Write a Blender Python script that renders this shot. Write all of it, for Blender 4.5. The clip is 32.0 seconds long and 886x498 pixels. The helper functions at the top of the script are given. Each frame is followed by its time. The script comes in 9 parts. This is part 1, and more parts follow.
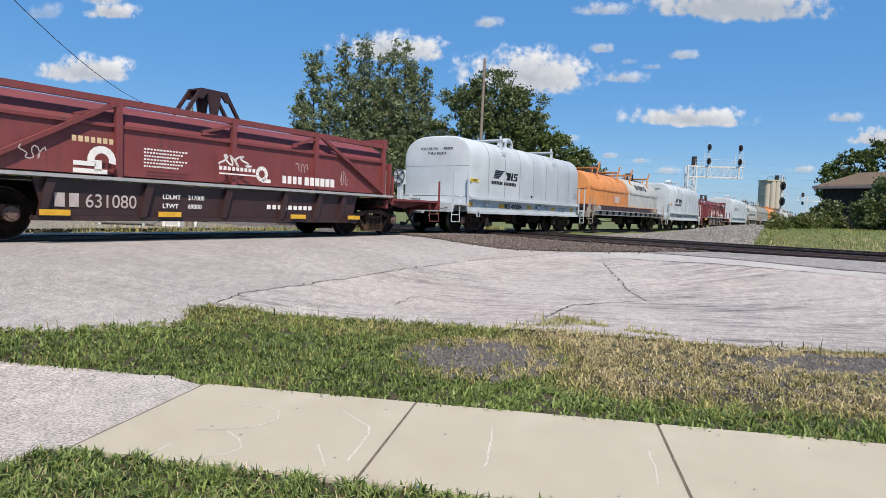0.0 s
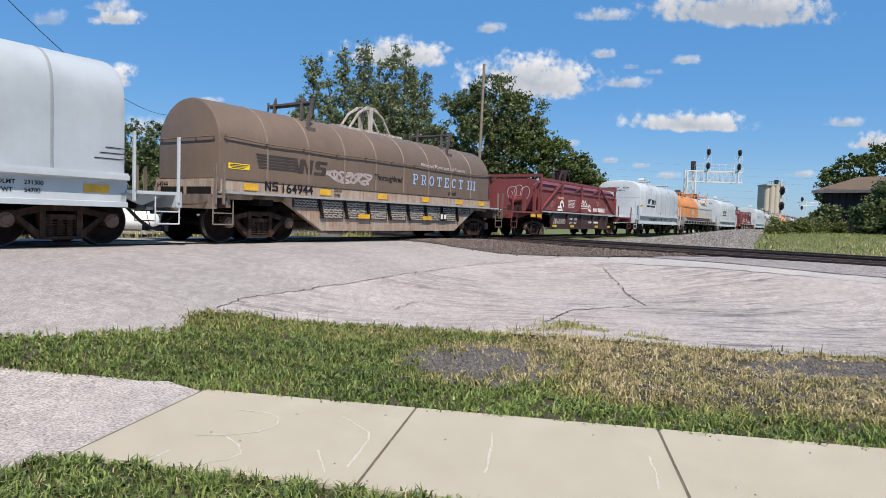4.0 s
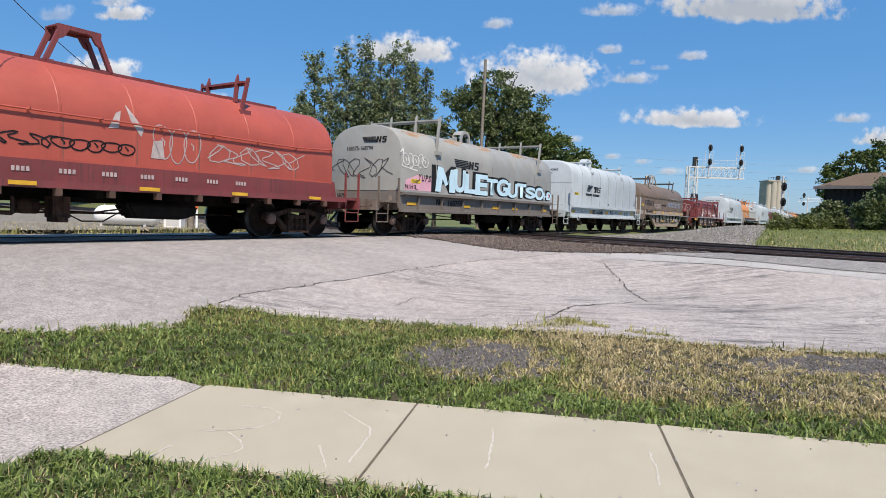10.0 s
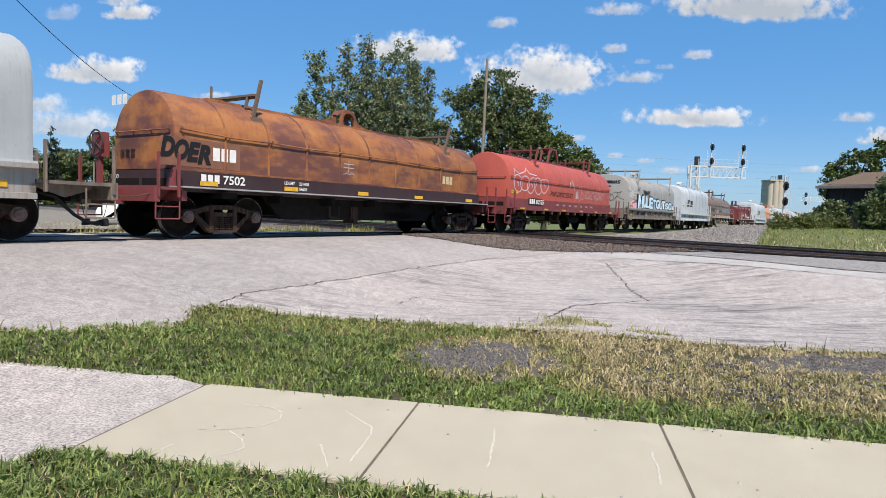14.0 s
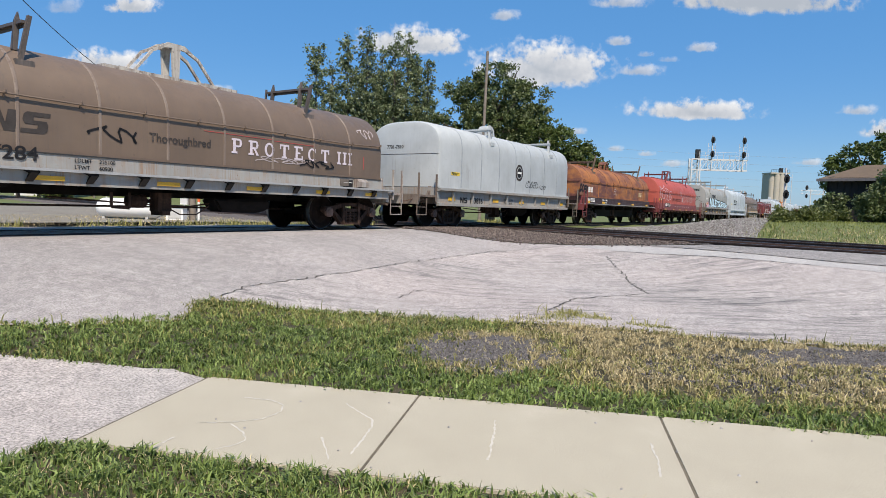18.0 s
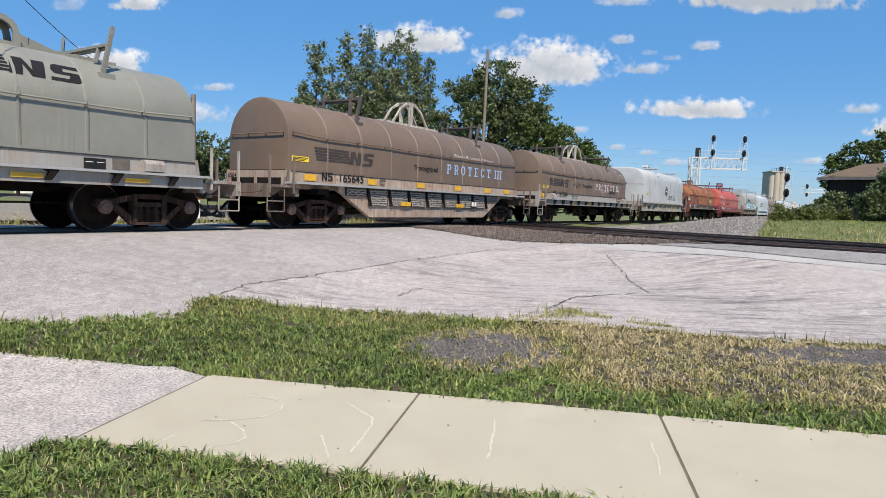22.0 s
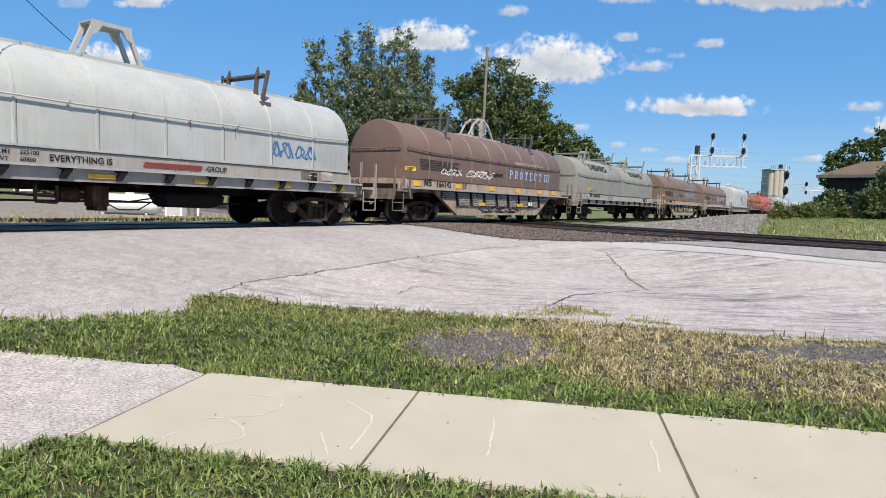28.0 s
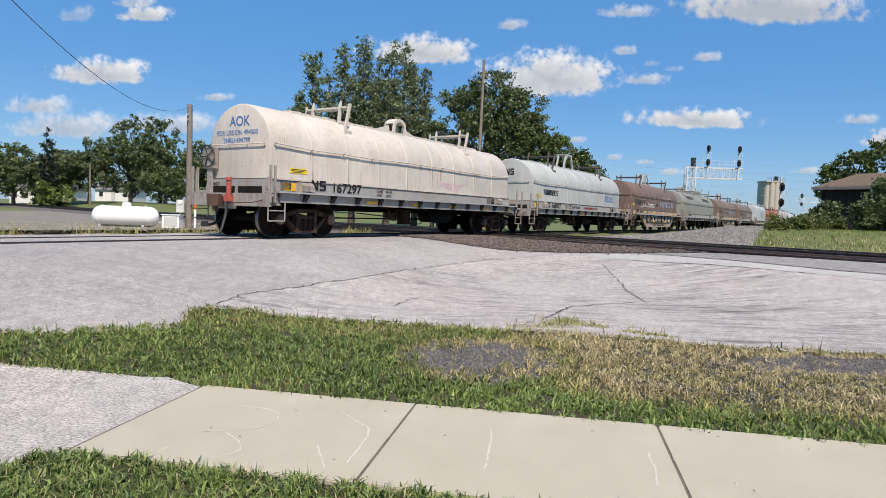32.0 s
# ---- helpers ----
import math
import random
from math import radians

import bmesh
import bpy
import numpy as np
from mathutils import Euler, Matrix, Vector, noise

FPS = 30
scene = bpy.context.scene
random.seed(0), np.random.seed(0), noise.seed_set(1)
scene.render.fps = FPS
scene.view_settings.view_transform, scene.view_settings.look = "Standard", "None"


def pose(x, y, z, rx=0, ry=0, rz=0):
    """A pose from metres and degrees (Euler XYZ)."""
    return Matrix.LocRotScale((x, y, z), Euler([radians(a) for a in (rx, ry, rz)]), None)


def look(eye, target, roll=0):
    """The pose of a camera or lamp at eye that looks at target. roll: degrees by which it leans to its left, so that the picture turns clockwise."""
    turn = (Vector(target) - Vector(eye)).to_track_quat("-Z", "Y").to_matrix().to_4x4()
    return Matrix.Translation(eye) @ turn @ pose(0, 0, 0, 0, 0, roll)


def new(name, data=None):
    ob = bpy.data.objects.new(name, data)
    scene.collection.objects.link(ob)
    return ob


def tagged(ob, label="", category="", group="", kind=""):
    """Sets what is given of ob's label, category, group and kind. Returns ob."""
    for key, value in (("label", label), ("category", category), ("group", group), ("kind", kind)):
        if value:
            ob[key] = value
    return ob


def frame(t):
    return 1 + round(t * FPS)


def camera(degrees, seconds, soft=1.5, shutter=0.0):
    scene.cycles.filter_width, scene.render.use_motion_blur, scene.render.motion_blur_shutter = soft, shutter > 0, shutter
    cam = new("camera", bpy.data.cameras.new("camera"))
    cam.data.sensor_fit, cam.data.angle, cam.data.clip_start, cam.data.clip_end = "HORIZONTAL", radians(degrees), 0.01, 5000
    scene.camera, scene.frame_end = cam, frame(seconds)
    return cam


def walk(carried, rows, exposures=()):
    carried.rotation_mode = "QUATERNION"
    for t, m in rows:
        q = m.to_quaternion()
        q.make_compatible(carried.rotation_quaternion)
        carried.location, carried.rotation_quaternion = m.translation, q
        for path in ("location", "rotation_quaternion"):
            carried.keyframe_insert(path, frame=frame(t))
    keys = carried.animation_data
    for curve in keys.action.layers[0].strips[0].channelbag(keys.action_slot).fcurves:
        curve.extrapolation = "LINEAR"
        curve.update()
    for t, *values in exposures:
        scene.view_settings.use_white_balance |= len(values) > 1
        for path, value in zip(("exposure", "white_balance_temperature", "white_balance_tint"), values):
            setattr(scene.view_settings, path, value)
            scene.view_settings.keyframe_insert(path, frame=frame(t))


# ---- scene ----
cam = camera(70.0, 32.0, soft=0.5, shutter=0.02)
EYE = 0.71  # metres above the rail heads, which are z = 0

# seconds, and the turns of the hand-held camera
PATH = [
    (0.0, 86.720, -1.888, 0.108), (0.5, 86.573, -1.876, 0.105), (1.0, 86.646, -1.880, 0.106), (1.5, 86.708, -1.886, 0.089),
    (2.0, 86.800, -1.880, 0.096), (2.5, 86.807, -1.849, 0.071), (3.0, 86.944, -1.840, 0.073), (3.5, 86.996, -1.794, 0.070),
    (5.5, 87.879, -1.820, 0.119), (6.0, 87.350, -1.816, 0.146), (6.5, 87.307, -1.826, 0.146), (7.0, 87.297, -1.836, 0.141),
    (7.5, 87.171, -1.816, 0.130), (8.0, 87.674, -1.749, 0.115), (8.5, 87.368, -1.799, 0.134), (9.0, 87.154, -1.796, 0.128),
    (9.5, 86.865, -1.804, 0.130), (10.0, 86.804, -1.822, 0.192), (10.5, 86.593, -1.829, 0.222), (11.0, 86.924, -1.794, 0.239),
    (11.5, 87.080, -1.845, 0.271), (12.0, 86.912, -1.815, 0.280), (12.5, 86.897, -1.825, 0.322), (13.0, 86.596, -1.841, 0.317),
    (13.5, 86.343, -1.865, 0.326), (14.0, 86.731, -1.852, 0.327), (14.5, 86.552, -1.825, 0.321), (16.5, 86.591, -1.836, 0.328),
    (17.0, 86.569, -1.845, 0.322), (17.5, 86.207, -1.826, 0.345), (18.0, 86.122, -1.800, 0.361), (18.5, 85.662, -1.888, 0.326),
    (19.0, 86.138, -1.867, 0.347), (19.5, 86.030, -1.876, 0.372), (20.0, 86.268, -1.859, 0.389), (20.5, 85.985, -1.893, 0.372),
    (21.0, 86.001, -1.885, 0.365), (21.5, 85.770, -1.872, 0.366), (22.0, 85.963, -1.862, 0.370), (22.5, 85.886, -1.867, 0.363),
    (23.0, 85.253, -1.837, 0.333), (23.5, 85.543, -1.873, 0.328), (24.0, 85.615, -1.857, 0.335), (24.5, 85.649, -1.852, 0.336),
    (25.0, 85.841, -1.833, 0.331), (25.5, 85.573, -1.861, 0.322), (27.5, 85.738, -1.858, 0.321), (28.0, 85.766, -1.860, 0.314),
    (28.5, 86.089, -1.813, 0.314), (29.0, 86.197, -1.855, 0.299), (29.5, 86.263, -1.791, 0.291), (30.0, 86.518, -1.788, 0.273),
    (30.5, 86.356, -1.814, 0.161), (31.0, 86.455, -1.822, 0.113), (31.5, 86.443, -1.839, 0.076), (32.0, 86.843, -1.841, 0.053),
]
walk(cam, [(t, pose(0, 0, EYE, rx, ry, rz)) for t, rx, ry, rz in PATH],
     exposures=[(0.0, 0.31, 6600, 11), (10.0, 0.29, 6600, 11), (12.5, 0.34, 6600, 11), (14.0, 0.41, 6600, 10.5), (17.0, 0.31, 6600, 10.5), (18.0, 0.32, 6600, 10.5), (20.0, 0.41, 6600, 10.5), (22.0, 0.38, 6600, 10.5), (25.0, 0.42, 6600, 10.5), (29.2, 0.45, 6600, 10.5), (30.5, 0.34, 6600, 11), (32.0, 0.31, 6600, 11)])

# the train's run along its track, metres, at every half second
RUN = [0.00, 2.71, 5.41, 8.11, 10.80, 13.49, 16.16, 18.83, 21.49, 24.15, 26.82, 29.49, 32.17, 34.87, 37.59, 40.31, 43.05, 45.81, 48.59, 51.38, 54.19, 57.01, 59.84, 62.66, 65.48, 68.30, 71.12, 73.94, 76.76, 79.59, 82.43, 85.28, 88.13, 91.00, 93.88, 96.77, 99.67, 102.58, 105.50, 108.43, 111.36, 114.29, 117.23, 120.17, 123.13, 126.08, 129.05, 132.02, 135.00, 137.98, 140.96, 143.95, 146.94, 149.94, 152.94, 155.95, 158.97, 161.99, 165.03, 168.07, 171.12, 174.18, 177.24, 180.30, 183.36]


def run_at(t):
    return float(np.interp(t, np.arange(len(RUN)) * 0.5, RUN))


# ---- light ----
SUN = Vector((0.26, -0.966, 0)).normalized()  # level direction towards the sun
SUN_UP = radians(54)
world = bpy.data.worlds.new("sky")
scene.world = world
world.use_nodes = True
wn = world.node_tree
sky = wn.nodes.new("ShaderNodeTexSky")
sky.sky_type = "NISHITA"
sky.sun_disc = False
sky.sun_elevation = SUN_UP
sky.sun_rotation = math.atan2(SUN.x, SUN.y)
sky.air_density, sky.dust_density, sky.ozone_density = 1.0, 0.4, 1.5
vivid = wn.nodes.new("ShaderNodeHueSaturation")
vivid.inputs["Saturation"].default_value = 1.42
vivid.inputs["Hue"].default_value = 0.512
wn.links.new(sky.outputs[0], vivid.inputs["Color"])
haze = wn.nodes.new("ShaderNodeMix")  # thin summer haze evens the blue out
haze.data_type = "RGBA"
haze.inputs[0].default_value = 0.55
haze.inputs[7].default_value = (1.35, 4.0, 8.1, 1)
wn.links.new(vivid.outputs[0], haze.inputs[6])
wn.links.new(haze.outputs[2], wn.nodes["Background"].inputs[0])
wn.nodes["Background"].inputs[1].default_value = 0.085
sun = bpy.data.lights.new("sun", "SUN")
sun.energy, sun.angle, sun.color = 4.9, radians(0.5), (1.0, 0.895, 0.765)
sun_ob = new("sun", sun)
sun_to = Vector((SUN.x * math.cos(SUN_UP), SUN.y * math.cos(SUN_UP), math.sin(SUN_UP)))
sun_ob.matrix_world = look(sun_to * 60, (0, 0, 0))

# ---- plan ----
U = Vector((0.5403, 0.8415, 0))     # the way the train runs
LEFT = Vector((-0.8415, 0.5403, 0))  # across its track, away from the camera
YAW = math.degrees(math.atan2(U.y, U.x))
MID = 12.79                          # from the camera's foot to the middle of the track
V2 = Vector((-0.666, 0.746, 0))      # the crossing track
P2 = Vector((10.25, 14.28, 0))
N2 = Vector((0.746, 0.666, 0))


def smooth(a, b, v):
    k = min(max((v - a) / (b - a), 0.0), 1.0)
    return k * k * (3 - 2 * k)


def gz(x, y):
    """Height of the ground: a yard that climbs to the crossing of two railways, and a low bank beyond."""
    d = LEFT.x * x + LEFT.y * y
    e = (x - P2.x) * N2.x + (y - P2.y) * N2.y
    r1, r2 = 11.4 - d, -e - 0.5
    m = min(r1, r2)
    r = m - math.log(math.exp(min(0, -(r1 - m))) + math.exp(min(0, -(r2 - m))))
    z = -0.03 - 0.77 * smooth(0.2, 6.2, r)
    if d > 14.5:
        z = -0.03 - 0.33 * smooth(14.5, 20, d) + 1.55 * smooth(60, 100, d) * smooth(3, 13, e)
    if e > 2.0 and d < 11.5:
        z = -0.08 - 0.1 * smooth(2.0, 4.0, e) + 0.72 * smooth(3.5, 22, e) * smooth(11.0, 5.0, d)
        z -= 0.7 * smooth(60, 300, e)
    return z - 0.1 * smooth(-1.15, -0.95, e) * smooth(5.3, 4.9, e)


# ---- materials ----
def nodes_of(name):
    m = bpy.data.materials.new(name)
    m.use_nodes = True
    t = m.node_tree
    return m, t, t.nodes["Principled BSDF"]


def link(t, a, b):
    t.links.new(a, b)


def coords(t, scale=(1, 1, 1), shift=True):
    c = t.nodes.new("ShaderNodeTexCoord")
    mp = t.nodes.new("ShaderNodeMapping")
    mp.inputs["Scale"].default_value = scale
    link(t, c.outputs["Object"], mp.inputs["Vector"])
    if shift:
        info = t.nodes.new("ShaderNodeObjectInfo")
        mul = t.nodes.new("ShaderNodeMath")
        mul.operation = "MULTIPLY"
        mul.inputs[1].default_value = 37.0
        link(t, info.outputs["Random"], mul.inputs[0])
        link(t, mul.outputs[0], mp.inputs["Location"])
    return mp.outputs[0]


def noisy(t, vec, scale, detail=5, rough=0.6):
    n = t.nodes.new("ShaderNodeTexNoise")
    n.inputs["Scale"].default_value = scale
    n.inputs["Detail"].default_value = detail
    n.inputs["Roughness"].default_value = rough
    link(t, vec, n.inputs["Vector"])
    return n.outputs["Fac"]


def ramp(t, fac, stops):
    r = t.nodes.new("ShaderNodeValToRGB")
    els = r.color_ramp.elements
    while len(els) < len(stops):
        els.new(0.5)
    for el, (p, c) in zip(els, stops):
        el.position = p
        el.color = (*c, 1) if len(c) == 3 else c
    link(t, fac, r.inputs[0])
    return r.outputs[0]


def mix(t, fac, a, b, how="MIX"):
    n = t.nodes.new("ShaderNodeMix")
    n.data_type, n.blend_type = "RGBA", how
    for sock, v in ((n.inputs[0], fac), (n.inputs[6], a), (n.inputs[7], b)):
        if isinstance(v, (int, float)):
            sock.default_value = v
        elif isinstance(v, (tuple, list)):
            sock.default_value = (*v[:3], 1)
        else:
            link(t, v, sock)
    return n.outputs[2]


def bump(t, p, fac, strength, dist=0.01):
    b = t.nodes.new("ShaderNodeBump")
    b.inputs["Strength"].default_value = strength
    b.inputs["Distance"].default_value = dist
    link(t, fac, b.inputs["Height"])
    link(t, b.outputs[0], p.inputs["Normal"])


def shade(c, k):
    return tuple(min(1, v * k) for v in c[:3])


def simple(name, c, rough=0.6, metal=0.0, vary=0.25, scale=6.0, rel=0.15):
    """Plain stuff with mottling at two scales."""
    m, t, p = nodes_of(name)
    v = coords(t)
    col = ramp(t, noisy(t, v, scale), [(0.3, shade(c, 1 - vary)), (0.7, shade(c, 1 + vary))])
    col = mix(t, 0.35, col, ramp(t, noisy(t, v, scale * 9), [(0.3, shade(c, 1 - vary)), (0.7, shade(c, 1 + vary))]))
    link(t, col, p.inputs["Base Color"])
    p.inputs["Roughness"].default_value = rough
    p.inputs["Metallic"].default_value = metal
    bump(t, p, noisy(t, v, scale * 12), rel, 0.004)
    return m


def car_paint(name, c, dirt=(0.12, 0.09, 0.065), amount=0.35, rust=0.0, rough=0.5, rust_c=(0.16, 0.06, 0.025), streak=0.5):
    """Weathered paint of rolling stock: mottled, streaked down the sides, with rust spots."""
    m, t, p = nodes_of(name)
    v = coords(t)
    col = ramp(t, noisy(t, v, 0.9, 4), [(0.35, shade(c, 0.9)), (0.65, shade(c, 1.08))])
    st = noisy(t, coords(t, (3.2, 3.2, 0.22)), 2.0, 6, 0.7)
    col = mix(t, ramp(t, st, [(0.5 - 0.1 * streak, (0, 0, 0)), (0.78, (amount,) * 3)]), col, dirt)
    run = noisy(t, coords(t, (14, 14, 0.35)), 1.6, 4, 0.7)
    reach = ramp(t, noisy(t, coords(t, (1.1, 1.1, 0.8)), 1.0, 3), [(0.45, (0, 0, 0)), (0.62, (min(1.0, 1.5 * amount + (0.15 if amount > 0.05 else 0.0)),) * 3)])
    col = mix(t, mix(t, 1.0, ramp(t, run, [(0.5, (0, 0, 0)), (0.66, (1, 1, 1))]), reach, "MULTIPLY"), col, dirt)
    chip = noisy(t, v, 11, 6, 0.8)
    col = mix(t, ramp(t, chip, [(0.63, (0, 0, 0)), (0.66, (min(1.0, amount + (0.3 if amount > 0.05 else 0.0)),) * 3)]), col, shade(dirt, 0.8))
    grime = noisy(t, v, 2.6, 8, 0.75)
    col = mix(t, ramp(t, grime, [(0.5, (0, 0, 0)), (0.75, (amount * 0.9,) * 3)]), col, shade(dirt, 1.4))
    if rust > 0:
        spot = noisy(t, v, 5.5, 8, 0.8)
        col = mix(t, ramp(t, spot, [(0.66 - rust * 0.25, (0, 0, 0)), (0.72 - rust * 0.2, (1, 1, 1))]), col, rust_c)
    link(t, col, p.inputs["Base Color"])
    link(t, ramp(t, grime, [(0.3, (rough - 0.12,) * 3), (0.7, (rough + 0.2,) * 3)]), p.inputs["Roughness"])
    bump(t, p, mix(t, 0.25, noisy(t, v, 1.7, 3), noisy(t, v, 30, 4)), 0.3, 0.012)
    return m


def ground_mat(name, stops, scale=1.2, fine=90, fine_c=((0.2,) * 3, (0.7,) * 3), fine_k=0.35, rough=0.92, rel=0.5, dist=0.006):
    m, t, p = nodes_of(name)
    v = coords(t, shift=False)
    col = ramp(t, noisy(t, v, scale, 7, 0.65), stops)
    col = mix(t, fine_k, col, ramp(t, noisy(t, v, fine, 3, 0.7), [(0.35, fine_c[0]), (0.62, fine_c[1])]), "MIX")
    link(t, col, p.inputs["Base Color"])
    p.inputs["Roughness"].default_value = rough
    bump(t, p, noisy(t, v, fine, 4), rel, dist)
    return m


def asphalt_mat(name, lo, hi, pink, stain, tint=0.5, drag_k=0.8, scratch=0.8, grain=0.5, stone=42):
    """Old, bleached road surface: stone speckle, broad tonal patches, dark dragged stains and fine scratches."""
    m, t, p = nodes_of(name)
    v = coords(t, shift=False)
    col = ramp(t, noisy(t, v, 0.45, 7, 0.65), [(0.3, lo), (0.7, hi)])
    col = mix(t, ramp(t, noisy(t, v, 0.16, 3), [(0.42, (0, 0, 0)), (0.6, (tint,) * 3)]), col, pink)
    reach = ramp(t, noisy(t, v, 0.28, 4, 0.6), [(0.4, (0.1,) * 3), (0.6, (1.0,) * 3)])
    drag = noisy(t, coords(t, (0.7, 5.0, 1), False), 0.9, 10, 0.78)
    col = mix(t, mix(t, 1.0, ramp(t, drag, [(0.48, (0, 0, 0)), (0.62, (drag_k,) * 3)]), reach, "MULTIPLY"), col, stain)
    fine = noisy(t, coords(t, (0.55, 4.2, 1), False), 1.7, 9, 0.8)
    col = mix(t, mix(t, 1.0, ramp(t, fine, [(0.51, (0, 0, 0)), (0.59, (scratch,) * 3)]), reach, "MULTIPLY"), col, shade(stain, 0.8))
    g1 = noisy(t, v, stone, 4, 0.75)
    col = mix(t, 1.0, col, ramp(t, g1, [(0.38, (1 - grain,) * 3), (0.5, (1.0,) * 3), (0.62, (1 + grain * 0.75,) * 3)]), "MULTIPLY")
    g2 = noisy(t, coords(t, (1.0, 0.6, 1), False), 8, 3, 0.7)
    col = mix(t, 1.0, col, ramp(t, g2, [(0.38, (0.87,) * 3), (0.62, (1.1,) * 3)]), "MULTIPLY")
    pit = noisy(t, v, 7.0, 9, 0.85)
    col = mix(t, ramp(t, pit, [(0.6, (0, 0, 0)), (0.66, (0.7,) * 3)]), col, shade(lo, 0.4))
    col = mix(t, ramp(t, noisy(t, v, 1.7, 8, 0.75), [(0.52, (0, 0, 0)), (0.75, (0.35,) * 3)]), col, shade(lo, 0.65))
    link(t, col, p.inputs["Base Color"])
    p.inputs["Roughness"].default_value = 0.9
    bump(t, p, g1, 0.9, 0.012)
    return m


def pebble_mat(name, lo, hi):
    """Crushed stone, each piece with its own tone."""
    m, t, p = nodes_of(name)
    g = t.nodes.new("ShaderNodeNewGeometry")
    mid = tuple(a * 0.6 + b * 0.4 for a, b in zip(lo, hi))
    col = ramp(t, g.outputs["Random Per Island"], [(0.0, lo), (0.6, mid), (1.0, hi)])
    link(t, mix(t, 0.3, col, ramp(t, noisy(t, coords(t, shift=False), 40, 4), [(0.3, lo), (0.7, hi)])), p.inputs["Base Color"])
    p.inputs["Roughness"].default_value = 0.9
    return m


def leaf_mat(name, dark, light, shine=0.45):
    m, t, p = nodes_of(name)
    g = t.nodes.new("ShaderNodeNewGeometry")
    col = ramp(t, g.outputs["Random Per Island"], [(0.0, dark), (0.55, tuple((a + b) / 2 for a, b in zip(dark, light))), (1.0, light)])
    v = coords(t)
    col = mix(t, ramp(t, noisy(t, v, 0.5, 3), [(0.4, (0, 0, 0)), (0.65, (0.4,) * 3)]), col, shade(light, 1.15))
    link(t, col, p.inputs["Base Color"])
    p.inputs["Roughness"].default_value = shine
    tr = t.nodes.new("ShaderNodeBsdfTranslucent")
    link(t, col, tr.inputs[0])
    add = t.nodes.new("ShaderNodeMixShader")
    add.inputs[0].default_value = 0.22
    link(t, p.outputs[0], add.inputs[1])
    link(t, tr.outputs[0], add.inputs[2])
    link(t, add.outputs[0], t.nodes["Material Output"].inputs[0])
    return m


M = {}
M["asphalt"] = asphalt_mat("worn_asphalt", (0.285, 0.263, 0.25), (0.38, 0.352, 0.335), (0.40, 0.355, 0.333), (0.14, 0.13, 0.125), 0.4, 0.2, 0.15, 0.5, 58)
M["asphalt_old"] = asphalt_mat("bleached_old_asphalt", (0.36, 0.328, 0.308), (0.45, 0.412, 0.39), (0.46, 0.395, 0.37), (0.115, 0.112, 0.112), 0.5, 0.75, 0.85, 0.55, 50)
M["drive"] = asphalt_mat("drive_asphalt", (0.375, 0.34, 0.313), (0.48, 0.44, 0.406), (0.49, 0.40, 0.363), (0.22, 0.205, 0.19), 0.4, 0.3, 0.0, 0.55, 46)
M["shoulder"] = asphalt_mat("shoulder_asphalt", (0.22, 0.21, 0.20), (0.29, 0.275, 0.265), (0.27, 0.25, 0.24), (0.13, 0.125, 0.12), 0.3, 0.5, 0.4, 0.7, 40)
M["strip"] = ground_mat("pale_strip", [(0.3, (0.28, 0.26, 0.24)), (0.7, (0.43, 0.40, 0.37))], 0.9, 40, ((0.12,) * 3, (0.55,) * 3), 0.5)
M["concrete"] = ground_mat("sidewalk_concrete", [(0.25, (0.305, 0.273, 0.2)), (0.42, (0.375, 0.338, 0.256)), (0.58, (0.405, 0.367, 0.28)), (0.8, (0.49, 0.448, 0.352))], 1.6, 130, ((0.2, 0.178, 0.135), (0.55, 0.50, 0.395)), 0.4, 0.9, 0.5, 0.003)
M["soil"] = ground_mat("turf_soil", [(0.3, (0.016, 0.02, 0.007)), (0.55, (0.034, 0.03, 0.014)), (0.8, (0.10, 0.08, 0.05))], 2.6, 45, ((0.012, 0.014, 0.005), (0.10, 0.08, 0.04)), 0.45)
M["field"] = ground_mat("field_grass", [(0.3, (0.07, 0.10, 0.02)), (0.55, (0.11, 0.13, 0.032)), (0.8, (0.20, 0.175, 0.07))], 0.35, 18, ((0.05, 0.075, 0.015), (0.16, 0.17, 0.06)), 0.4)
M["gravel"] = ground_mat("dark_gravel", [(0.3, (0.04, 0.036, 0.034)), (0.7, (0.085, 0.077, 0.073))], 4, 55, ((0.02,) * 3, (0.19, 0.175, 0.17)), 0.5, 0.9, 0.9, 0.012)
M["ballast"] = ground_mat("ballast", [(0.3, (0.20, 0.19, 0.178)), (0.7, (0.30, 0.285, 0.27))], 0.7, 11, ((0.03,) * 3, (0.46, 0.445, 0.42)), 0.65, 0.9, 1.0, 0.04)
M["bed_dark"] = ground_mat("oily_ballast", [(0.3, (0.045, 0.036, 0.031)), (0.7, (0.10, 0.08, 0.07))], 0.9, 14, ((0.02,) * 3, (0.22, 0.19, 0.17)), 0.6, 0.9, 1.0, 0.04)
M["dry_verge"] = ground_mat("dry_verge", [(0.3, (0.12, 0.115, 0.045)), (0.55, (0.20, 0.175, 0.085)), (0.8, (0.30, 0.26, 0.15))], 0.8, 20, ((0.07, 0.075, 0.025), (0.36, 0.31, 0.18)), 0.45)
M["yard"] = ground_mat("yard_gravel", [(0.3, (0.13, 0.105, 0.08)), (0.55, (0.2, 0.18, 0.14)), (0.75, (0.27, 0.25, 0.22))], 0.6, 9, ((0.06, 0.05, 0.035), (0.32, 0.29, 0.24)), 0.5, 0.9, 0.9, 0.03)
M["crack"] = simple("crack_dirt", (0.05, 0.045, 0.038), 0.95)
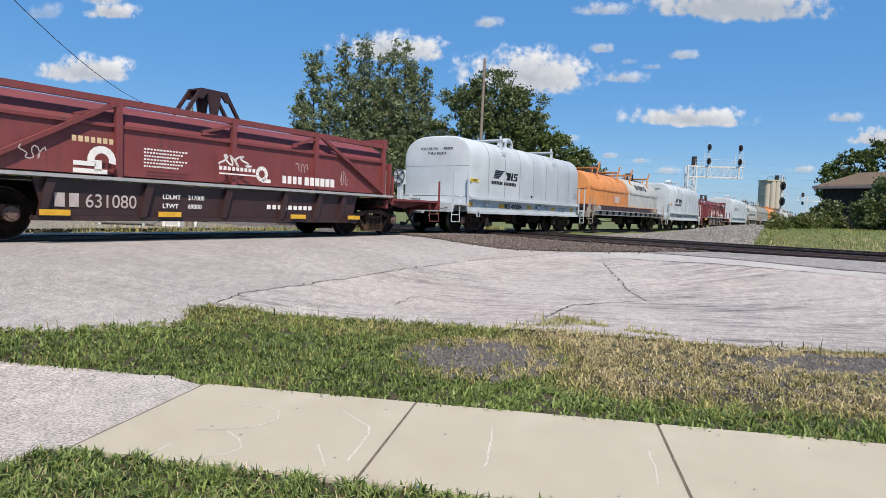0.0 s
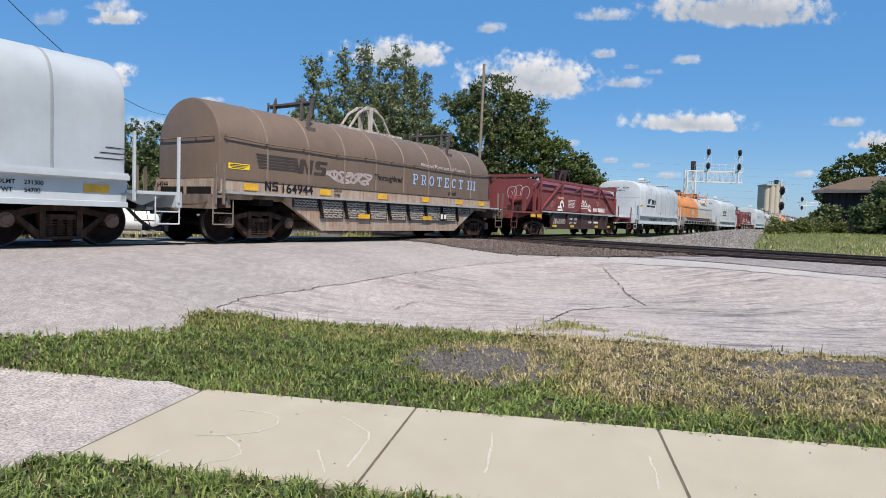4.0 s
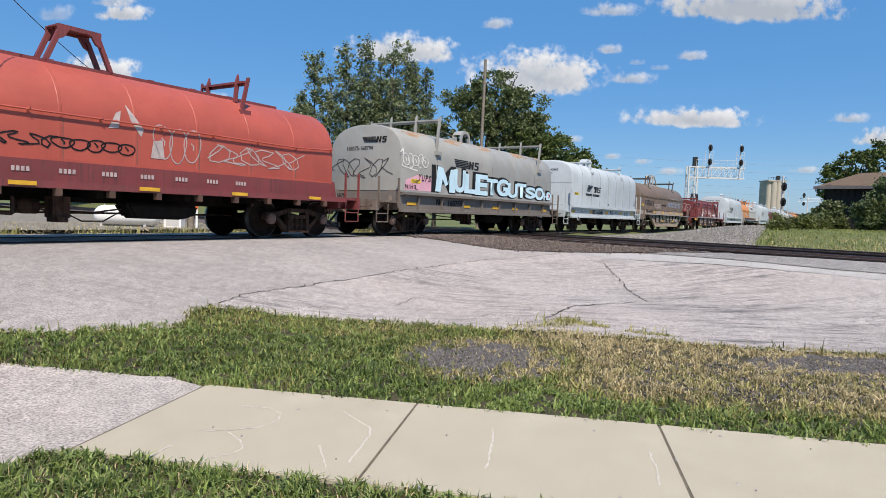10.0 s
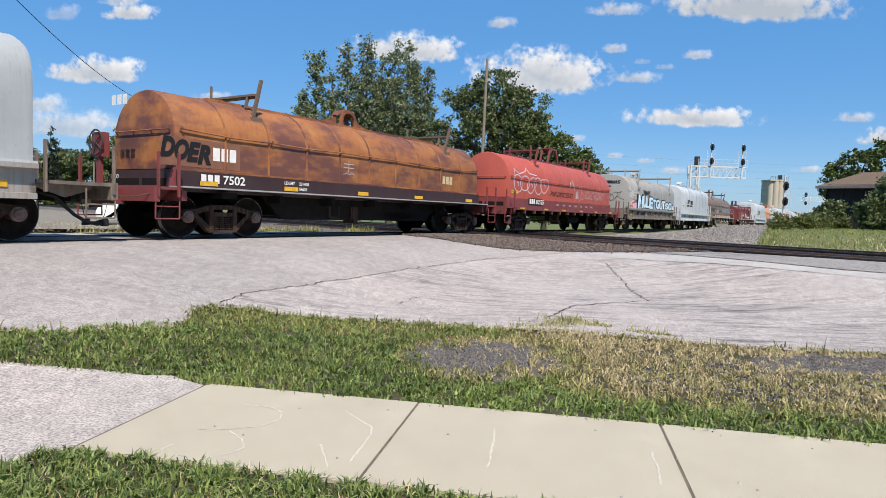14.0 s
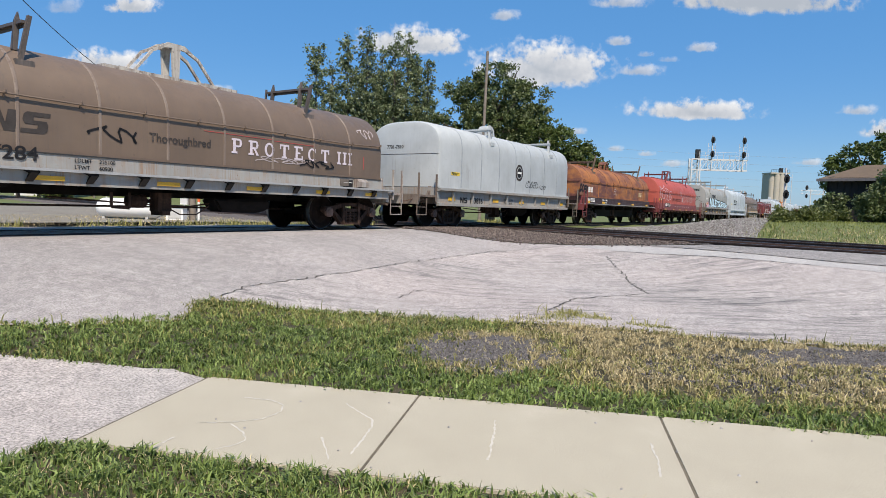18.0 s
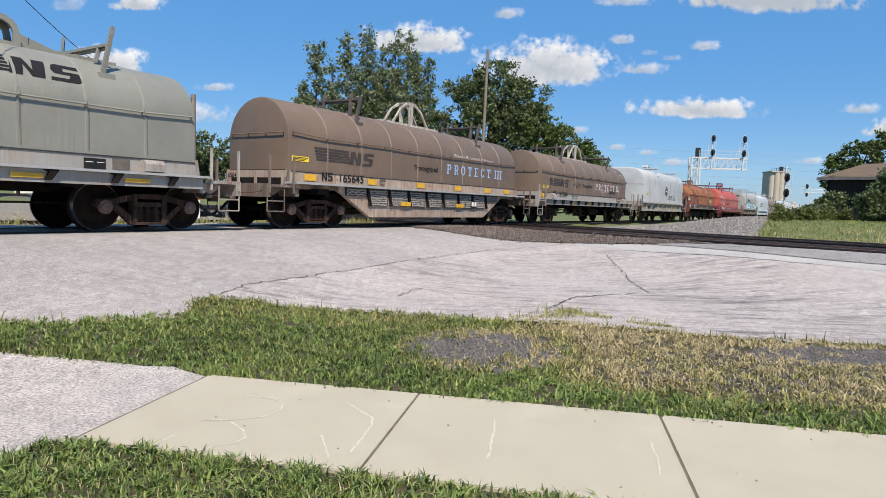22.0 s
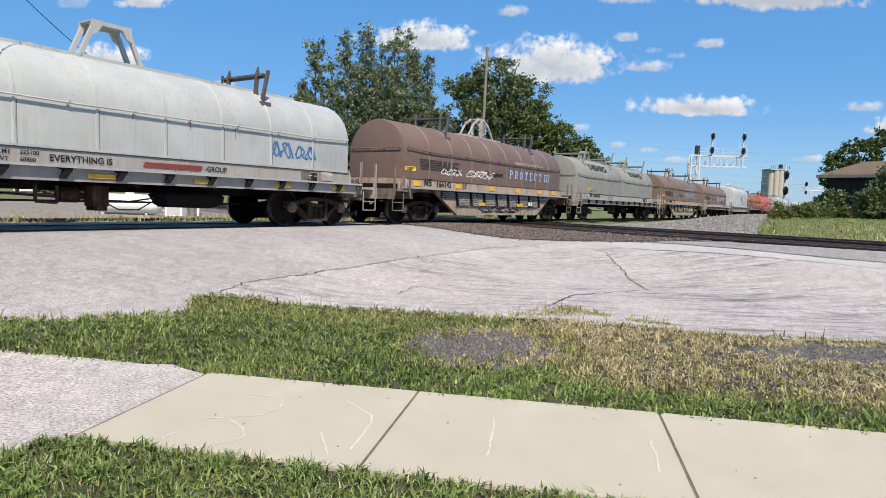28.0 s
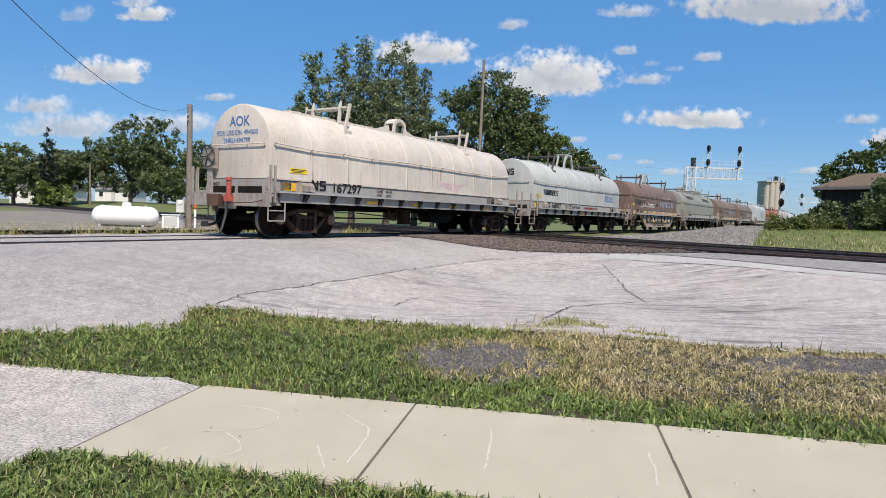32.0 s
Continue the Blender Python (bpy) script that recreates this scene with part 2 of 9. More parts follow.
M["chalk"] = simple("chalk", (0.5, 0.475, 0.415), 0.95, vary=0.25, scale=20)
M["stone_dark"] = simple("dark_stone", (0.09, 0.085, 0.095), 0.9, vary=0.6, scale=40)
M["joint"] = simple("joint_dirt", (0.12, 0.10, 0.07), 0.95, vary=0.5, scale=14)
M["stone"] = simple("stone", (0.27, 0.26, 0.25), 0.9, vary=0.5)
M["stone_bed"] = pebble_mat("bed_stones", (0.03, 0.02, 0.016), (0.26, 0.21, 0.185))
M["stone_pale"] = pebble_mat("pale_bed_stones", (0.06, 0.055, 0.05), (0.42, 0.40, 0.375))
M["stone_patch"] = pebble_mat("patch_stones", (0.022, 0.02, 0.0195), (0.23, 0.212, 0.205))
M["rail"] = simple("rail_steel", (0.045, 0.03, 0.025), 0.7, 0.2)
M["rail_brown"] = simple("rusty_rail_casting", (0.085, 0.05, 0.038), 0.8, 0.1, 0.45, 3)
M["railtop"] = simple("polished_rail", (0.2, 0.19, 0.185), 0.35, 0.9, 0.1)
M["tie"] = simple("tie_wood", (0.06, 0.048, 0.04), 0.9)
M["bark"] = simple("bark", (0.085, 0.07, 0.055), 0.9, 0, 0.4, 5, 0.8)
M["pole"] = simple("weathered_pole", (0.20, 0.17, 0.14), 0.9, 0, 0.35, 4, 0.4)
M["black"] = simple("black_metal", (0.012, 0.012, 0.013), 0.55)
M["orange"] = simple("orange_sleeve", (0.75, 0.13, 0.03), 0.5)
M["tank"] = simple("white_tank_enamel", (0.82, 0.82, 0.8), 0.3, 0, 0.04, 1.0, 0.02)
M["wire"] = simple("cable", (0.05, 0.05, 0.05), 0.6)
M["galv"] = simple("galvanised", (0.36, 0.36, 0.355), 0.5, 0.2, 0.2)
M["alu"] = simple("silver_paint", (0.55, 0.56, 0.57), 0.6, 0.0, 0.12)
M["white"] = simple("white_paint", (0.78, 0.77, 0.74), 0.4, 0, 0.06, 2)
M["grey_box"] = simple("grey_enamel", (0.5, 0.5, 0.48), 0.5, 0, 0.08)
M["silo"] = ground_mat("silo_concrete", [(0.3, (0.36, 0.33, 0.27)), (0.7, (0.46, 0.42, 0.35))], 0.15, 3, ((0.33, 0.3, 0.25), (0.5, 0.46, 0.39)), 0.3)
M["shed_wall"] = simple("shed_wall", (0.022, 0.02, 0.019), 0.8)
M["shed_roof"] = simple("shed_roof", (0.125, 0.085, 0.05), 0.9, 0, 0.35, 3)
M["house"] = simple("house_siding", (0.68, 0.68, 0.66), 0.7, 0, 0.08)
M["house_roof"] = simple("house_roof", (0.16, 0.15, 0.15), 0.9)
M["glass"] = simple("window_glass", (0.02, 0.025, 0.03), 0.12)
M["leaf_dark"] = leaf_mat("leaves_dark", (0.014, 0.032, 0.01), (0.165, 0.205, 0.075), 0.5)
M["leaf_poplar"] = leaf_mat("leaves_poplar", (0.02, 0.042, 0.016), (0.24, 0.285, 0.14), 0.45)
M["leaf_green"] = leaf_mat("leaves_green", (0.016, 0.036, 0.007), (0.12, 0.16, 0.035), 0.55)
M["leaf_light"] = leaf_mat("leaves_light", (0.055, 0.09, 0.016), (0.2, 0.24, 0.055))
M["leaf_fir"] = leaf_mat("leaves_fir", (0.006, 0.012, 0.005), (0.016, 0.028, 0.012))
M["leaf_weed"] = leaf_mat("leaves_weed", (0.03, 0.05, 0.01), (0.17, 0.19, 0.045))
M["blade"] = leaf_mat("grass_blades", (0.01, 0.034, 0.005), (0.26, 0.34, 0.09), 0.55)
M["blade_dry"] = leaf_mat("dry_blades", (0.12, 0.1, 0.04), (0.66, 0.55, 0.31), 0.6)
M["blade_bank"] = leaf_mat("bank_blades", (0.05, 0.09, 0.014), (0.30, 0.31, 0.085), 0.6)
M["blade_mid"] = leaf_mat("mixed_blades", (0.035, 0.05, 0.01), (0.43, 0.4, 0.14), 0.6)

# ---- mesh helpers ----


def mesh_ob(name, bm, material, parent=None, flat=True):
    me = bpy.data.meshes.new(name)
    bmesh.ops.recalc_face_normals(bm, faces=bm.faces)
    bm.to_mesh(me)
    bm.free()
    me.materials.append(material)
    if not flat:
        me.polygons.foreach_set("use_smooth", [True] * len(me.polygons))
        me.set_sharp_from_angle(angle=radians(38))
    ob = new(name, me)
    if parent is not None:
        ob.parent = parent
    return ob


def part(name, bm, material, parent, label="", flat=True):
    return tagged(mesh_ob(name, bm, material, parent, flat), label)


def shared(name, me, parent, m=None, label=""):
    ob = new(name, me)
    ob.parent = parent
    if m is not None:
        ob.matrix_basis = m
    return tagged(ob, label)


def thing(name, at, label, category, group="", kind=""):
    ob = new(name)
    ob.empty_display_size = 0.2
    ob.matrix_basis = at if isinstance(at, Matrix) else Matrix.Translation(at)
    return tagged(ob, label, category, group, kind)


def box(bm, x0, x1, y0, y1, z0, z1):
    vs = [bm.verts.new((x, y, z)) for x in (x0, x1) for y in (y0, y1) for z in (z0, z1)]
    for f in ((0, 1, 3, 2), (4, 6, 7, 5), (0, 4, 5, 1), (2, 3, 7, 6), (0, 2, 6, 4), (1, 5, 7, 3)):
        bm.faces.new([vs[i] for i in f])
    return vs


def prism(bm, pts, axis, a, b):
    """A polygon of (u, v) drawn out along an axis: 'x' takes (y, z), 'y' takes (x, z), 'z' takes (x, y)."""
    def at(u, v, w):
        return (w, u, v) if axis == "x" else (u, w, v) if axis == "y" else (u, v, w)
    lo = [bm.verts.new(at(u, v, a)) for u, v in pts]
    hi = [bm.verts.new(at(u, v, b)) for u, v in pts]
    bm.faces.new(lo)
    bm.faces.new(hi)
    for i in range(len(pts)):
        j = (i + 1) % len(pts)
        bm.faces.new((lo[i], lo[j], hi[j], hi[i]))


def rod(bm, p, q, r, n=6, r2=None):
    p, q = Vector(p), Vector(q)
    w = (q - p).normalized()
    s = w.orthogonal().normalized()
    k = w.cross(s)
    r2 = r if r2 is None else r2
    lo, hi = [], []
    for i in range(n):
        c = math.cos(i * math.tau / n) * s + math.sin(i * math.tau / n) * k
        lo.append(bm.verts.new(p + c * r))
        hi.append(bm.verts.new(q + c * r2))
    for i in range(n):
        j = (i + 1) % n
        bm.faces.new((lo[i], lo[j], hi[j], hi[i]))
    bm.faces.new(lo)
    bm.faces.new(hi)


def pipe(bm, pts, r, n=6):
    for p, q in zip(pts, pts[1:]):
        rod(bm, p, q, r, n)


def tube(bm, pts, r, n=6):
    """A smooth bent tube through the points; r may be a list."""
    pts = [Vector(p) for p in pts]
    rs = r if isinstance(r, (list, tuple)) else [r] * len(pts)
    rings = []
    up = Vector((0.1, 0.2, 1)).normalized()
    for i, p in enumerate(pts):
        w = (pts[min(i + 1, len(pts) - 1)] - pts[max(i - 1, 0)]).normalized()
        s = w.cross(up)
        s = s.normalized() if s.length > 1e-3 else w.orthogonal().normalized()
        k = w.cross(s)
        rings.append([bm.verts.new(p + (math.cos(a * math.tau / n) * s + math.sin(a * math.tau / n) * k) * rs[i]) for a in range(n)])
    for ra, rb in zip(rings, rings[1:]):
        for i in range(n):
            j = (i + 1) % n
            bm.faces.new((ra[i], ra[j], rb[j], rb[i]))
    bm.faces.new(rings[0])
    bm.faces.new(rings[-1])


def lathe(bm, prof, axis="z", n=20, at=(0, 0, 0), ring_like=False):
    """Profile of (radius, height) turned about an axis; a ring-like one closes on itself and stays open in the middle."""
    rings = []
    at = Vector(at)
    for r, h in prof:
        ring = []
        for i in range(n):
            c, s = math.cos(i * math.tau / n) * r, math.sin(i * math.tau / n) * r
            ring.append(bm.verts.new(at + Vector((c, s, h) if axis == "z" else (h, c, s) if axis == "x" else (c, h, s))))
        rings.append(ring)
    for ra, rb in zip(rings, rings[1:] + rings[:1] if ring_like else rings[1:]):
        for i in range(n):
            j = (i + 1) % n
            bm.faces.new((ra[i], ra[j], rb[j], rb[i]))
    if not ring_like:
        bm.faces.new(rings[0])
        bm.faces.new(rings[-1])


def raw_mesh(name, verts, quads, material, parent=None):
    """Fast mesh from numpy arrays of corners and faces (all of the same corner count)."""
    me = bpy.data.meshes.new(name)
    n, k = len(quads), quads.shape[1]
    me.vertices.add(len(verts))
    me.vertices.foreach_set("co", np.ascontiguousarray(verts, dtype=np.float32).ravel())
    me.loops.add(n * k)
    me.loops.foreach_set("vertex_index", np.ascontiguousarray(quads, dtype=np.int32).ravel())
    me.polygons.add(n)
    me.polygons.foreach_set("loop_start", np.arange(0, n * k, k, dtype=np.int32))
    me.update(calc_edges=True)
    me.validate()
    me.materials.append(material)
    ob = new(name, me)
    if parent is not None:
        ob.parent = parent
    return ob


def patch(name, poly, lift, material, step=0.6, label="", parent=None):
    """A sheet over the ground inside a polygon, following its height."""
    bm = bmesh.new()
    bm.faces.new([bm.verts.new((x, y, 0)) for x, y in poly])
    xs, ys = [p[0] for p in poly], [p[1] for p in poly]
    for lo, hi, no in ((min(xs), max(xs), (1, 0, 0)), (min(ys), max(ys), (0, 1, 0))):
        v = math.ceil(lo / step + 0.01) * step
        while v < hi:
            co = (v, 0, 0) if no[0] else (0, v, 0)
            bmesh.ops.bisect_plane(bm, geom=bm.verts[:] + bm.edges[:] + bm.faces[:], plane_co=co, plane_no=no)
            v += step
    bmesh.ops.triangulate(bm, faces=bm.faces[:])
    for v in bm.verts:
        v.co.z = gz(v.co.x, v.co.y) + lift
    ob = mesh_ob(name, bm, material, parent, flat=False)
    return tagged(ob, label, kind="" if parent else "structure")


def rough_edge(pts, amp=0.05, step=0.12, seed=3):
    """A line with a ragged run of small bends."""
    rnd = random.Random(seed)
    out = []
    for (x0, y0), (x1, y1) in zip(pts, pts[1:]):
        n = max(1, int(math.hypot(x1 - x0, y1 - y0) / step))
        for i in range(n):
            k = i / n
            a = amp if i else 0.3 * amp
            out.append((x0 + (x1 - x0) * k + rnd.uniform(-a, a), y0 + (y1 - y0) * k + rnd.uniform(-a, a)))
    out.append(pts[-1])
    return out


# ---- ground ----


def ground_sheet():
    radii = [0.0] + list(np.linspace(0.8, 24, 59)) + [26, 29, 33, 38, 45, 54, 66, 82, 105, 140, 200, 320, 600, 1200, 2600]
    n = 180
    vs, fs = [], []
    for r in radii:
        for i in range(n):
            x, y = r * math.cos(i * math.tau / n), r * math.sin(i * math.tau / n)
            vs.append((x, y, gz(x, y) - 0.035))
    for k in range(len(radii) - 1):
        for i in range(n):
            j = (i + 1) % n
            fs.append((k * n + i, (k + 1) * n + i, (k + 1) * n + j, k * n + j))
    ob = raw_mesh("ground", np.array(vs), np.array(fs), M["field"])
    return tagged(ob, "open ground of short grass and bare soil by the railway", kind="structure")


ground_sheet()

EDGE = rough_edge([(-16, -7.6), (-8, 2.0), (-4.41, 6.27), (-3.97, 6.49), (-3.59, 6.87), (-3.03, 7.31), (-3.21, 8.0), (-3.07, 8.31), (-2.66, 8.43),
                   (-1.97, 8.44), (-1.07, 8.54), (-0.15, 8.44), (0.9, 8.3), (1.64, 8.23), (2.33, 8.04), (3.57, 7.59), (5.3, 7.45), (9, 7.0), (14, 6.0)], 0.05, 0.25)
FAR = [(14, 8.3), (11.6, 10.9), (9.45, 13.3), (8.5, 14.35), (7.2, 15.6), (5.66, 16.4), (4.76, 16.8), (3.41, 17.56), (2.68, 17.95), (1.9, 18.2), (1.1, 18.4), (0.3, 18.55),
       (-0.5, 18.95), (-1.42, 19.97), (-5.2, 14.07), (-15.5, -1.94)]
lot = patch("road_surface", EDGE + FAR, 0.0, M["asphalt"], 0.5, "bleached grey asphalt yard with cracks, rising to the railway crossing")
crossing = [(LEFT * d + U * a).to_2d()[:] for a, d in ((-26, 12.15), (16.6, 12.15), (16.6, 13.47), (-26, 13.47))]
patch("crossing_surface", crossing, 0.012, M["asphalt"], 1.2, "asphalt between the rails of the level crossing")
crossing2 = [(LEFT * d + U * a).to_2d()[:] for a, d in ((-26, 13.6), (15.4, 13.6), (14.0, 17.2), (-26, 17.2))]
patch("road_far_side", crossing2, 0.012, M["asphalt"], 1.2, "asphalt beyond the rails of the level crossing")
overlay = rough_edge([(-3.04, 8.5), (-2.91, 9.21), (-2.38, 10.12), (-1.7, 11.37), (-0.96, 12.9), (0.3, 15.0), (1.1, 16.3), (2.1, 17.05), (3.3, 17.45)], 0.03, 0.15, 9) + [(4.0, 16.75), (4.55, 16.0), (5.07, 15.41), (6.13, 14.5), (6.97, 13.6), (8.5, 11.8), (10.4, 9.6), (13.5, 7.9), (13.5, 6.2)]
overlay += rough_edge([(9, 7.0), (5.3, 7.45), (3.57, 7.59), (2.33, 8.04), (1.64, 8.23), (0.9, 8.3), (-0.15, 8.44), (-1.07, 8.54), (-1.97, 8.44), (-2.66, 8.43), (-2.98, 8.4)], 0.06, 0.2, 15)
patch("road_overlay", overlay, 0.006, M["asphalt_old"], 0.5, "paler bleached layer of old asphalt with dark scratches")
patch("road_strip", rough_edge([(3.3, 17.5), (4.72, 16.68), (5.87, 15.72), (6.79, 14.66), (7.54, 13.62), (8.0, 12.98), (9.3, 11.5), (11.2, 9.4), (10.6, 9.3), (8.5, 11.7), (7.33, 13.2), (6.97, 13.65), (6.13, 14.6), (5.07, 15.41), (4.55, 16.0), (3.6, 17.0), (3.3, 17.5)], 0.045, 0.2)[:-1],
      0.011, M["strip"], 0.5, "pale worn strip along the edge of the asphalt")
patch("road_shoulder", [(5.3, 16.45), (5.95, 15.76), (6.87, 14.7), (7.62, 13.66), (8.08, 13.02), (9.4, 11.5), (11.3, 9.5), (12.4, 9.5), (11.6, 11.0), (9.5, 13.35), (8.4, 14.5), (7.1, 15.72), (5.7, 16.42)],
      0.012, M["shoulder"], 0.5, "grey gravel shoulder beside the crossing track")

verge = rough_edge([(LEFT * d + U * a).to_2d()[:] for a, d in ((-26, 17.25), (13.8, 17.25), (34, 17.0), (34, 24.5), (-26, 26.5))], 0.2, 0.6, 31)
patch("dry_verge", verge, 0.0, M["dry_verge"], 1.5, "dry straw-coloured verge beyond the level crossing")

yard = [(U * a + LEFT * d).to_2d()[:] for a, d in ((17.5, 18.9), (-34, 21.5))] + [(P2 + N2 * e + V2 * v).to_2d()[:] for e, v in ((-3.0, 80), (-2.2, 21))]
patch("yard_gravel", rough_edge(yard + yard[:1], 0.3, 0.9, 17)[:-1], 0.0, M["yard"], 2.5, "brown and grey crushed stone with thin dry grass beyond the verge")

# driveway and sidewalk
patch("driveway", rough_edge([(-14, 3.5), (-3.9, 5.55), (-3.17, 5.59), (-2.38, 5.51), (-2.0, 5.25)], 0.035, 0.2) + [(-2.15, 3.76), (-2.4, 3.72), (-2.4, 3.3), (-2.9, -2.0), (-14, -4)],
      -0.004, M["drive"], 0.7, "pale grey asphalt driveway with exposed stones")
SX = Vector((0.983, -0.182, 0))
SY = Vector((0.182, 0.983, 0))
S0 = Vector((-0.17, 4.95, 0))
walkway = thing("sidewalk", (0, 0, 0), "tan concrete sidewalk of square slabs with dirty joints", "sidewalk", kind="structure")


def slab_mesh():
    bm = bmesh.new()
    box(bm, 0.004, 1.826, -1.535, 0, -0.12, 0)
    bmesh.ops.bevel(bm, geom=[e for e in bm.edges if all(v.co.z > -0.01 for v in e.verts)], offset=0.006, segments=2, affect="EDGES")
    me = bpy.data.meshes.new("slab")
    bm.to_mesh(me)
    bm.free()
    me.materials.append(M["concrete"])
    return me


slab = slab_mesh()
for i in range(-1, 7):
    p = S0 + SX * (1.83 * i)
    ob = shared("slab", slab, walkway, pose(p.x, p.y, -0.797, 0, 0, math.degrees(math.atan2(SX.y, SX.x))))
bm = bmesh.new()
for i in range(-1, 8):
    p = S0 + SX * (1.83 * i)
    q = p - SY * 1.53
    c = [p - SX * 0.012, p + SX * 0.012, q + SX * 0.012, q - SX * 0.012]
    bm.faces.new([bm.verts.new((v.x, v.y, -0.801)) for v in c])
part("joint_fill", bm, M["joint"], walkway, "dirt in the joints")

rnd = random.Random(8)


def ribbon(bm, pts, width, lift, wob=0.03, step=0.12, seed=1, base=None):
    """A thin ragged line laid on the ground."""
    r = random.Random(seed)
    line = rough_edge(pts, wob, step, seed)
    prev = None
    for i, (x, y) in enumerate(line):
        x1, y1 = line[min(i + 1, len(line) - 1)]
        x0, y0 = line[max(i - 1, 0)]
        w = Vector((x1 - x0, y1 - y0))
        s = Vector((-w.y, w.x)).normalized() * width * r.uniform(0.25, 1.0)
        z = (gz(x, y) if base is None else base) + lift
        cur = (bm.verts.new((x + s.x, y + s.y, z)), bm.verts.new((x - s.x, y - s.y, z)))
        if prev:
            bm.faces.new((prev[0], cur[0], cur[1], prev[1]))
        prev = cur


CRACKS = [
    ([(-3.04, 8.5), (-2.91, 9.21), (-2.38, 10.12), (-1.7, 11.37), (-0.96, 12.9), (0.3, 15.0), (1.1, 16.3), (2.1, 17.05), (3.3, 17.45)], 0.016),
    ([(3.76, 11.59), (3.78, 12.46), (3.9, 14.0), (4.0, 15.7)], 0.018),
    ([(1.7, 9.6), (1.84, 9.98), (2.2, 10.67), (2.77, 11.04), (3.55, 11.5)], 0.022),
    ([(3.55, 11.5), (4.5, 11.0), (6.3, 9.2)], 0.008),
    ([(-0.7, 9.9), (-0.55, 10.5), (-0.3, 10.9)], 0.008),
    ([(-0.75, 9.85), (-0.58, 10.4), (-0.36, 10.8)], 0.007),
    ([(0.6, 16.0), (1.6, 16.5), (2.6, 17.0)], 0.007),
    ([(0.9, 8.3), (1.3, 9.0), (1.75, 9.6)], 0.012),
    ([(4.1, 15.8), (5.1, 14.4), (6.2, 12.8)], 0.008),
    ([(5.4, 14.0), (6.6, 12.4), (7.6, 11.0)], 0.006),
    ([(2.6, 12.6), (3.4, 12.3), (4.6, 11.9), (5.6, 11.0)], 0.006),
    ([(-9.78, 13.97), (-8.9, 15.75), (-7.4, 19.0)], 0.03),
    ([(-14.0, 5.2), (-11.6, 10.1), (-9.78, 13.97)], 0.03),
]
for k, (line, w) in enumerate(CRACKS):
    bm = bmesh.new()
    ribbon(bm, line, w, 0.013 if k < 11 else 0.02, 0.05 if k < 11 else 0.008, 0.1, k)
    part("crack", bm, M["crack"], lot)

# faint chalk scrawls and scrapes on the slabs
SCRAWL = [
    [(-1.5, 4.74), (-1.42, 4.72), (-1.27, 4.69), (-1.16, 4.58), (-1.14, 4.44), (-1.23, 4.27), (-1.42, 4.19), (-1.62, 4.17)],
    [(-1.41, 4.16), (-1.28, 4.02), (-1.22, 3.87), (-1.28, 3.77), (-1.44, 3.66)],
    [(-0.71, 4.67), (-0.6, 4.5), (-0.48, 4.34), (-0.46, 4.2), (-0.48, 4.04), (-0.53, 3.71)],
    [(-0.76, 3.97), (-0.7, 3.8), (-0.65, 3.62)], [(-1.67, 3.89), (-1.7, 3.79)],
    [(1.38, 4.05), (1.33, 3.74), (1.27, 3.53)], [(0.39, 4.4), (0.34, 3.97), (0.29, 3.69)],
]
for k, line in enumerate(SCRAWL):
    bm = bmesh.new()
    ribbon(bm, line, 0.009, 0, 0.006, 0.03, 20 + k, -0.7945)
    part("chalk_mark", bm, M["chalk"], walkway, "faint pale chalk scrawl")
bm = bmesh.new()
for k in range(26):
    p = S0 + SX * rnd.uniform(-1.7, 6) - SY * rnd.uniform(0.05, 1.5)
    lathe(bm, [(rnd.uniform(0.006, 0.014), 0), (0.005, 0.008)], "z", 6, (p.x, p.y, -0.797))
tagged(mesh_ob("loose_stones", bm, M["stone"]), "few loose stones on the slabs", "stones", kind="stuff")

patch("gravel_patch", rough_edge([(-0.55, 6.8), (-0.1, 7.6), (0.9, 7.6), (1.35, 6.76), (1.1, 5.95), (0.5, 5.6), (-0.15, 5.9), (-0.55, 6.8)], 0.1, 0.15)[:-1], -0.012, M["gravel"], 0.5, "bare patch of dark gravel in the turf")
patch("gravel_patch", rough_edge([(3.41, 6.97), (4.18, 7.46), (4.91, 7.33), (6.5, 7.0), (6.4, 6.3), (4.56, 6.2), (3.97, 6.3), (3.1, 6.5), (3.41, 6.97)], 0.1, 0.15, 5)[:-1], -0.012, M["gravel"], 0.5, "bare patch of dark gravel in the turf")
STRIP_TURF = [(-16, -7.6), (-8, 2.0), (-4.41, 6.27), (-3.97, 6.49), (-3.59, 6.87), (-3.03, 7.31), (-3.21, 8.0), (-3.07, 8.31), (-2.66, 8.43), (-1.97, 8.44), (-1.07, 8.54), (-0.15, 8.44),
              (0.9, 8.3), (1.64, 8.23), (2.33, 8.04), (3.57, 7.59), (5.3, 7.45), (9, 7.0), (9, 3.25), (3.11, 4.34), (1.61, 4.62), (-0.17, 4.95), (-2.0, 5.29), (-2.38, 5.51), (-3.17, 5.59), (-3.9, 5.55), (-14, 3.5)]
LOW_TURF = [(-2.45, 3.2), (-2.42, 3.72), (-2.16, 3.78), (-2.12, 3.74), (0.27, 3.30), (3.5, 2.7), (3.5, 0.6), (-2.6, 0.6)]
RIM = 18
soil_poly = [(x, y + (0.25 if i < RIM else 0)) for i, (x, y) in enumerate(STRIP_TURF)]
patch("turf_strip", soil_poly, -0.02, M["soil"], 0.6, "strip of patchy turf between sidewalk and asphalt")
patch("turf_near", LOW_TURF, -0.02, M["soil"], 0.6, "green turf in front of the sidewalk")


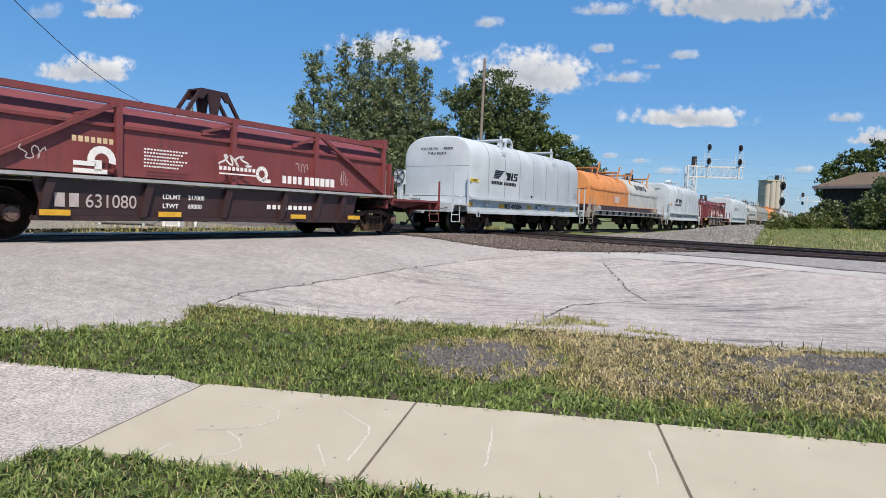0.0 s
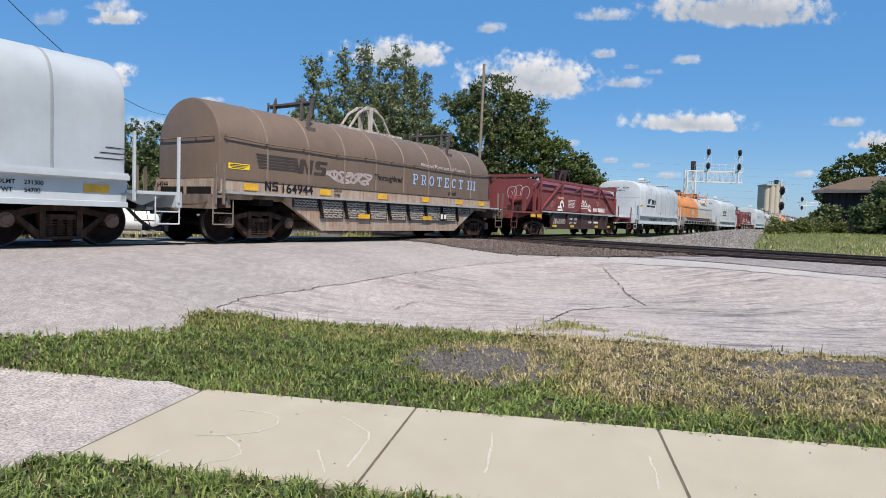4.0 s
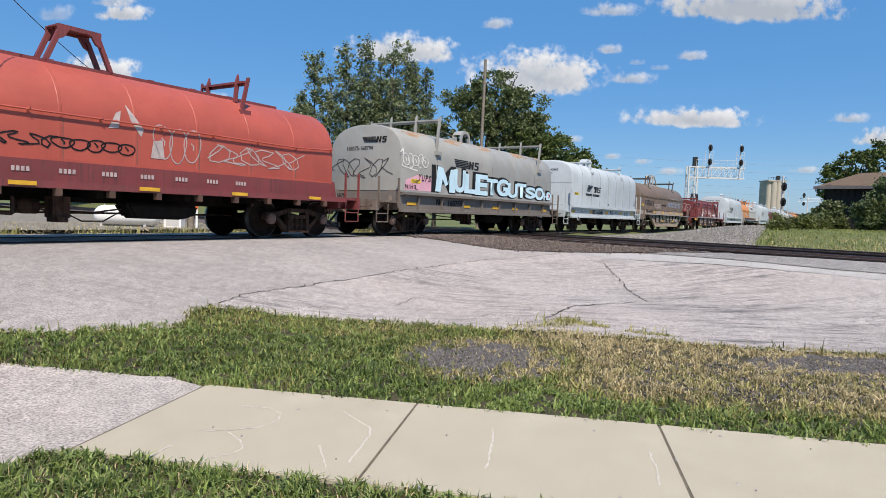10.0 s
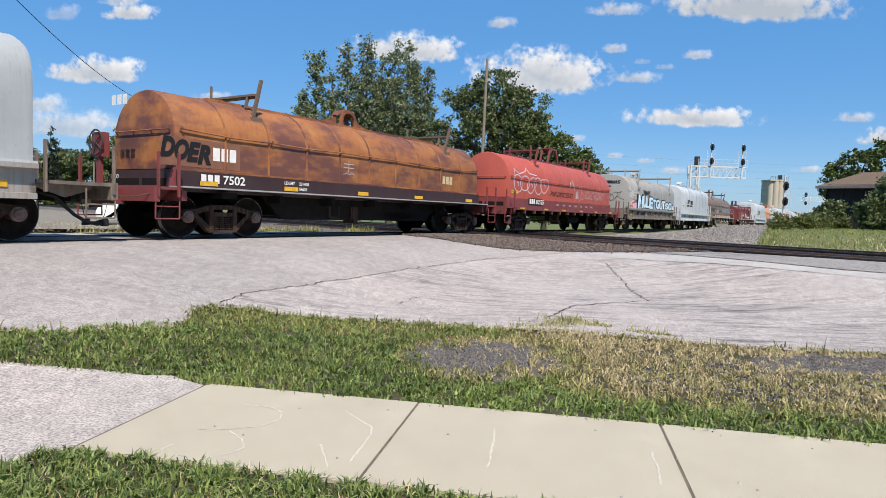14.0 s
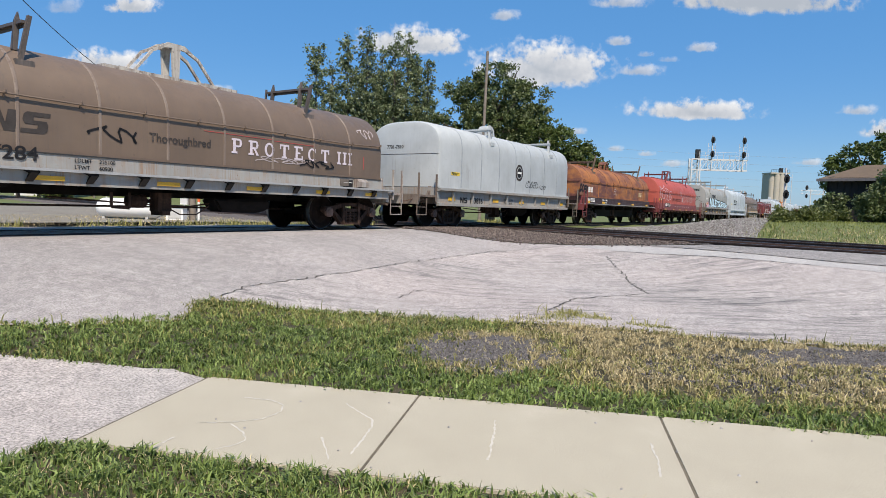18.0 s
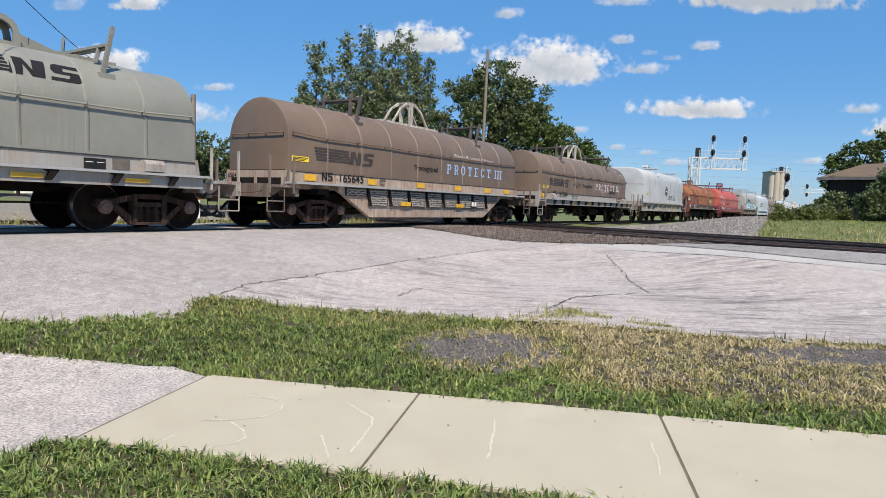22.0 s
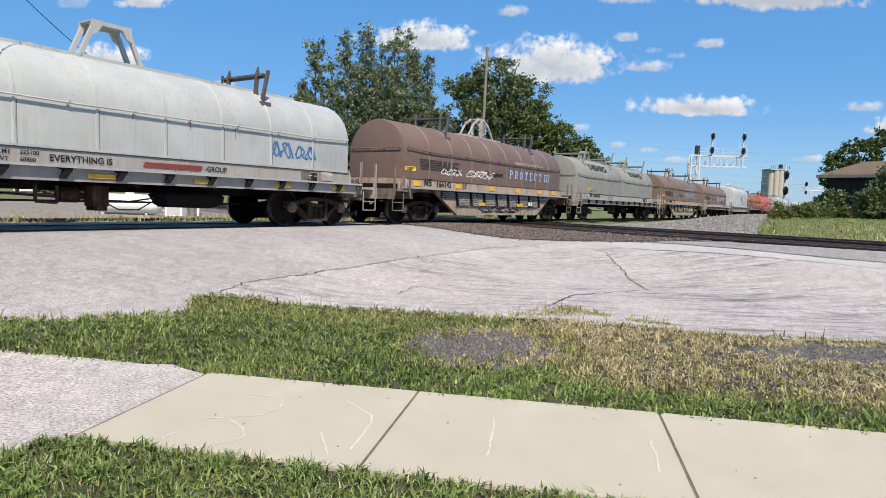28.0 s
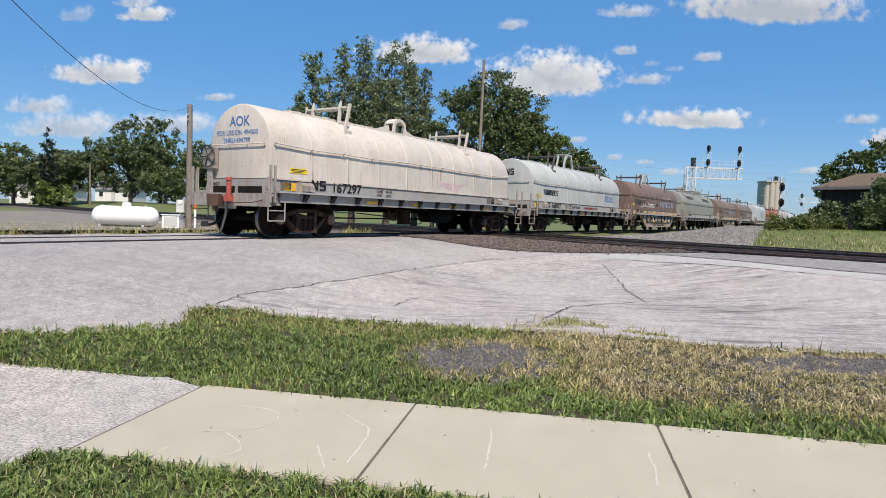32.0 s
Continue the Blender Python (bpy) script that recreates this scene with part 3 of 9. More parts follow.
def inside(poly, x, y):
    c = False
    j = len(poly) - 1
    for i in range(len(poly)):
        (xi, yi), (xj, yj) = poly[i], poly[j]
        if (yi > y) != (yj > y) and x < (xj - xi) * (y - yi) / (yj - yi) + xi:
            c = not c
        j = i
    return c


def blades(name, pts, heights, material, label, width=0.006, lean=0.6, parent=None):
    """Grass: each blade is a bent strip of two quads."""
    rng = np.random.default_rng(5 + len(pts))
    n = len(pts)
    p = np.array(pts)
    h = np.array(heights)[:, None]
    a = rng.uniform(0, math.tau, n)
    dirv = np.stack([np.cos(a), np.sin(a), np.zeros(n)], 1)
    b = rng.uniform(0, math.tau, n)
    side = np.stack([np.cos(b), np.sin(b), np.zeros(n)], 1) * (width * rng.uniform(0.6, 1.5, n))[:, None]
    ln = (rng.uniform(0.05, 1.0, n) * lean)[:, None]
    up = np.array([0, 0, 1.0])
    mid = p + up * h * 0.55 + dirv * ln * h * 0.3
    tip = p + up * h * (1 - 0.35 * ln) + dirv * ln * h
    v = np.stack([p - side, p + side, mid + side * 0.8, mid - side * 0.8, tip + side * 0.15, tip - side * 0.15], 1).reshape(-1, 3)
    k = np.arange(n)[:, None] * 6
    q = np.concatenate([k + np.array([0, 1, 2, 3]), k + np.array([3, 2, 4, 5])], 0)
    return tagged(raw_mesh(name, v, q, material, parent), label, "" if parent else "grass", kind="stuff")


def grow():
    r = random.Random(12)
    green, gh, dry, dh, mid, mh = [], [], [], [], [], []
    gravel = [(0.38, 6.65, 0.62, 0.72), (4.9, 6.9, 1.5, 0.42)]

    def sow(x, y, z):
        # the right-hand end and the far rim are burnt by the sun
        nz = noise.noise(Vector((x * 0.9, y * 1.1, 3.1))) + 0.6 * noise.noise(Vector((x * 2.7, y * 3, 7)))
        rim = y - (4.95 - 0.185 * (x + 0.17))
        dryness = 0.72 * smooth(0.3, 1.9, x) * smooth(0.3, 0.85, rim) + 0.3 * smooth(1.5, 3.2, rim) + 0.4 * nz
        for cx, cy, ax, ay in gravel:
            q = ((x - cx) / ax) ** 2 + ((y - cy) / ay) ** 2
            rag = 1.3 * noise.noise(Vector((x * 2.2, y * 2.6, 11))) + 0.9 * noise.noise(Vector((x * 11, y * 11, 5)))
            if q < 0.85 + 0.95 * rag and r.random() < 0.96:
                return
            if q < 2.0:
                dryness += 0.35
        bald = noise.noise(Vector((x * 1.7 + 9, y * 1.9, 1))) + 0.6 * noise.noise(Vector((x * 6, y * 6, 4)))
        if bald > (0.6 if dryness < 0.45 else 0.42) and r.random() < 0.85:
            return
        tuft = noise.noise(Vector((x * 7, y * 7, 2)))
        fine_gap = noise.noise(Vector((x * 19, y * 19, 8)))
        if tuft + 0.9 * fine_gap < -0.04 and r.random() < 0.86:
            return
        h = r.uniform(0.016, 0.06) * (1.1 + 0.5 * nz + 1.3 * tuft + 0.7 * fine_gap)
        k = dryness + r.uniform(-0.3, 0.3)
        if k > 0.6:
            dry.append((x, y, z)), dh.append(h * 0.85)
        elif k > 0.24:
            mid.append((x, y, z)), mh.append(h)
        else:
            green.append((x, y, z)), gh.append(h * 1.15)

    for i in range(340000):
        x = r.uniform(-7.0, 7.0)
        y = r.uniform(3.4, 8.7)
        lap = 0.16 * noise.noise(Vector((x * 2.6, 0, 1))) + 0.08 * noise.noise(Vector((x * 9, 0, 4))) if y > 6.3 else 0.0
        if inside(STRIP_TURF, x + r.gauss(0, 0.03), y - 0.13 * (y > 6.3) - lap + r.gauss(0, 0.04)):
            sow(x, y, gz(x, y) - 0.02)
    low, lh, pale, ph = [], [], [], []
    for i in range(95000):
        x, y = r.uniform(-2.6, 3.5), 3.85 - 3.3 * r.random() ** 1.6
        if inside(LOW_TURF, x, y + r.gauss(0, 0.025)):
            tuft = noise.noise(Vector((x * 6, y * 6, 5)))
            if tuft + 0.8 * noise.noise(Vector((x * 21, y * 21, 3))) < -0.12 and r.random() < 0.85:
                continue
            if r.random() < 0.16:
                pale.append((x, y, -0.82)), ph.append(r.uniform(0.02, 0.08))
            else:
                low.append((x, y, -0.82)), lh.append(r.uniform(0.025, 0.075) * (1 + max(0, tuft)))
    blades("turf_green", green, gh, M["blade"], "green turf blades by the sidewalk", 0.0066, 1.35)
    blades("turf_mixed", mid, mh, M["blade_mid"], "half dried turf blades", 0.006, 1.35)
    blades("turf_dry", dry, dh, M["blade_dry"], "sun-burnt straw-coloured turf", 0.0054, 1.4)
    blades("turf_low", low, lh, M["blade"], "green turf blades in front of the sidewalk", 0.0062, 1.3)
    blades("turf_low_pale", pale, ph, M["blade_dry"], "pale dead blades among green turf", 0.003, 1.1)
    # taller weeds along the broken rim of the asphalt and in its cracks
    weeds, wh = [], []
    for line, num, sp in ((EDGE, 11000, 0.05), ([(0.95, 8.5), (1.5, 8.75), (1.8, 9.3), (1.95, 9.1), (1.5, 8.6)], 1100, 0.11), ([(1.9, 9.0), (2.3, 8.75)], 350, 0.06), ([(2.5, 8.45), (3.0, 8.2)], 350, 0.06)):
        for i in range(num):
            k = r.randrange(len(line) - 1)
            (x0, y0), (x1, y1) = line[k], line[k + 1]
            f = r.random()
            x, y = x0 + (x1 - x0) * f + r.gauss(0, sp), y0 + (y1 - y0) * f + r.gauss(0, sp)
            if -7 < x < 7:
                weeds.append((x, y, gz(x, y) - 0.01)), wh.append(r.uniform(0.02, 0.065) if r.random() < 0.96 else r.uniform(0.1, 0.2))
    blades("edge_weeds", weeds, wh, M["blade_mid"], "tufts of weeds along the broken asphalt edge", 0.006, 1.3)
    # rough grass of the bank beyond the tracks
    far, fh = [], []
    for i in range(70000):
        e, v = 4.8 + 24 * r.random() ** 1.5, r.uniform(-34, 12)
        p = P2 + N2 * e + V2 * v
        if LEFT.dot(p) < 2.7 + 0.068 * (U.dot(p) - 20.5) + r.gauss(0, 0.35):
            far.append((p.x, p.y, gz(p.x, p.y) - 0.04)), fh.append(r.uniform(0.03, 0.1) + (0.12 if LEFT.dot(p) > 2.0 + 0.068 * (U.dot(p) - 20.5) and r.random() < 0.4 else 0))
    straw, sh = [], []
    for i in range(15000):
        e, v = 4.9 + 9 * r.random() ** 2.2, r.uniform(-34, 9)
        p = P2 + N2 * e + V2 * v
        if LEFT.dot(p) < 2.9 + 0.068 * (U.dot(p) - 20.5) + r.gauss(0, 0.35) and noise.noise(Vector((p.x * 0.5, p.y * 0.5, 3))) > -0.12:
            straw.append((p.x, p.y, gz(p.x, p.y) - 0.04)), sh.append(r.uniform(0.05, 0.2))
    blades("bank_straw", straw, sh, M["blade_dry"], "straw-coloured grass along the foot of the bank", 0.011, 1.0)
    blades("bank_grass", far, fh, M["blade_bank"], "rough sunlit grass on the low bank", 0.011, 1.1)
    far, fh = [], []
    for i in range(16000):
        d, a = r.uniform(17.4, 34), r.uniform(-6, 26)
        p = LEFT * d + U * a
        far.append((p.x, p.y, gz(p.x, p.y) - 0.04)), fh.append(r.uniform(0.03, 0.14))
    tall, th = [], []
    for i in range(5000):
        d, a = 17.35 + abs(r.gauss(0, 0.5)), r.uniform(2, 34)
        if noise.noise(Vector((a * 0.8, d, 2))) + 0.4 * noise.noise(Vector((a * 3, d, 5))) < 0.02:
            continue
        p = LEFT * d + U * a
        tall.append((p.x, p.y, gz(p.x, p.y) - 0.04)), th.append(r.uniform(0.1, 0.42))
    blades("verge_weeds", tall, th, M["blade_mid"], "tall green and straw-coloured weeds beyond the crossing", 0.014, 0.8)
    blades("verge_grass", far, fh, M["blade_dry"], "dry straw-coloured verge grass beyond the crossing", 0.012, 0.9)


grow()

# ---- tracks ----
RAIL = [(-0.075, -0.18), (0.075, -0.18), (0.075, -0.165), (0.012, -0.145), (0.012, -0.05), (0.036, -0.035), (0.036, -0.004),
        (-0.036, -0.004), (-0.036, -0.035), (-0.012, -0.05), (-0.012, -0.145), (-0.075, -0.165)]


def railway(at, yaw, a0, a1, ties, label, bed, bare):
    root = thing("railway_track", pose(at.x, at.y, 0, 0, 0, yaw), label, "railway track", kind="structure")
    for y in (-0.7525, 0.7525):
        bm = bmesh.new()
        prism(bm, [(y + u, v) for u, v in RAIL], "x", a0, a1)
        rail = part("rail", bm, M["rail"], root)
        bm = bmesh.new()
        prism(bm, [(y - 0.03, -0.0035), (y + 0.03, -0.0035), (y + 0.026, 0), (y - 0.026, 0)], "x", a0, a1)
        part("rail_head", bm, M["railtop"], rail, "bright worn running surface")
    bm = bmesh.new()
    x = ties[0]
    r = random.Random(4)
    k = 0
    while x < ties[1]:
        if k < 260:
            b2 = bmesh.new()
            w = r.uniform(-0.015, 0.015)
            box(b2, x - 0.115, x + 0.115, -1.3 + w, 1.3 + w, -0.36, -0.185)
            part("tie", b2, M["tie"], root)
        x += 0.54
        k += 1
    bm.free()
    for x0, x1 in bed:
        bm = bmesh.new()
        n = max(2, int((x1 - x0) / 0.8))
        prof = [(-2.7, -0.42), (-1.75, -0.22), (-0.9, -0.19), (0, -0.2), (0.9, -0.19), (1.75, -0.22), (2.7, -0.42)]
        rows = [[bm.verts.new((x0 + (x1 - x0) * i / n, y, z + r.uniform(-0.02, 0.02))) for y, z in prof] for i in range(n + 1)]
        for ra, rb in zip(rows, rows[1:]):
            for j in range(len(prof) - 1):
                bm.faces.new((ra[j], rb[j], rb[j + 1], ra[j + 1]))
        part("ballast_bed", bm, bare, root, "crushed stone", flat=False)
    return root


A0 = LEFT * MID
main_line = railway(A0, YAW, -230, 420, (14, 110), "straight main line with rusty rails set in asphalt and ballast", [(17.6, 420), (-230, -26)], M["ballast"])
X2 = math.degrees(math.atan2(V2.y, V2.x))
cross_line = railway(P2, X2, -60, 260, (-26, 60), "second railway line crossing the main line on dark rails", [(14, 260), (-60, -10)], M["bed_dark"])

second_line = railway(P2 + N2 * 3.6, X2, -60, 260, (-14, 20), "parallel railway line crossing the main line on dark rails", [(17, 260), (-60, -10)], M["bed_dark"])

# guard rails and castings of the diamond crossing
hub = thing("rail_diamond", (0, 0, 0), "dark steel rail crossing with guard rails and bolted joints", "rail crossing", kind="structure")
for y in (-0.62, 0.62):
    bm = bmesh.new()
    prism(bm, [(y - 0.03, -0.16), (y + 0.03, -0.16), (y + 0.03, -0.012), (y - 0.03, -0.012)], "x", 19.0, 27.5)
    ob = part("guard_rail", bm, M["rail_brown"], hub)
    ob.matrix_basis = pose(A0.x, A0.y, 0, 0, 0, YAW)
    bm = bmesh.new()
    prism(bm, [(y - 0.03, -0.16), (y + 0.03, -0.16), (y + 0.03, -0.012), (y - 0.03, -0.012)], "x", -6, 19)
    ob = part("guard_rail", bm, M["rail_brown"], hub)
    ob.matrix_basis = pose(P2.x, P2.y, 0, 0, 0, X2)
for k in range(16):
    bm = bmesh.new()
    x = -4 + k * 1.35
    for y in (-0.84, -0.67):
        box(bm, x - 0.3, x + 0.3, y - 0.02, y + 0.02, -0.13, -0.03)
        for j in range(4):
            lathe(bm, [(0.028, -0.05), (0.028, 0.05)], "y", 6, (x - 0.22 + j * 0.15, y, -0.08))
    ob = part("joint_bar", bm, M["rail_brown"], hub)
    ob.matrix_basis = pose(P2.x, P2.y, 0, 0, 0, X2)


def stones(name, count, place, size, label, mat="stone"):
    r = random.Random(21)
    vs, fs = [], []
    base = np.array([(1, 0, 0), (-1, 0, 0), (0, 1, 0), (0, -1, 0), (0, 0, 1), (0, 0, -1)], dtype=float)
    tri = np.array([(0, 2, 4), (2, 1, 4), (1, 3, 4), (3, 0, 4), (2, 0, 5), (1, 2, 5), (3, 1, 5), (0, 3, 5)])
    for i in range(count):
        p = place(r)
        s = size * r.uniform(0.5, 1.4)
        e = Euler((r.uniform(0, 6), r.uniform(0, 6), r.uniform(0, 6))).to_matrix()
        sc = np.array([r.uniform(0.6, 1.2), r.uniform(0.6, 1.2), r.uniform(0.5, 0.9)]) * s
        vs.append((base * sc) @ np.array(e) + np.array(p))
        fs.append(tri + 6 * i)
    return tagged(raw_mesh(name, np.concatenate(vs), np.concatenate(fs), M[mat]), label, "stones", kind="stuff")


wedge = [(-1.42, 19.98), (-0.5, 18.97), (0.3, 18.58), (1.1, 18.43), (1.9, 18.23), (2.68, 17.98), (3.41, 17.6), (4.76, 16.85), (5.66, 16.44), (6.6, 16.2), (4.0, 19.0), (1.5, 22.0), (-0.2, 21.6)]


def by_crossing(r):
    while True:
        a, d = r.uniform(14.5, 34), r.uniform(3.5, 11.6)
        p = LEFT * d + U * a
        e = (p - P2).dot(N2)
        if (e < -1.25 or e > 5.0) and -2.6 < e < 14 and not (p.y < 17.2 and e < -0.9 and r.random() < 0.97):
            if e < -0.9 and not inside(wedge, p.x, p.y):
                continue
            return (p.x, p.y, gz(p.x, p.y) + r.uniform(-0.01, 0.03))


stones("ballast_stones", 9000, by_crossing, 0.03, "crushed grey ballast stones around the rail crossing", "stone_bed")


def in_patch(r):
    while True:
        cx, cy, ax, ay = r.choice(((0.38, 6.65, 0.6, 0.75), (4.9, 6.9, 1.5, 0.42), (3.3, 6.1, 1.6, 0.75)))
        k, a = r.random() ** 0.5, r.uniform(0, 6.28)
        x, y = cx + ax * k * math.cos(a), cy + ay * k * math.sin(a)
        return (x, y, gz(x, y) - 0.012)


stones("patch_gravel", 9000, in_patch, 0.015, "small dark and grey stones on the bare patches", "stone_patch")
line_bed = [(P2 + N2 * e + V2 * v).to_2d()[:] for e, v in ((-1.5, -10), (-1.5, 14.5), (4.9, 17), (4.9, -10))]
patch("crossing_bed", line_bed, 0.004, M["bed_dark"], 0.4, "dark oily stone between the rails of the crossing line")
patch("ballast_wedge", wedge, 0.016, M["bed_dark"], 0.5, "dark and pale crushed stone beside the rails")
bank = [(LEFT * d + U * a).to_2d()[:] for a, d in ((20.0, 2.0), (19.0, 5.0), (19.3, 10.4), (60, 10.6), (130, 10.55), (110, 9.4), (80, 7.1), (60, 5.5), (40, 4.15), (30, 3.4), (25, 2.9))]
patch("ballast_field", bank, 0.02, M["ballast"], 1.5, "field of pale crushed stone between the two railways")


def in_wedge(r):
    while True:
        x, y = r.uniform(-1.6, 8.5), r.uniform(14.2, 22.2)
        if abs((x - P2.x) * N2.x + (y - P2.y) * N2.y) > 1.3 and inside(wedge, x + r.gauss(0, 0.12), y + r.gauss(0, 0.15)):
            return (x, y, gz(x, y) + 0.02 + r.uniform(-0.01, 0.02))


stones("wedge_stones", 7000, in_wedge, 0.03, "brown and grey crushed stone beside the rails", "stone_bed")


def in_field(r):
    a, d = 19.2 + 30 * r.random() ** 1.6, r.uniform(2.6, 10.5)
    p = LEFT * d + U * a
    while d < 2.7 + 0.068 * (a - 20.5) or (p - P2).dot(N2) < 5.0:
        a, d = 19.2 + 30 * r.random() ** 1.6, r.uniform(2.6, 10.5)
        p = LEFT * d + U * a
    return (p.x, p.y, gz(p.x, p.y) + 0.02 + r.uniform(-0.01, 0.02))


stones("field_stones", 12000, in_field, 0.042, "pale crushed stone between the two railways", "stone_pale")


# ---- rolling stock ----
M["wheel"] = simple("wheel_steel", (0.016, 0.011, 0.009), 0.85, 0.0, 0.5)
M["tread"] = simple("wheel_tread", (0.22, 0.21, 0.2), 0.35, 0.9, 0.2)
M["truck"] = car_paint("truck_iron", (0.024, 0.016, 0.013), (0.12, 0.07, 0.05), 0.6, 0.0, 0.75, streak=1.0)
M["cap"] = simple("bearing_cap", (0.15, 0.095, 0.075), 0.7, 0.1, 0.5)
# near black: grime, with shade below wagons and in end openings coloured in
M["under"] = simple("underframe_grime_and_shade", (0.013, 0.011, 0.010), 0.8, 0, 0.4)
M["rusty"] = simple("rusty_iron", (0.09, 0.05, 0.037), 0.8, 0.1, 0.5)
# rubber of hoses; also colours the painted shade line under the covers
M["hose"] = simple("rubber_and_rim_shade", (0.025, 0.025, 0.026), 0.7)
M["yellow"] = simple("yellow_reflector", (0.6, 0.34, 0.025), 0.45, 0, 0.3)
M["label"] = simple("yellow_label", (0.78, 0.55, 0.03), 0.5, 0, 0.1)
M["ink"] = simple("black_lettering", (0.018, 0.018, 0.02), 0.6, 0, 0.2)
M["ink_soft"] = simple("worn_dark_lettering", (0.055, 0.048, 0.045), 0.65, 0, 0.3)
M["letter_white"] = simple("white_lettering", (0.72, 0.71, 0.68), 0.6, 0, 0.12)
M["letter_pale"] = simple("pale_blue_white_lettering", (0.56, 0.61, 0.71), 0.65, 0, 0.2)
M["letter_blue"] = simple("faded_blue_lettering", (0.3, 0.42, 0.62), 0.6, 0, 0.2)
M["spray_blue"] = simple("pale_blue_spray_paint", (0.52, 0.72, 0.82), 0.55, 0, 0.1, 2)
M["spray_pink"] = simple("pink_spray_paint", (0.66, 0.36, 0.44), 0.6, 0, 0.12, 2)
M["spray_red"] = simple("red_spray_paint", (0.36, 0.07, 0.06), 0.6, 0, 0.2)
M["spray_dblue"] = simple("blue_spray_paint", (0.06, 0.17, 0.36), 0.6)
M["grating"] = simple("perforated_walk", (0.03, 0.027, 0.025), 0.85, 0.0, 0.35)
M["mesh_lines"] = simple("walk_mesh", (0.46, 0.42, 0.37), 0.8, 0.0, 0.35)
M["lap"] = simple("lap_seam", (0.26, 0.285, 0.3), 0.6, 0, 0.2)
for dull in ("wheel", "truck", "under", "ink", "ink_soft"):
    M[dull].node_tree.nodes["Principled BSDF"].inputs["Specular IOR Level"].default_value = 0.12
P_WHITE = car_paint("white_car_paint", (0.405, 0.43, 0.435), amount=0.06)
P_BLUE = car_paint("pale_blue_white_paint", (0.43, 0.475, 0.505), amount=0.03)
P_CREAM = car_paint("cream_white_paint", (0.54, 0.50, 0.44), (0.28, 0.15, 0.08), 0.22, 0.2, rust_c=(0.26, 0.1, 0.045))
P_PALE = car_paint("pale_grey_green_paint", (0.39, 0.405, 0.39), (0.25, 0.2, 0.15), 0.22, 0.05)
P_GREY = car_paint("grey_green_paint", (0.225, 0.225, 0.195), (0.18, 0.16, 0.13), 0.25)
P_DGREY = car_paint("light_grey_paint", (0.295, 0.3, 0.285), (0.26, 0.2, 0.14), 0.16, 0.08, rust_c=(0.3, 0.16, 0.08))
P_BROWN = car_paint("brown_car_paint", (0.15, 0.106, 0.074), (0.11, 0.085, 0.068), 0.45)
P_BROWN2 = car_paint("red_brown_car_paint", (0.152, 0.096, 0.072), (0.10, 0.075, 0.065), 0.45)
P_SILL = car_paint("rust_stained_cream_paint", (0.39, 0.34, 0.275), (0.2, 0.085, 0.045), 0.9, 0.36, rust_c=(0.2, 0.085, 0.045), streak=1.1)
P_RIB = car_paint("worn_rib_paint", (0.23, 0.185, 0.15), (0.13, 0.088, 0.065), 1.0, 0.0, streak=1.4)
P_WSILL = car_paint("stained_white_paint", (0.29, 0.29, 0.275), (0.25, 0.16, 0.1), 0.55, 0.15)
P_RED = car_paint("bright_red_paint", (0.39, 0.08, 0.054), (0.31, 0.06, 0.04), 0.3, 0.05, rust_c=(0.2, 0.05, 0.03))
P_MAROON = car_paint("maroon_paint", (0.19, 0.043, 0.043), (0.09, 0.036, 0.034), 0.5, 0.1)
P_DMAROON = car_paint("dark_maroon_paint", (0.036, 0.015, 0.015), (0.03, 0.02, 0.018), 0.6)
P_RUST = car_paint("rusted_orange_paint", (0.288, 0.116, 0.036), (0.10, 0.036, 0.028), 1.0, 0.32, 0.75, (0.15, 0.05, 0.035), 1.2)


P_END = car_paint("grimy_end_paint", (0.20, 0.165, 0.135), (0.06, 0.036, 0.027), 0.9, 0.28, rust_c=(0.12, 0.055, 0.035), streak=1.0)
M["rust_film"] = simple("rust_film", (0.34, 0.2, 0.11), 0.8, 0, 0.35, 12)
M["rust_stain"] = simple("rust_stain", (0.3, 0.13, 0.06), 0.85, 0, 0.5, 9)
M["seam"] = simple("seam_grime", (0.12, 0.1, 0.085), 0.85, 0, 0.4)
P_ENDW = car_paint("grimy_white_end_paint", (0.36, 0.34, 0.31), (0.11, 0.06, 0.04), 0.85, 0.3, rust_c=(0.14, 0.06, 0.035), streak=1.0)
P_GSILL = car_paint("grimy_grey_sill_paint", (0.165, 0.15, 0.135), (0.13, 0.09, 0.07), 0.6, 0.15)


def rust_paint():
    """Orange paint burnt to purple-brown in the middle of each panel."""
    m, t, p = nodes_of("burnt_orange_paint")
    v = coords(t)
    col = ramp(t, noisy(t, v, 1.6, 6, 0.7), [(0.3, (0.24, 0.085, 0.03)), (0.5, (0.30, 0.115, 0.036)), (0.75, (0.36, 0.16, 0.05))])
    st = noisy(t, coords(t, (0.7, 1.0, 1.7)), 1.0, 6, 0.62)
    col = mix(t, ramp(t, st, [(0.44, (0, 0, 0)), (0.6, (0.85,) * 3)]), col, (0.085, 0.032, 0.036))
    run = noisy(t, coords(t, (4, 4, 0.3)), 2.0, 6, 0.7)
    col = mix(t, ramp(t, run, [(0.5, (0, 0, 0)), (0.75, (0.6,) * 3)]), col, (0.12, 0.045, 0.022))
    link(t, col, p.inputs["Base Color"])
    p.inputs["Roughness"].default_value = 0.75
    bump(t, p, noisy(t, v, 40, 4), 0.2, 0.003)
    return m


P_RUST = rust_paint()
P_ORANGE = car_paint("orange_paint", (0.561, 0.221, 0.060), (0.3, 0.12, 0.05), 0.35, 0.1)


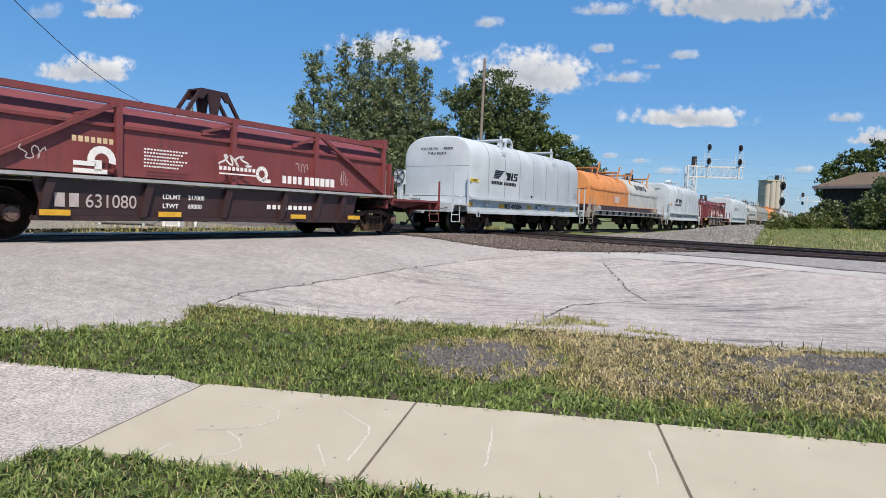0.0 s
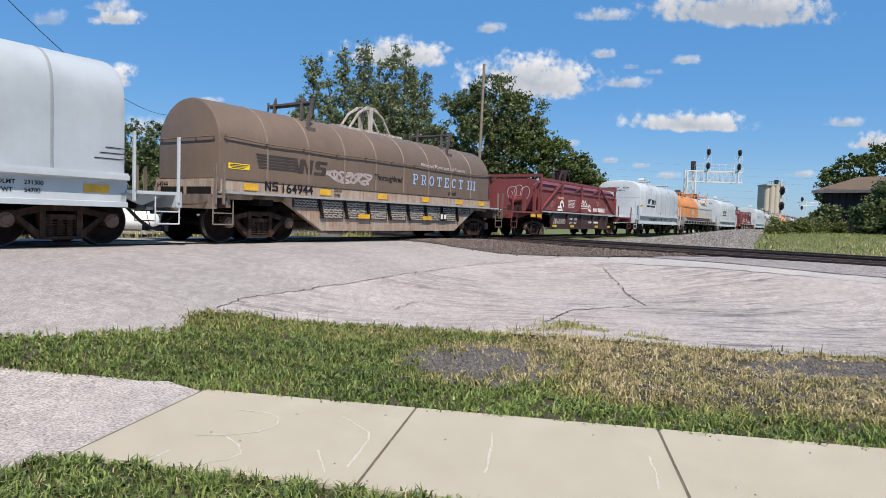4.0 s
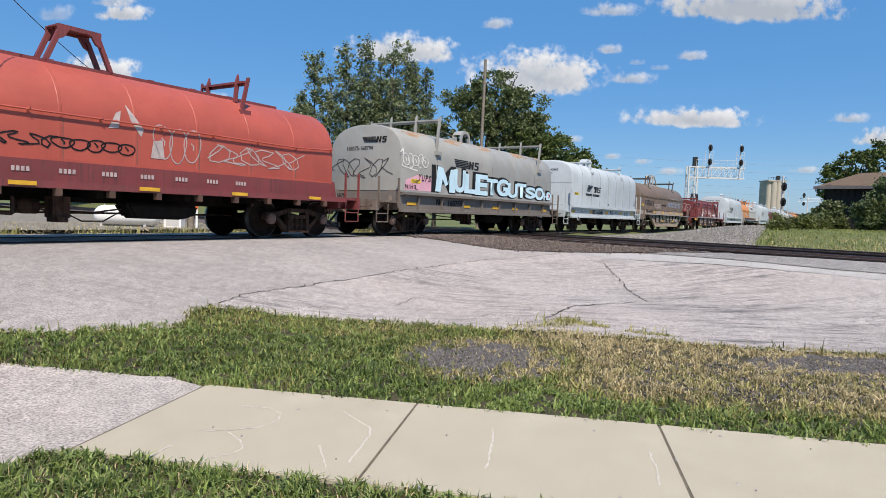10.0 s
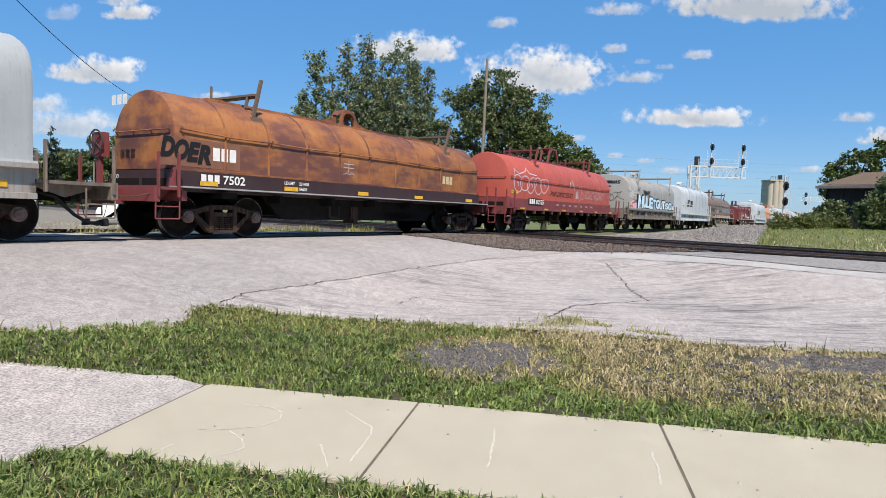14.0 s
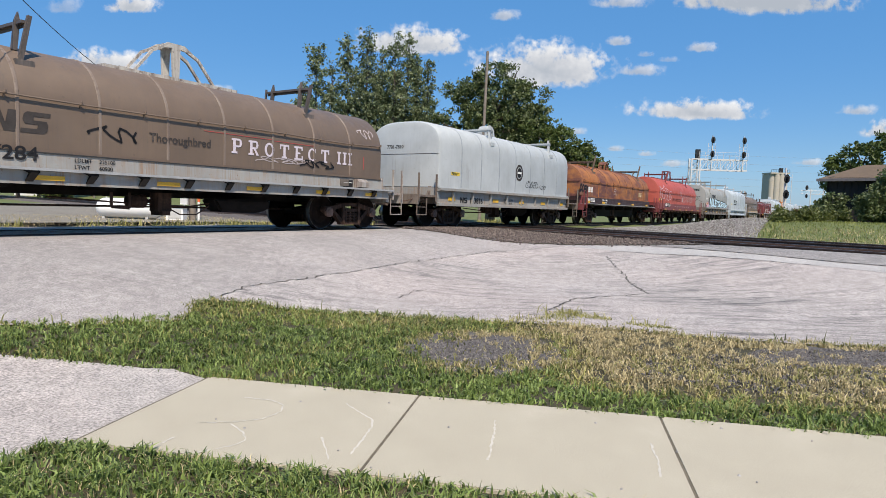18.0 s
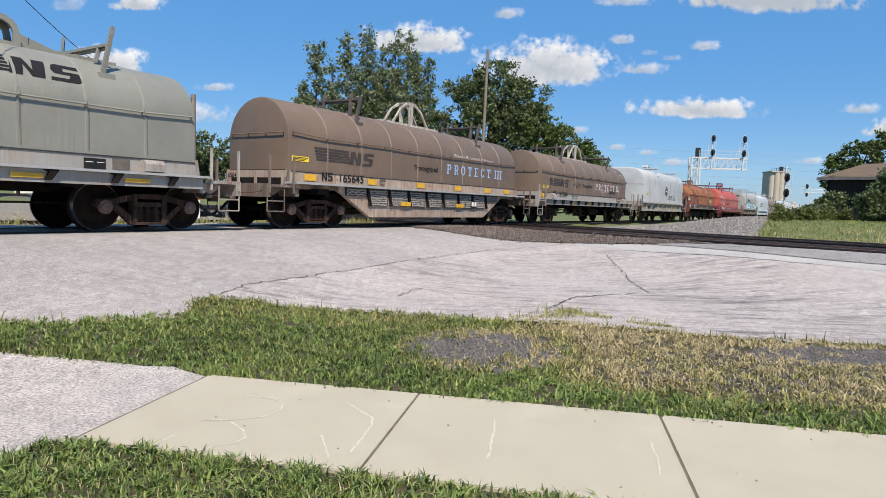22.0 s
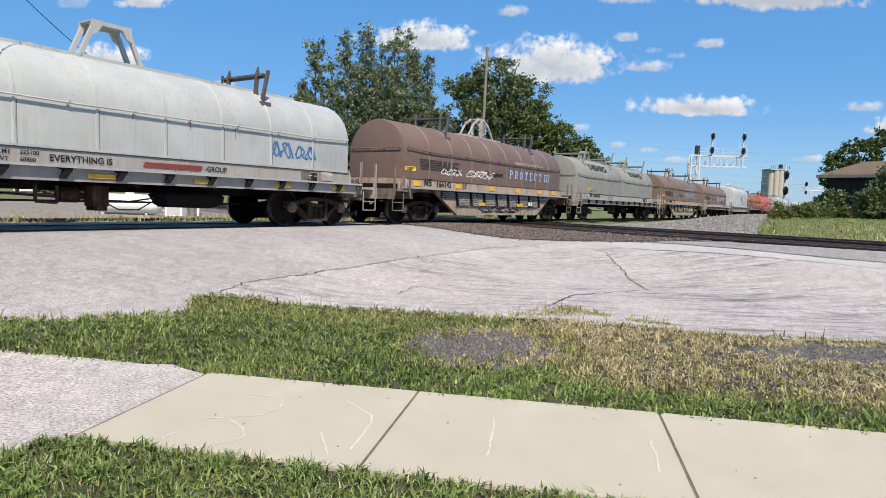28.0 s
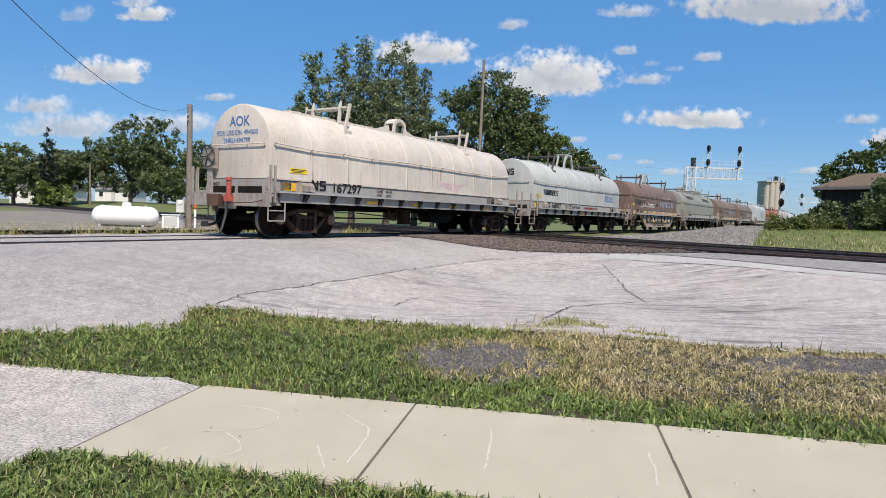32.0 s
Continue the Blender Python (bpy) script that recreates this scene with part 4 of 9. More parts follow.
def as_mesh(name, bm, material, flat=True):
    me = bpy.data.meshes.new(name)
    bmesh.ops.recalc_face_normals(bm, faces=bm.faces)
    bm.to_mesh(me)
    bm.free()
    me.materials.append(material)
    if not flat:
        me.polygons.foreach_set("use_smooth", [True] * len(me.polygons))
        me.set_sharp_from_angle(angle=radians(35))
    return me


def wheelset_meshes():
    bm = bmesh.new()
    lathe(bm, [(0.085, -0.66), (0.085, 0.66)], "y", 12)
    for s in (-1, 1):
        prof = [(0.10, 0.83), (0.13, 0.83), (0.15, 0.80), (0.30, 0.765), (0.385, 0.80), (0.40, 0.815), (0.447, 0.815), (0.452, 0.80), (0.457, 0.715),
                (0.485, 0.70), (0.485, 0.685), (0.40, 0.68), (0.30, 0.715), (0.15, 0.70), (0.13, 0.64), (0.085, 0.64)]
        lathe(bm, [(r, s * h) for r, h in prof], "y", 32)
        for k in range(3):
            a = k * math.tau / 3
            lathe(bm, [(0.022, s * 0.826), (0.022, s * 0.848)], "y", 6, (0.07 * math.cos(a), 0, 0.07 * math.sin(a)))
    wheels = as_mesh("wheelset", bm, M["wheel"], False)
    bm = bmesh.new()
    lathe(bm, [(0.448, 0.8165), (0.4535, 0.8), (0.4585, 0.716), (0.4545, 0.717), (0.443, 0.8155)], "y", 32, ring_like=True)
    return wheels, as_mesh("tread", bm, M["tread"], False)


def truck_meshes():
    bm = bmesh.new()
    y0, y1 = 0.93, 1.09
    for s in (-1, 1):
        prism(bm, [(s * 1.06, 0.50), (s * 1.02, 0.60), (s * 0.72, 0.62), (s * 0.40, 0.70), (s * 0.34, 0.70), (s * 0.34, 0.60), (s * 0.66, 0.52), (s * 0.74, 0.44), (s * 0.78, 0.36), (s * 0.86, 0.36)], "y", y0, y1)
        prism(bm, [(s * 0.76, 0.50), (s * 0.66, 0.52), (s * 0.30, 0.23), (s * 0.30, 0.12), (s * 0.36, 0.12)], "y", y0 + 0.01, y1 - 0.01)
        prism(bm, [(s * 0.26, 0.12), (s * 0.36, 0.12), (s * 0.36, 0.70), (s * 0.26, 0.70)], "y", y0, y1 + 0.015)
        box(bm, s * 0.89 - 0.12, s * 0.89 + 0.12, y0 - 0.03, y1 + 0.02, 0.47, 0.585)
    box(bm, -0.36, 0.36, y0, y1, 0.62, 0.72)
    box(bm, -0.34, 0.34, y0 - 0.06, y1 + 0.04, 0.12, 0.175)
    for x in (-0.3, 0.3):
        box(bm, x - 0.05, x + 0.05, y1 - 0.02, y1 + 0.03, 0.4, 0.5)
    frame_me = as_mesh("side_frame", bm, M["truck"])
    bm = bmesh.new()
    for x in (-0.17, 0.0, 0.17):
        for k in range(6):
            rod(bm, (x - 0.075, 1.07, 0.20 + k * 0.044), (x + 0.075, 1.07, 0.205 + k * 0.044), 0.013, 5)
        lathe(bm, [(0.068, 0.175), (0.068, 0.47)], "z", 10, (x, 1.0, 0))
    box(bm, -0.24, 0.24, 0.9, 1.1, 0.47, 0.56)
    spring_me = as_mesh("spring_nest", bm, M["truck"])
    bm = bmesh.new()
    prism(bm, [(-1.0, 0.47), (1.0, 0.47), (0.9, 0.56), (0.3, 0.66), (-0.3, 0.66), (-0.9, 0.56)], "x", -0.18, 0.18)
    for x in (-0.42, 0.42):
        box(bm, x - 0.04, x + 0.04, -0.9, 0.9, 0.36, 0.45)
        for y in (-0.76, 0.76):
            box(bm, x - 0.08 + (0.05 if x > 0 else -0.05), x + 0.08, y - 0.07, y + 0.07, 0.3, 0.55)
    bolster_me = as_mesh("truck_bolster", bm, M["under"])
    bm = bmesh.new()
    lathe(bm, [(0.125, 1.05), (0.13, 1.13), (0.085, 1.14), (0.08, 1.16), (0.03, 1.165)], "y", 14, (0, 0, 0.457))
    for k in range(3):
        lathe(bm, [(0.02, 1.12), (0.02, 1.165)], "y", 6, (0.1 * math.cos(k * 2.1), 0, 0.457 + 0.1 * math.sin(k * 2.1)))
    return frame_me, spring_me, bolster_me, as_mesh("bearing_cap", bm, M["cap"])


def coupler_meshes():
    bm = bmesh.new()
    box(bm, -0.62, -0.12, -0.11, 0.11, 0.78, 0.98)
    prism(bm, [(-0.14, -0.14), (0.02, -0.15), (0.12, -0.10), (0.13, 0.0), (0.05, 0.02), (0.02, 0.10), (0.1, 0.15), (0.02, 0.19), (-0.14, 0.14)], "z", 0.74, 1.02)
    box(bm, -0.1, 0.0, -0.05, 0.05, 0.60, 0.74)
    knuckle = as_mesh("coupler", bm, M["rusty"])
    bm = bmesh.new()
    tube(bm, [(-0.95, -0.5, 0.78), (-0.8, -0.52, 0.62), (-0.6, -0.5, 0.45), (-0.35, -0.44, 0.32), (-0.12, -0.36, 0.27), (0.06, -0.3, 0.29)], 0.034, 8)
    tube(bm, [(-0.95, -0.5, 0.78), (-1.2, -0.5, 0.84), (-1.6, -0.45, 0.86)], 0.026, 6)
    box(bm, 0.02, 0.13, -0.36, -0.24, 0.23, 0.36)
    tube(bm, [(-0.5, -0.5, 0.8), (-0.42, -0.47, 0.5), (-0.35, -0.44, 0.36)], 0.008, 4)
    return knuckle, as_mesh("air_hose", bm, M["hose"], False)


WHEEL_ME, TREAD_ME = wheelset_meshes()
FRAME_ME, SPRING_ME, BOLSTER_ME, CAP_ME = truck_meshes()
COUPLER_ME, HOSE_ME = coupler_meshes()
CARS, WHEELS = [], []

PROF = {}


def make_profile(w, z0, zs, top, power, n=18):
    pts = [(-w, z0), (-w, (z0 + zs) / 2)]
    for i in range(n + 1):
        a = math.pi * (1 - i / n)
        c, s = math.cos(a), math.sin(a)
        pts.append((math.copysign(abs(c) ** (2 / power), c) * w, zs + abs(s) ** (2 / power) * (top - zs)))
    pts += [(w, (z0 + zs) / 2), (w, z0)]
    return pts


PROF["round"] = make_profile(1.11, 1.44, 2.22, 3.27, 2.0)
PROF["low"] = make_profile(1.11, 1.44, 2.12, 3.12, 2.0)
PROF["smooth"] = make_profile(1.46, 1.33, 2.45, 3.5, 3.2, 26)
PROF["semi"] = make_profile(1.44, 1.36, 2.25, 3.38, 2.7, 22)


def side_y(kind, z):
    """How far the near side of a cover stands out at a height."""
    pts = PROF[kind][:len(PROF[kind]) // 2 + 1]
    for (ya, za), (yb, zb) in zip(pts, pts[1:]):
        if za <= z <= zb:
            return ya + (yb - ya) * (z - za) / max(zb - za, 1e-6)
    return pts[0][0] if z < pts[0][1] else 0.0


def cover_mesh(bm, kind, x0, x1, soft=0.05, taper=0.0):
    prof = PROF[kind]
    zc = prof[0][1]

    def ring(x, k):
        return [bm.verts.new((x, y * k, zc + (z - zc) * (k if z > zc else 1))) for y, z in prof]
    rings = [ring(x0, 1 - soft * 0.55), ring(x0 + soft * 0.25, 1 - soft * 0.18), ring(x0 + soft * 1.0, 1), ring(x1 - soft * 1.0, 1), ring(x1 - soft * 0.25, 1 - soft * 0.18), ring(x1, 1 - soft * 0.55)]
    for ra, rb in zip(rings, rings[1:]):
        for i in range(len(prof) - 1):
            bm.faces.new((ra[i], rb[i], rb[i + 1], ra[i + 1]))
    bm.faces.new(rings[0])
    bm.faces.new(rings[-1])
    for ra, rb in zip(rings, rings[1:]):
        bm.faces.new((ra[0], ra[-1], rb[-1], rb[0]))


def band_mesh(bm, kind, x, w, out):
    prof = PROF[kind]
    mid = 0.5 * (prof[0][1] + prof[len(prof) // 2][1])
    rings = []
    for xx, o in ((x - w, 0.0), (x - w * 0.7, out), (x + w * 0.7, out), (x + w, 0.0)):
        ring = []
        for y, z in prof:
            d = Vector((y, max(z - mid, 0) * 0.8))
            d = d.normalized() * o if d.length else d
            ring.append(bm.verts.new((xx, y + d.x, z + d.y)))
        rings.append(ring)
    for ra, rb in zip(rings, rings[1:]):
        for i in range(len(prof) - 1):
            bm.faces.new((ra[i], rb[i], rb[i + 1], ra[i + 1]))


def decal(parent, name, polys, material, kind=None, y=-1.46, label="", lift=0.008):
    """Flat painted shapes on the near side: polygons of (x, z), wrapped on the cover where a kind is given."""
    bm = bmesh.new()
    for poly in polys:
        f = bm.faces.new([bm.verts.new((x, 0, z)) for x, z in poly])
    if kind:
        zs = [v.co.z for v in bm.verts]
        z = min(zs) + 0.06
        while z < max(zs):
            bmesh.ops.bisect_plane(bm, geom=bm.verts[:] + bm.edges[:] + bm.faces[:], plane_co=(0, 0, z), plane_no=(0, 0, 1))
            z += 0.06
    for v in bm.verts:
        v.co.y = (side_y(kind, v.co.z) if kind else y) - lift
    made = part(name, bm, material, parent, label)
    if name == "warning_label":
        (xa, za), (xb, zb) = polys[0][0], polys[0][2]
        for k in range(3):
            z = zb - (zb - za) * (0.24 + 0.26 * k)
            decal(made, "small_print", [rect(xa + 0.04 + 0.05 * (k == 2), xb - 0.04 - 0.06 * k, z - 0.008, z + 0.008)], M["ink_soft"], kind, y, lift=lift + 0.004)
    return made


def rect(x0, x1, z0, z1, slant=0.0):
    return [(x0, z0), (x1, z0), (x1 + slant, z1), (x0 + slant, z1)]


def blocks(x0, x1, z0, z1, n, gap=0.3, words=()):
    """A row of small blocks that stands for lettering that is not spelled out."""
    w = (x1 - x0) / n
    return [rect(x0 + i * w, x0 + (i + 1 - gap) * w, z0, z1) for i in range(n) if i not in words]


def strokes(pts, width):
    """Painted strokes as a run of quads."""
    out = []
    for (x0, z0), (x1, z1) in zip(pts, pts[1:]):
        d = Vector((x1 - x0, z1 - z0))
        if d.length < 1e-6:
            continue
        s = Vector((-d.y, d.x)).normalized() * width
        e = d.normalized() * width * 0.5
        out.append([(x0 - e.x + s.x, z0 - e.y + s.y), (x0 - e.x - s.x, z0 - e.y - s.y), (x1 + e.x - s.x, z1 + e.y - s.y), (x1 + e.x + s.x, z1 + e.y + s.y)])
    return out


def scribble(x0, x1, z0, z1, seed, n=26, width=0.012):
    """A tangle of looping spray lines."""
    r = random.Random(seed)
    pts = []
    for i in range(n * 4):
        k = i / (n * 4)
        x = x0 + (x1 - x0) * k + 0.09 * (x1 - x0) * math.sin(i * 1.1 + seed)
        z = (z0 + z1) / 2 + (z1 - z0) * 0.45 * math.sin(i * 0.62 + 1.7 * math.sin(i * 0.21 + seed)) * r.uniform(0.8, 1.05)
        pts.append((x, z))
    return strokes(pts, width)


def emblem(x0, x1, z0, z1, fan=False):
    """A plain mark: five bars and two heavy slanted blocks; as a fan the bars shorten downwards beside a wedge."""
    w, h = x1 - x0, z1 - z0
    if not fan:
        return [rect(x0 + 0.02 * i, x0 + w * 0.56 + 0.015 * i, z1 - h * (0.2 * i + 0.135), z1 - h * 0.2 * i) for i in range(5)] + initials(x0 + w * 0.57, x1, z0, z1, 0.2, 0.17)
    polys = []
    for i in range(5):
        lo, hi = z1 - h * (0.2 * i + 0.145), z1 - h * 0.2 * i
        xa, xb = x0 + w * (0.075 - 0.017 * i), x0 + w * (0.44 - 0.05 * i)
        polys.append([(xa - 0.02 * w, lo), (xb - 0.03 * w, lo), (xb, hi), (xa, hi)])
    polys.append([(x0 + w * 0.49, z1 - 0.1 * h), (x0 + w * 0.66, z1 - 0.1 * h), (x0 + w * 0.62, z0), (x0 + w * 0.5, z0), (x0 + w * 0.57, z0 + 0.28 * h)])
    return polys + initials(x0 + w * 0.6, x1, z0, z1 - 0.1 * h, 0.2, 0.18)


def initials(x0, x1, z0, z1, lean=0.2, k=0.13):
    """The owner's mark: two plain slanted blocks."""
    w, h = x1 - x0, z1 - z0
    sl = lean * h

    def q(u, v):
        return (x0 + u * w + sl * v, z0 + v * h)
    a, b, c = 0.0, k, 0.46
    out = [[q(a, 0), q(b, 0), q(b, 1), q(a, 1)], [q(b, 1), q(b, 0.62), q(c - k, 0), q(c - k, 0.38)], [q(c - k, 0), q(c, 0), q(c, 1), q(c - k, 1)]]
    d, e = 0.54, 0.97
    out += [[q(d + 0.05, 1), q(d, 0.88), q(d, 0.6), q(d + k, 0.6), q(d + k, 0.8), q(e, 0.8), q(e, 1)],
            [q(d, 0.6), q(d + 0.05, 0.42), q(e - k, 0.42), q(e, 0.42), q(e - 0.04, 0.6)],
            [q(e - k, 0.42), q(e - k, 0.2), q(d, 0.2), q(d, 0), q(e - 0.05, 0), q(e, 0.12), q(e, 0.42)]]
    return out


def slab_letter(ch):
    """The strokes of one broad capital with slab serifs, in a unit box 0.7 wide."""
    def ring(a0, a1, n):
        arc = np.linspace(a0, a1, n + 1)
        pt = [[(0.35 + rx * math.cos(a), 0.5 + rz * math.sin(a)) for rx, rz in ((0.35, 0.5), (0.19, 0.36))] for a in arc]
        return [[p[0], q[0], q[1], p[1]] for p, q in zip(pt, pt[1:])]
    stem = [rect(0.1, 0.27, 0.13, 0.87)]
    bowl = stem + [rect(0, 0.5, 0.87, 1), rect(0.27, 0.5, 0.42, 0.55), [(0.5, 0.42), (0.62, 0.5), (0.68, 0.71), (0.62, 0.93), (0.5, 1.0), (0.5, 0.87), (0.53, 0.71), (0.5, 0.55)]]
    return {"I": [rect(0.1, 0.27, 0.13, 0.87), rect(0, 0.37, 0, 0.13), rect(0, 0.37, 0.87, 1)],
            "T": [rect(0.26, 0.44, 0.13, 0.86), rect(0.15, 0.55, 0, 0.13), rect(0, 0.7, 0.86, 1), rect(0, 0.09, 0.66, 0.86), rect(0.61, 0.7, 0.66, 0.86)],
            "E": stem + [rect(0, 0.66, 0.87, 1), rect(0, 0.68, 0, 0.13), rect(0.27, 0.48, 0.44, 0.56), rect(0.57, 0.66, 0.7, 0.87), rect(0.59, 0.68, 0.13, 0.32)],
            "P": bowl + [rect(0, 0.38, 0, 0.13)],
            "R": bowl + [rect(0, 0.36, 0, 0.13), [(0.36, 0.42), (0.5, 0.42), (0.72, 0.0), (0.54, 0.0)]],
            "O": ring(0, math.tau, 16),
            "C": ring(0.6, math.tau - 0.6, 13) + [rect(0.55, 0.64, 0.66, 0.97)]}[ch]


def slab_capitals(car, x0, x1, z0, z1, material):
    """PROTECT III in slab capitals, each letter a part of its own."""
    pitch = (x1 - x0) / 8.55
    w, h = pitch * 0.9, z1 - z0
    for k, ch in zip((0, 1, 2, 3, 4, 5, 6, 7.28, 7.75, 8.22), "PROTECTIII"):
        decal(car, "letter", [[(x0 + k * pitch + u * w, z0 + v * h) for u, v in poly] for poly in slab_letter(ch)], material, "round", lift=0.012)


def lettering(parent, name, text, x, z, size, material, kind=None, y=-1.46, label="", end=None, stretch=1.0, lift=0.008, bold=0.018, slant=0.0):
    """Text as a mesh on the near side (x, z at its lower left) or, with end = x, on the rear end wall (x is then the y at its start)."""
    if name == "load_data" and " " in text.strip():
        head, tail = text.rsplit(None, 1)
        lettering(parent, name, head.strip().replace(" ", ""), x, z, size, material, kind, y)
        return lettering(parent, name, tail, x + size * 4.4, z, size, material, kind, y)
    cu = bpy.data.curves.new(name, "FONT")
    cu.body, cu.size, cu.offset, cu.shear = text, size, size * bold, slant
    tmp = bpy.data.objects.new(name, cu)
    me = bpy.data.meshes.new_from_object(tmp)
    bpy.data.objects.remove(tmp)
    bpy.data.curves.remove(cu)
    for v in me.vertices:
        u, w = v.co.x * stretch, v.co.y
        if end is None:
            v.co = (x + u, (side_y(kind, z + w) if kind else y) - lift, z + w)
        else:
            v.co = (end - 0.005, x - u, z + w)
    me.materials.clear()
    me.materials.append(material)
    ob = new(name, me)
    ob.parent = parent
    return tagged(ob, label)


def fitted(parent, name, text, x0, x1, z0, z1, material, kind, bold=0.05, lift=0.012, label="", slant=0.0):
    """One sprayed letter stretched to fill a cell of the near side."""
    ob = lettering(parent, name, text, 0, 0, 1.0, material, label=label, bold=bold, slant=slant)
    xs = [v.co.x for v in ob.data.vertices]
    zs = [v.co.z for v in ob.data.vertices]
    for v in ob.data.vertices:
        u, w = (v.co.x - min(xs)) / (max(xs) - min(xs)), (v.co.z - min(zs)) / (max(zs) - min(zs))
        z = z0 + (z1 - z0) * w
        v.co = (x0 + (x1 - x0) * u, side_y(kind, z) - lift, z)
    return ob


def bubble(x0, x1, z0, z1, n, seed, width=0.02):
    """Round outline letters: wobbly closed loops that overlap."""
    r = random.Random(seed)
    out = []
    w = (x1 - x0) / n
    for i in range(n):
        cx, cz = x0 + w * (i + 0.5), (z0 + z1) / 2 + r.uniform(-0.06, 0.06) * (z1 - z0)
        a0, spin = r.uniform(0, 6.28), r.choice((-1, 1))
        b1, b2 = r.uniform(0.05, 0.22), r.uniform(0.0, 0.12)
        pts = []
        for k in range(27):
            a = a0 + spin * k * 0.26
            g = 1 + b1 * math.sin(2 * a + a0) + b2 * math.sin(3 * a)
            pts.append((cx + w * 0.62 * g * math.cos(a), cz + (z1 - z0) * 0.46 * g * math.sin(a)))
        out += strokes(pts, width)
        if i % 2 == 0:
            out += strokes([(cx - w * 0.1, cz + 0.05), (cx + w * 0.1, cz), (cx + w * 0.08, cz - 0.12 * (z1 - z0))], width)
    return out


def end_marks(parent, name, polys, material, x, label=""):
    """Flat painted shapes on the rear end wall: polygons of (y, z)."""
    bm = bmesh.new()
    for poly in polys:
        bm.faces.new([bm.verts.new((x - 0.012, -u, w)) for u, w in poly])
    return part(name, bm, material, parent, label)


def car_pose(a):
    p = LEFT * MID + U * a
    return pose(p.x, p.y, 0, 0, 0, YAW)


def chassis(car, half, tc, dark, ends, x_end0, x_end1, tall=False, brake=-1, deck=1.05):
    """Wheels, trucks, draft gear, end platforms, steps and handholds of one wagon."""
    for x in (-tc, tc):
        for s in (0, 180):
            shared("side_frame", FRAME_ME, car, pose(x, 0, 0, 0, 0, s))
            shared("spring_nest", SPRING_ME, car, pose(x, 0, 0, 0, 0, s))
            for o in (-0.89, 0.89):
                shared("bearing_cap", CAP_ME, car, pose(x + o, 0, 0, 0, 0, s))
        shared("truck_bolster", BOLSTER_ME, car, pose(x, 0, 0))
        for o in (-0.89, 0.89):
            w = shared("wheelset", WHEEL_ME, car, pose(x + o, 0, 0.457))
            shared("tread", TREAD_ME, w)
            shared("tread", TREAD_ME, w, pose(0, 0, 0, 0, 0, 180))
            WHEELS.append((w, x + o))
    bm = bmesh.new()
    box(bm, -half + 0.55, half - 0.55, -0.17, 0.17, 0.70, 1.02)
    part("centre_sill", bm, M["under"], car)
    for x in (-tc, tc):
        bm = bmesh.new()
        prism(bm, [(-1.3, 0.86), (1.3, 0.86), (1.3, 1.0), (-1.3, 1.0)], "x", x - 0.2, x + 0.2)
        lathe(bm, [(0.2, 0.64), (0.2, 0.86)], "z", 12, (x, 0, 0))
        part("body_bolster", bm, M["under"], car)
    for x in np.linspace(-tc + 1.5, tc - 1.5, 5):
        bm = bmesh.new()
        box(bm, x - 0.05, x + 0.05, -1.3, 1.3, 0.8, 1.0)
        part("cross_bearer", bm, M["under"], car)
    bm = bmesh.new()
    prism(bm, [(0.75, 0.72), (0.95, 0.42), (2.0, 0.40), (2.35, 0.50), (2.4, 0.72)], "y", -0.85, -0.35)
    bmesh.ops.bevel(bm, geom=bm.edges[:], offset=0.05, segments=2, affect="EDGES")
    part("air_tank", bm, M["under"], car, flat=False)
    bm = bmesh.new()
    lathe(bm, [(0.12, -0.2), (0.14, -0.1), (0.14, 0.15), (0.05, 0.18), (0.03, 0.5)], "x", 12, (-0.9, -0.6, 0.62))
    box(bm, -0.62, -0.32, -0.9, -0.6, 0.42, 0.80)
    box(bm, -0.56, -0.38, -0.95, -0.55, 0.34, 0.44)
    part("brake_valve", bm, M["truck"], car)
    bm = bmesh.new()
    tube(bm, [(-2.6, -0.6, 0.66), (-1.6, -0.62, 0.6), (-0.6, -0.62, 0.55), (0.2, -0.7, 0.52), (0.8, -0.6, 0.6)], 0.018, 5)
    part("brake_pipe", bm, M["truck"], car)
    bm = bmesh.new()
    tube(bm, [(-0.35, -0.8, 0.5), (-0.1, -0.85, 0.36), (0.3, -0.85, 0.36), (0.7, -0.75, 0.55)], 0.014, 5)
    part("brake_pipe", bm, M["truck"], car)
    bm = bmesh.new()
    rod(bm, (-tc + 1, -0.3, 0.5), (tc - 1, 0.2, 0.5), 0.022)
    part("brake_rod", bm, M["truck"], car)
    bm = bmesh.new()
    bar(bm, (-1.7, -1.1, 0.78), (-1.7, -1.1, 0.5), 0.03, 0.05)
    bar(bm, (-1.7, -1.1, 0.5), (-1.35, -1.1, 0.48), 0.03, 0.05)
    bar(bm, (-1.35, -1.1, 0.48), (-1.35, -1.1, 0.78), 0.03, 0.05)
    part("pipe_hanger", bm, M["truck"], car)
    for s, xe in ((-1, x_end0), (1, x_end1)):
        xo = s * (half - 0.42)
        bm = bmesh.new()
        box(bm, min(xo, xe), max(xo, xe), -1.42, 1.42, deck - 0.06, deck)
        box(bm, xo - 0.06, xo + 0.06, -1.45, 1.45, deck - 0.30, deck + 0.012)
        box(bm, min(xe, xe - s * 0.1), max(xe, xe - s * 0.1), -1.4, 1.4, 0.78, deck - 0.06)
        prism(bm, [(-0.3, 0.68), (0.3, 0.68), (0.34, deck - 0.06), (-0.34, deck - 0.06)], "x", min(xo, xo + s * 0.18), max(xo, xo + s * 0.18))
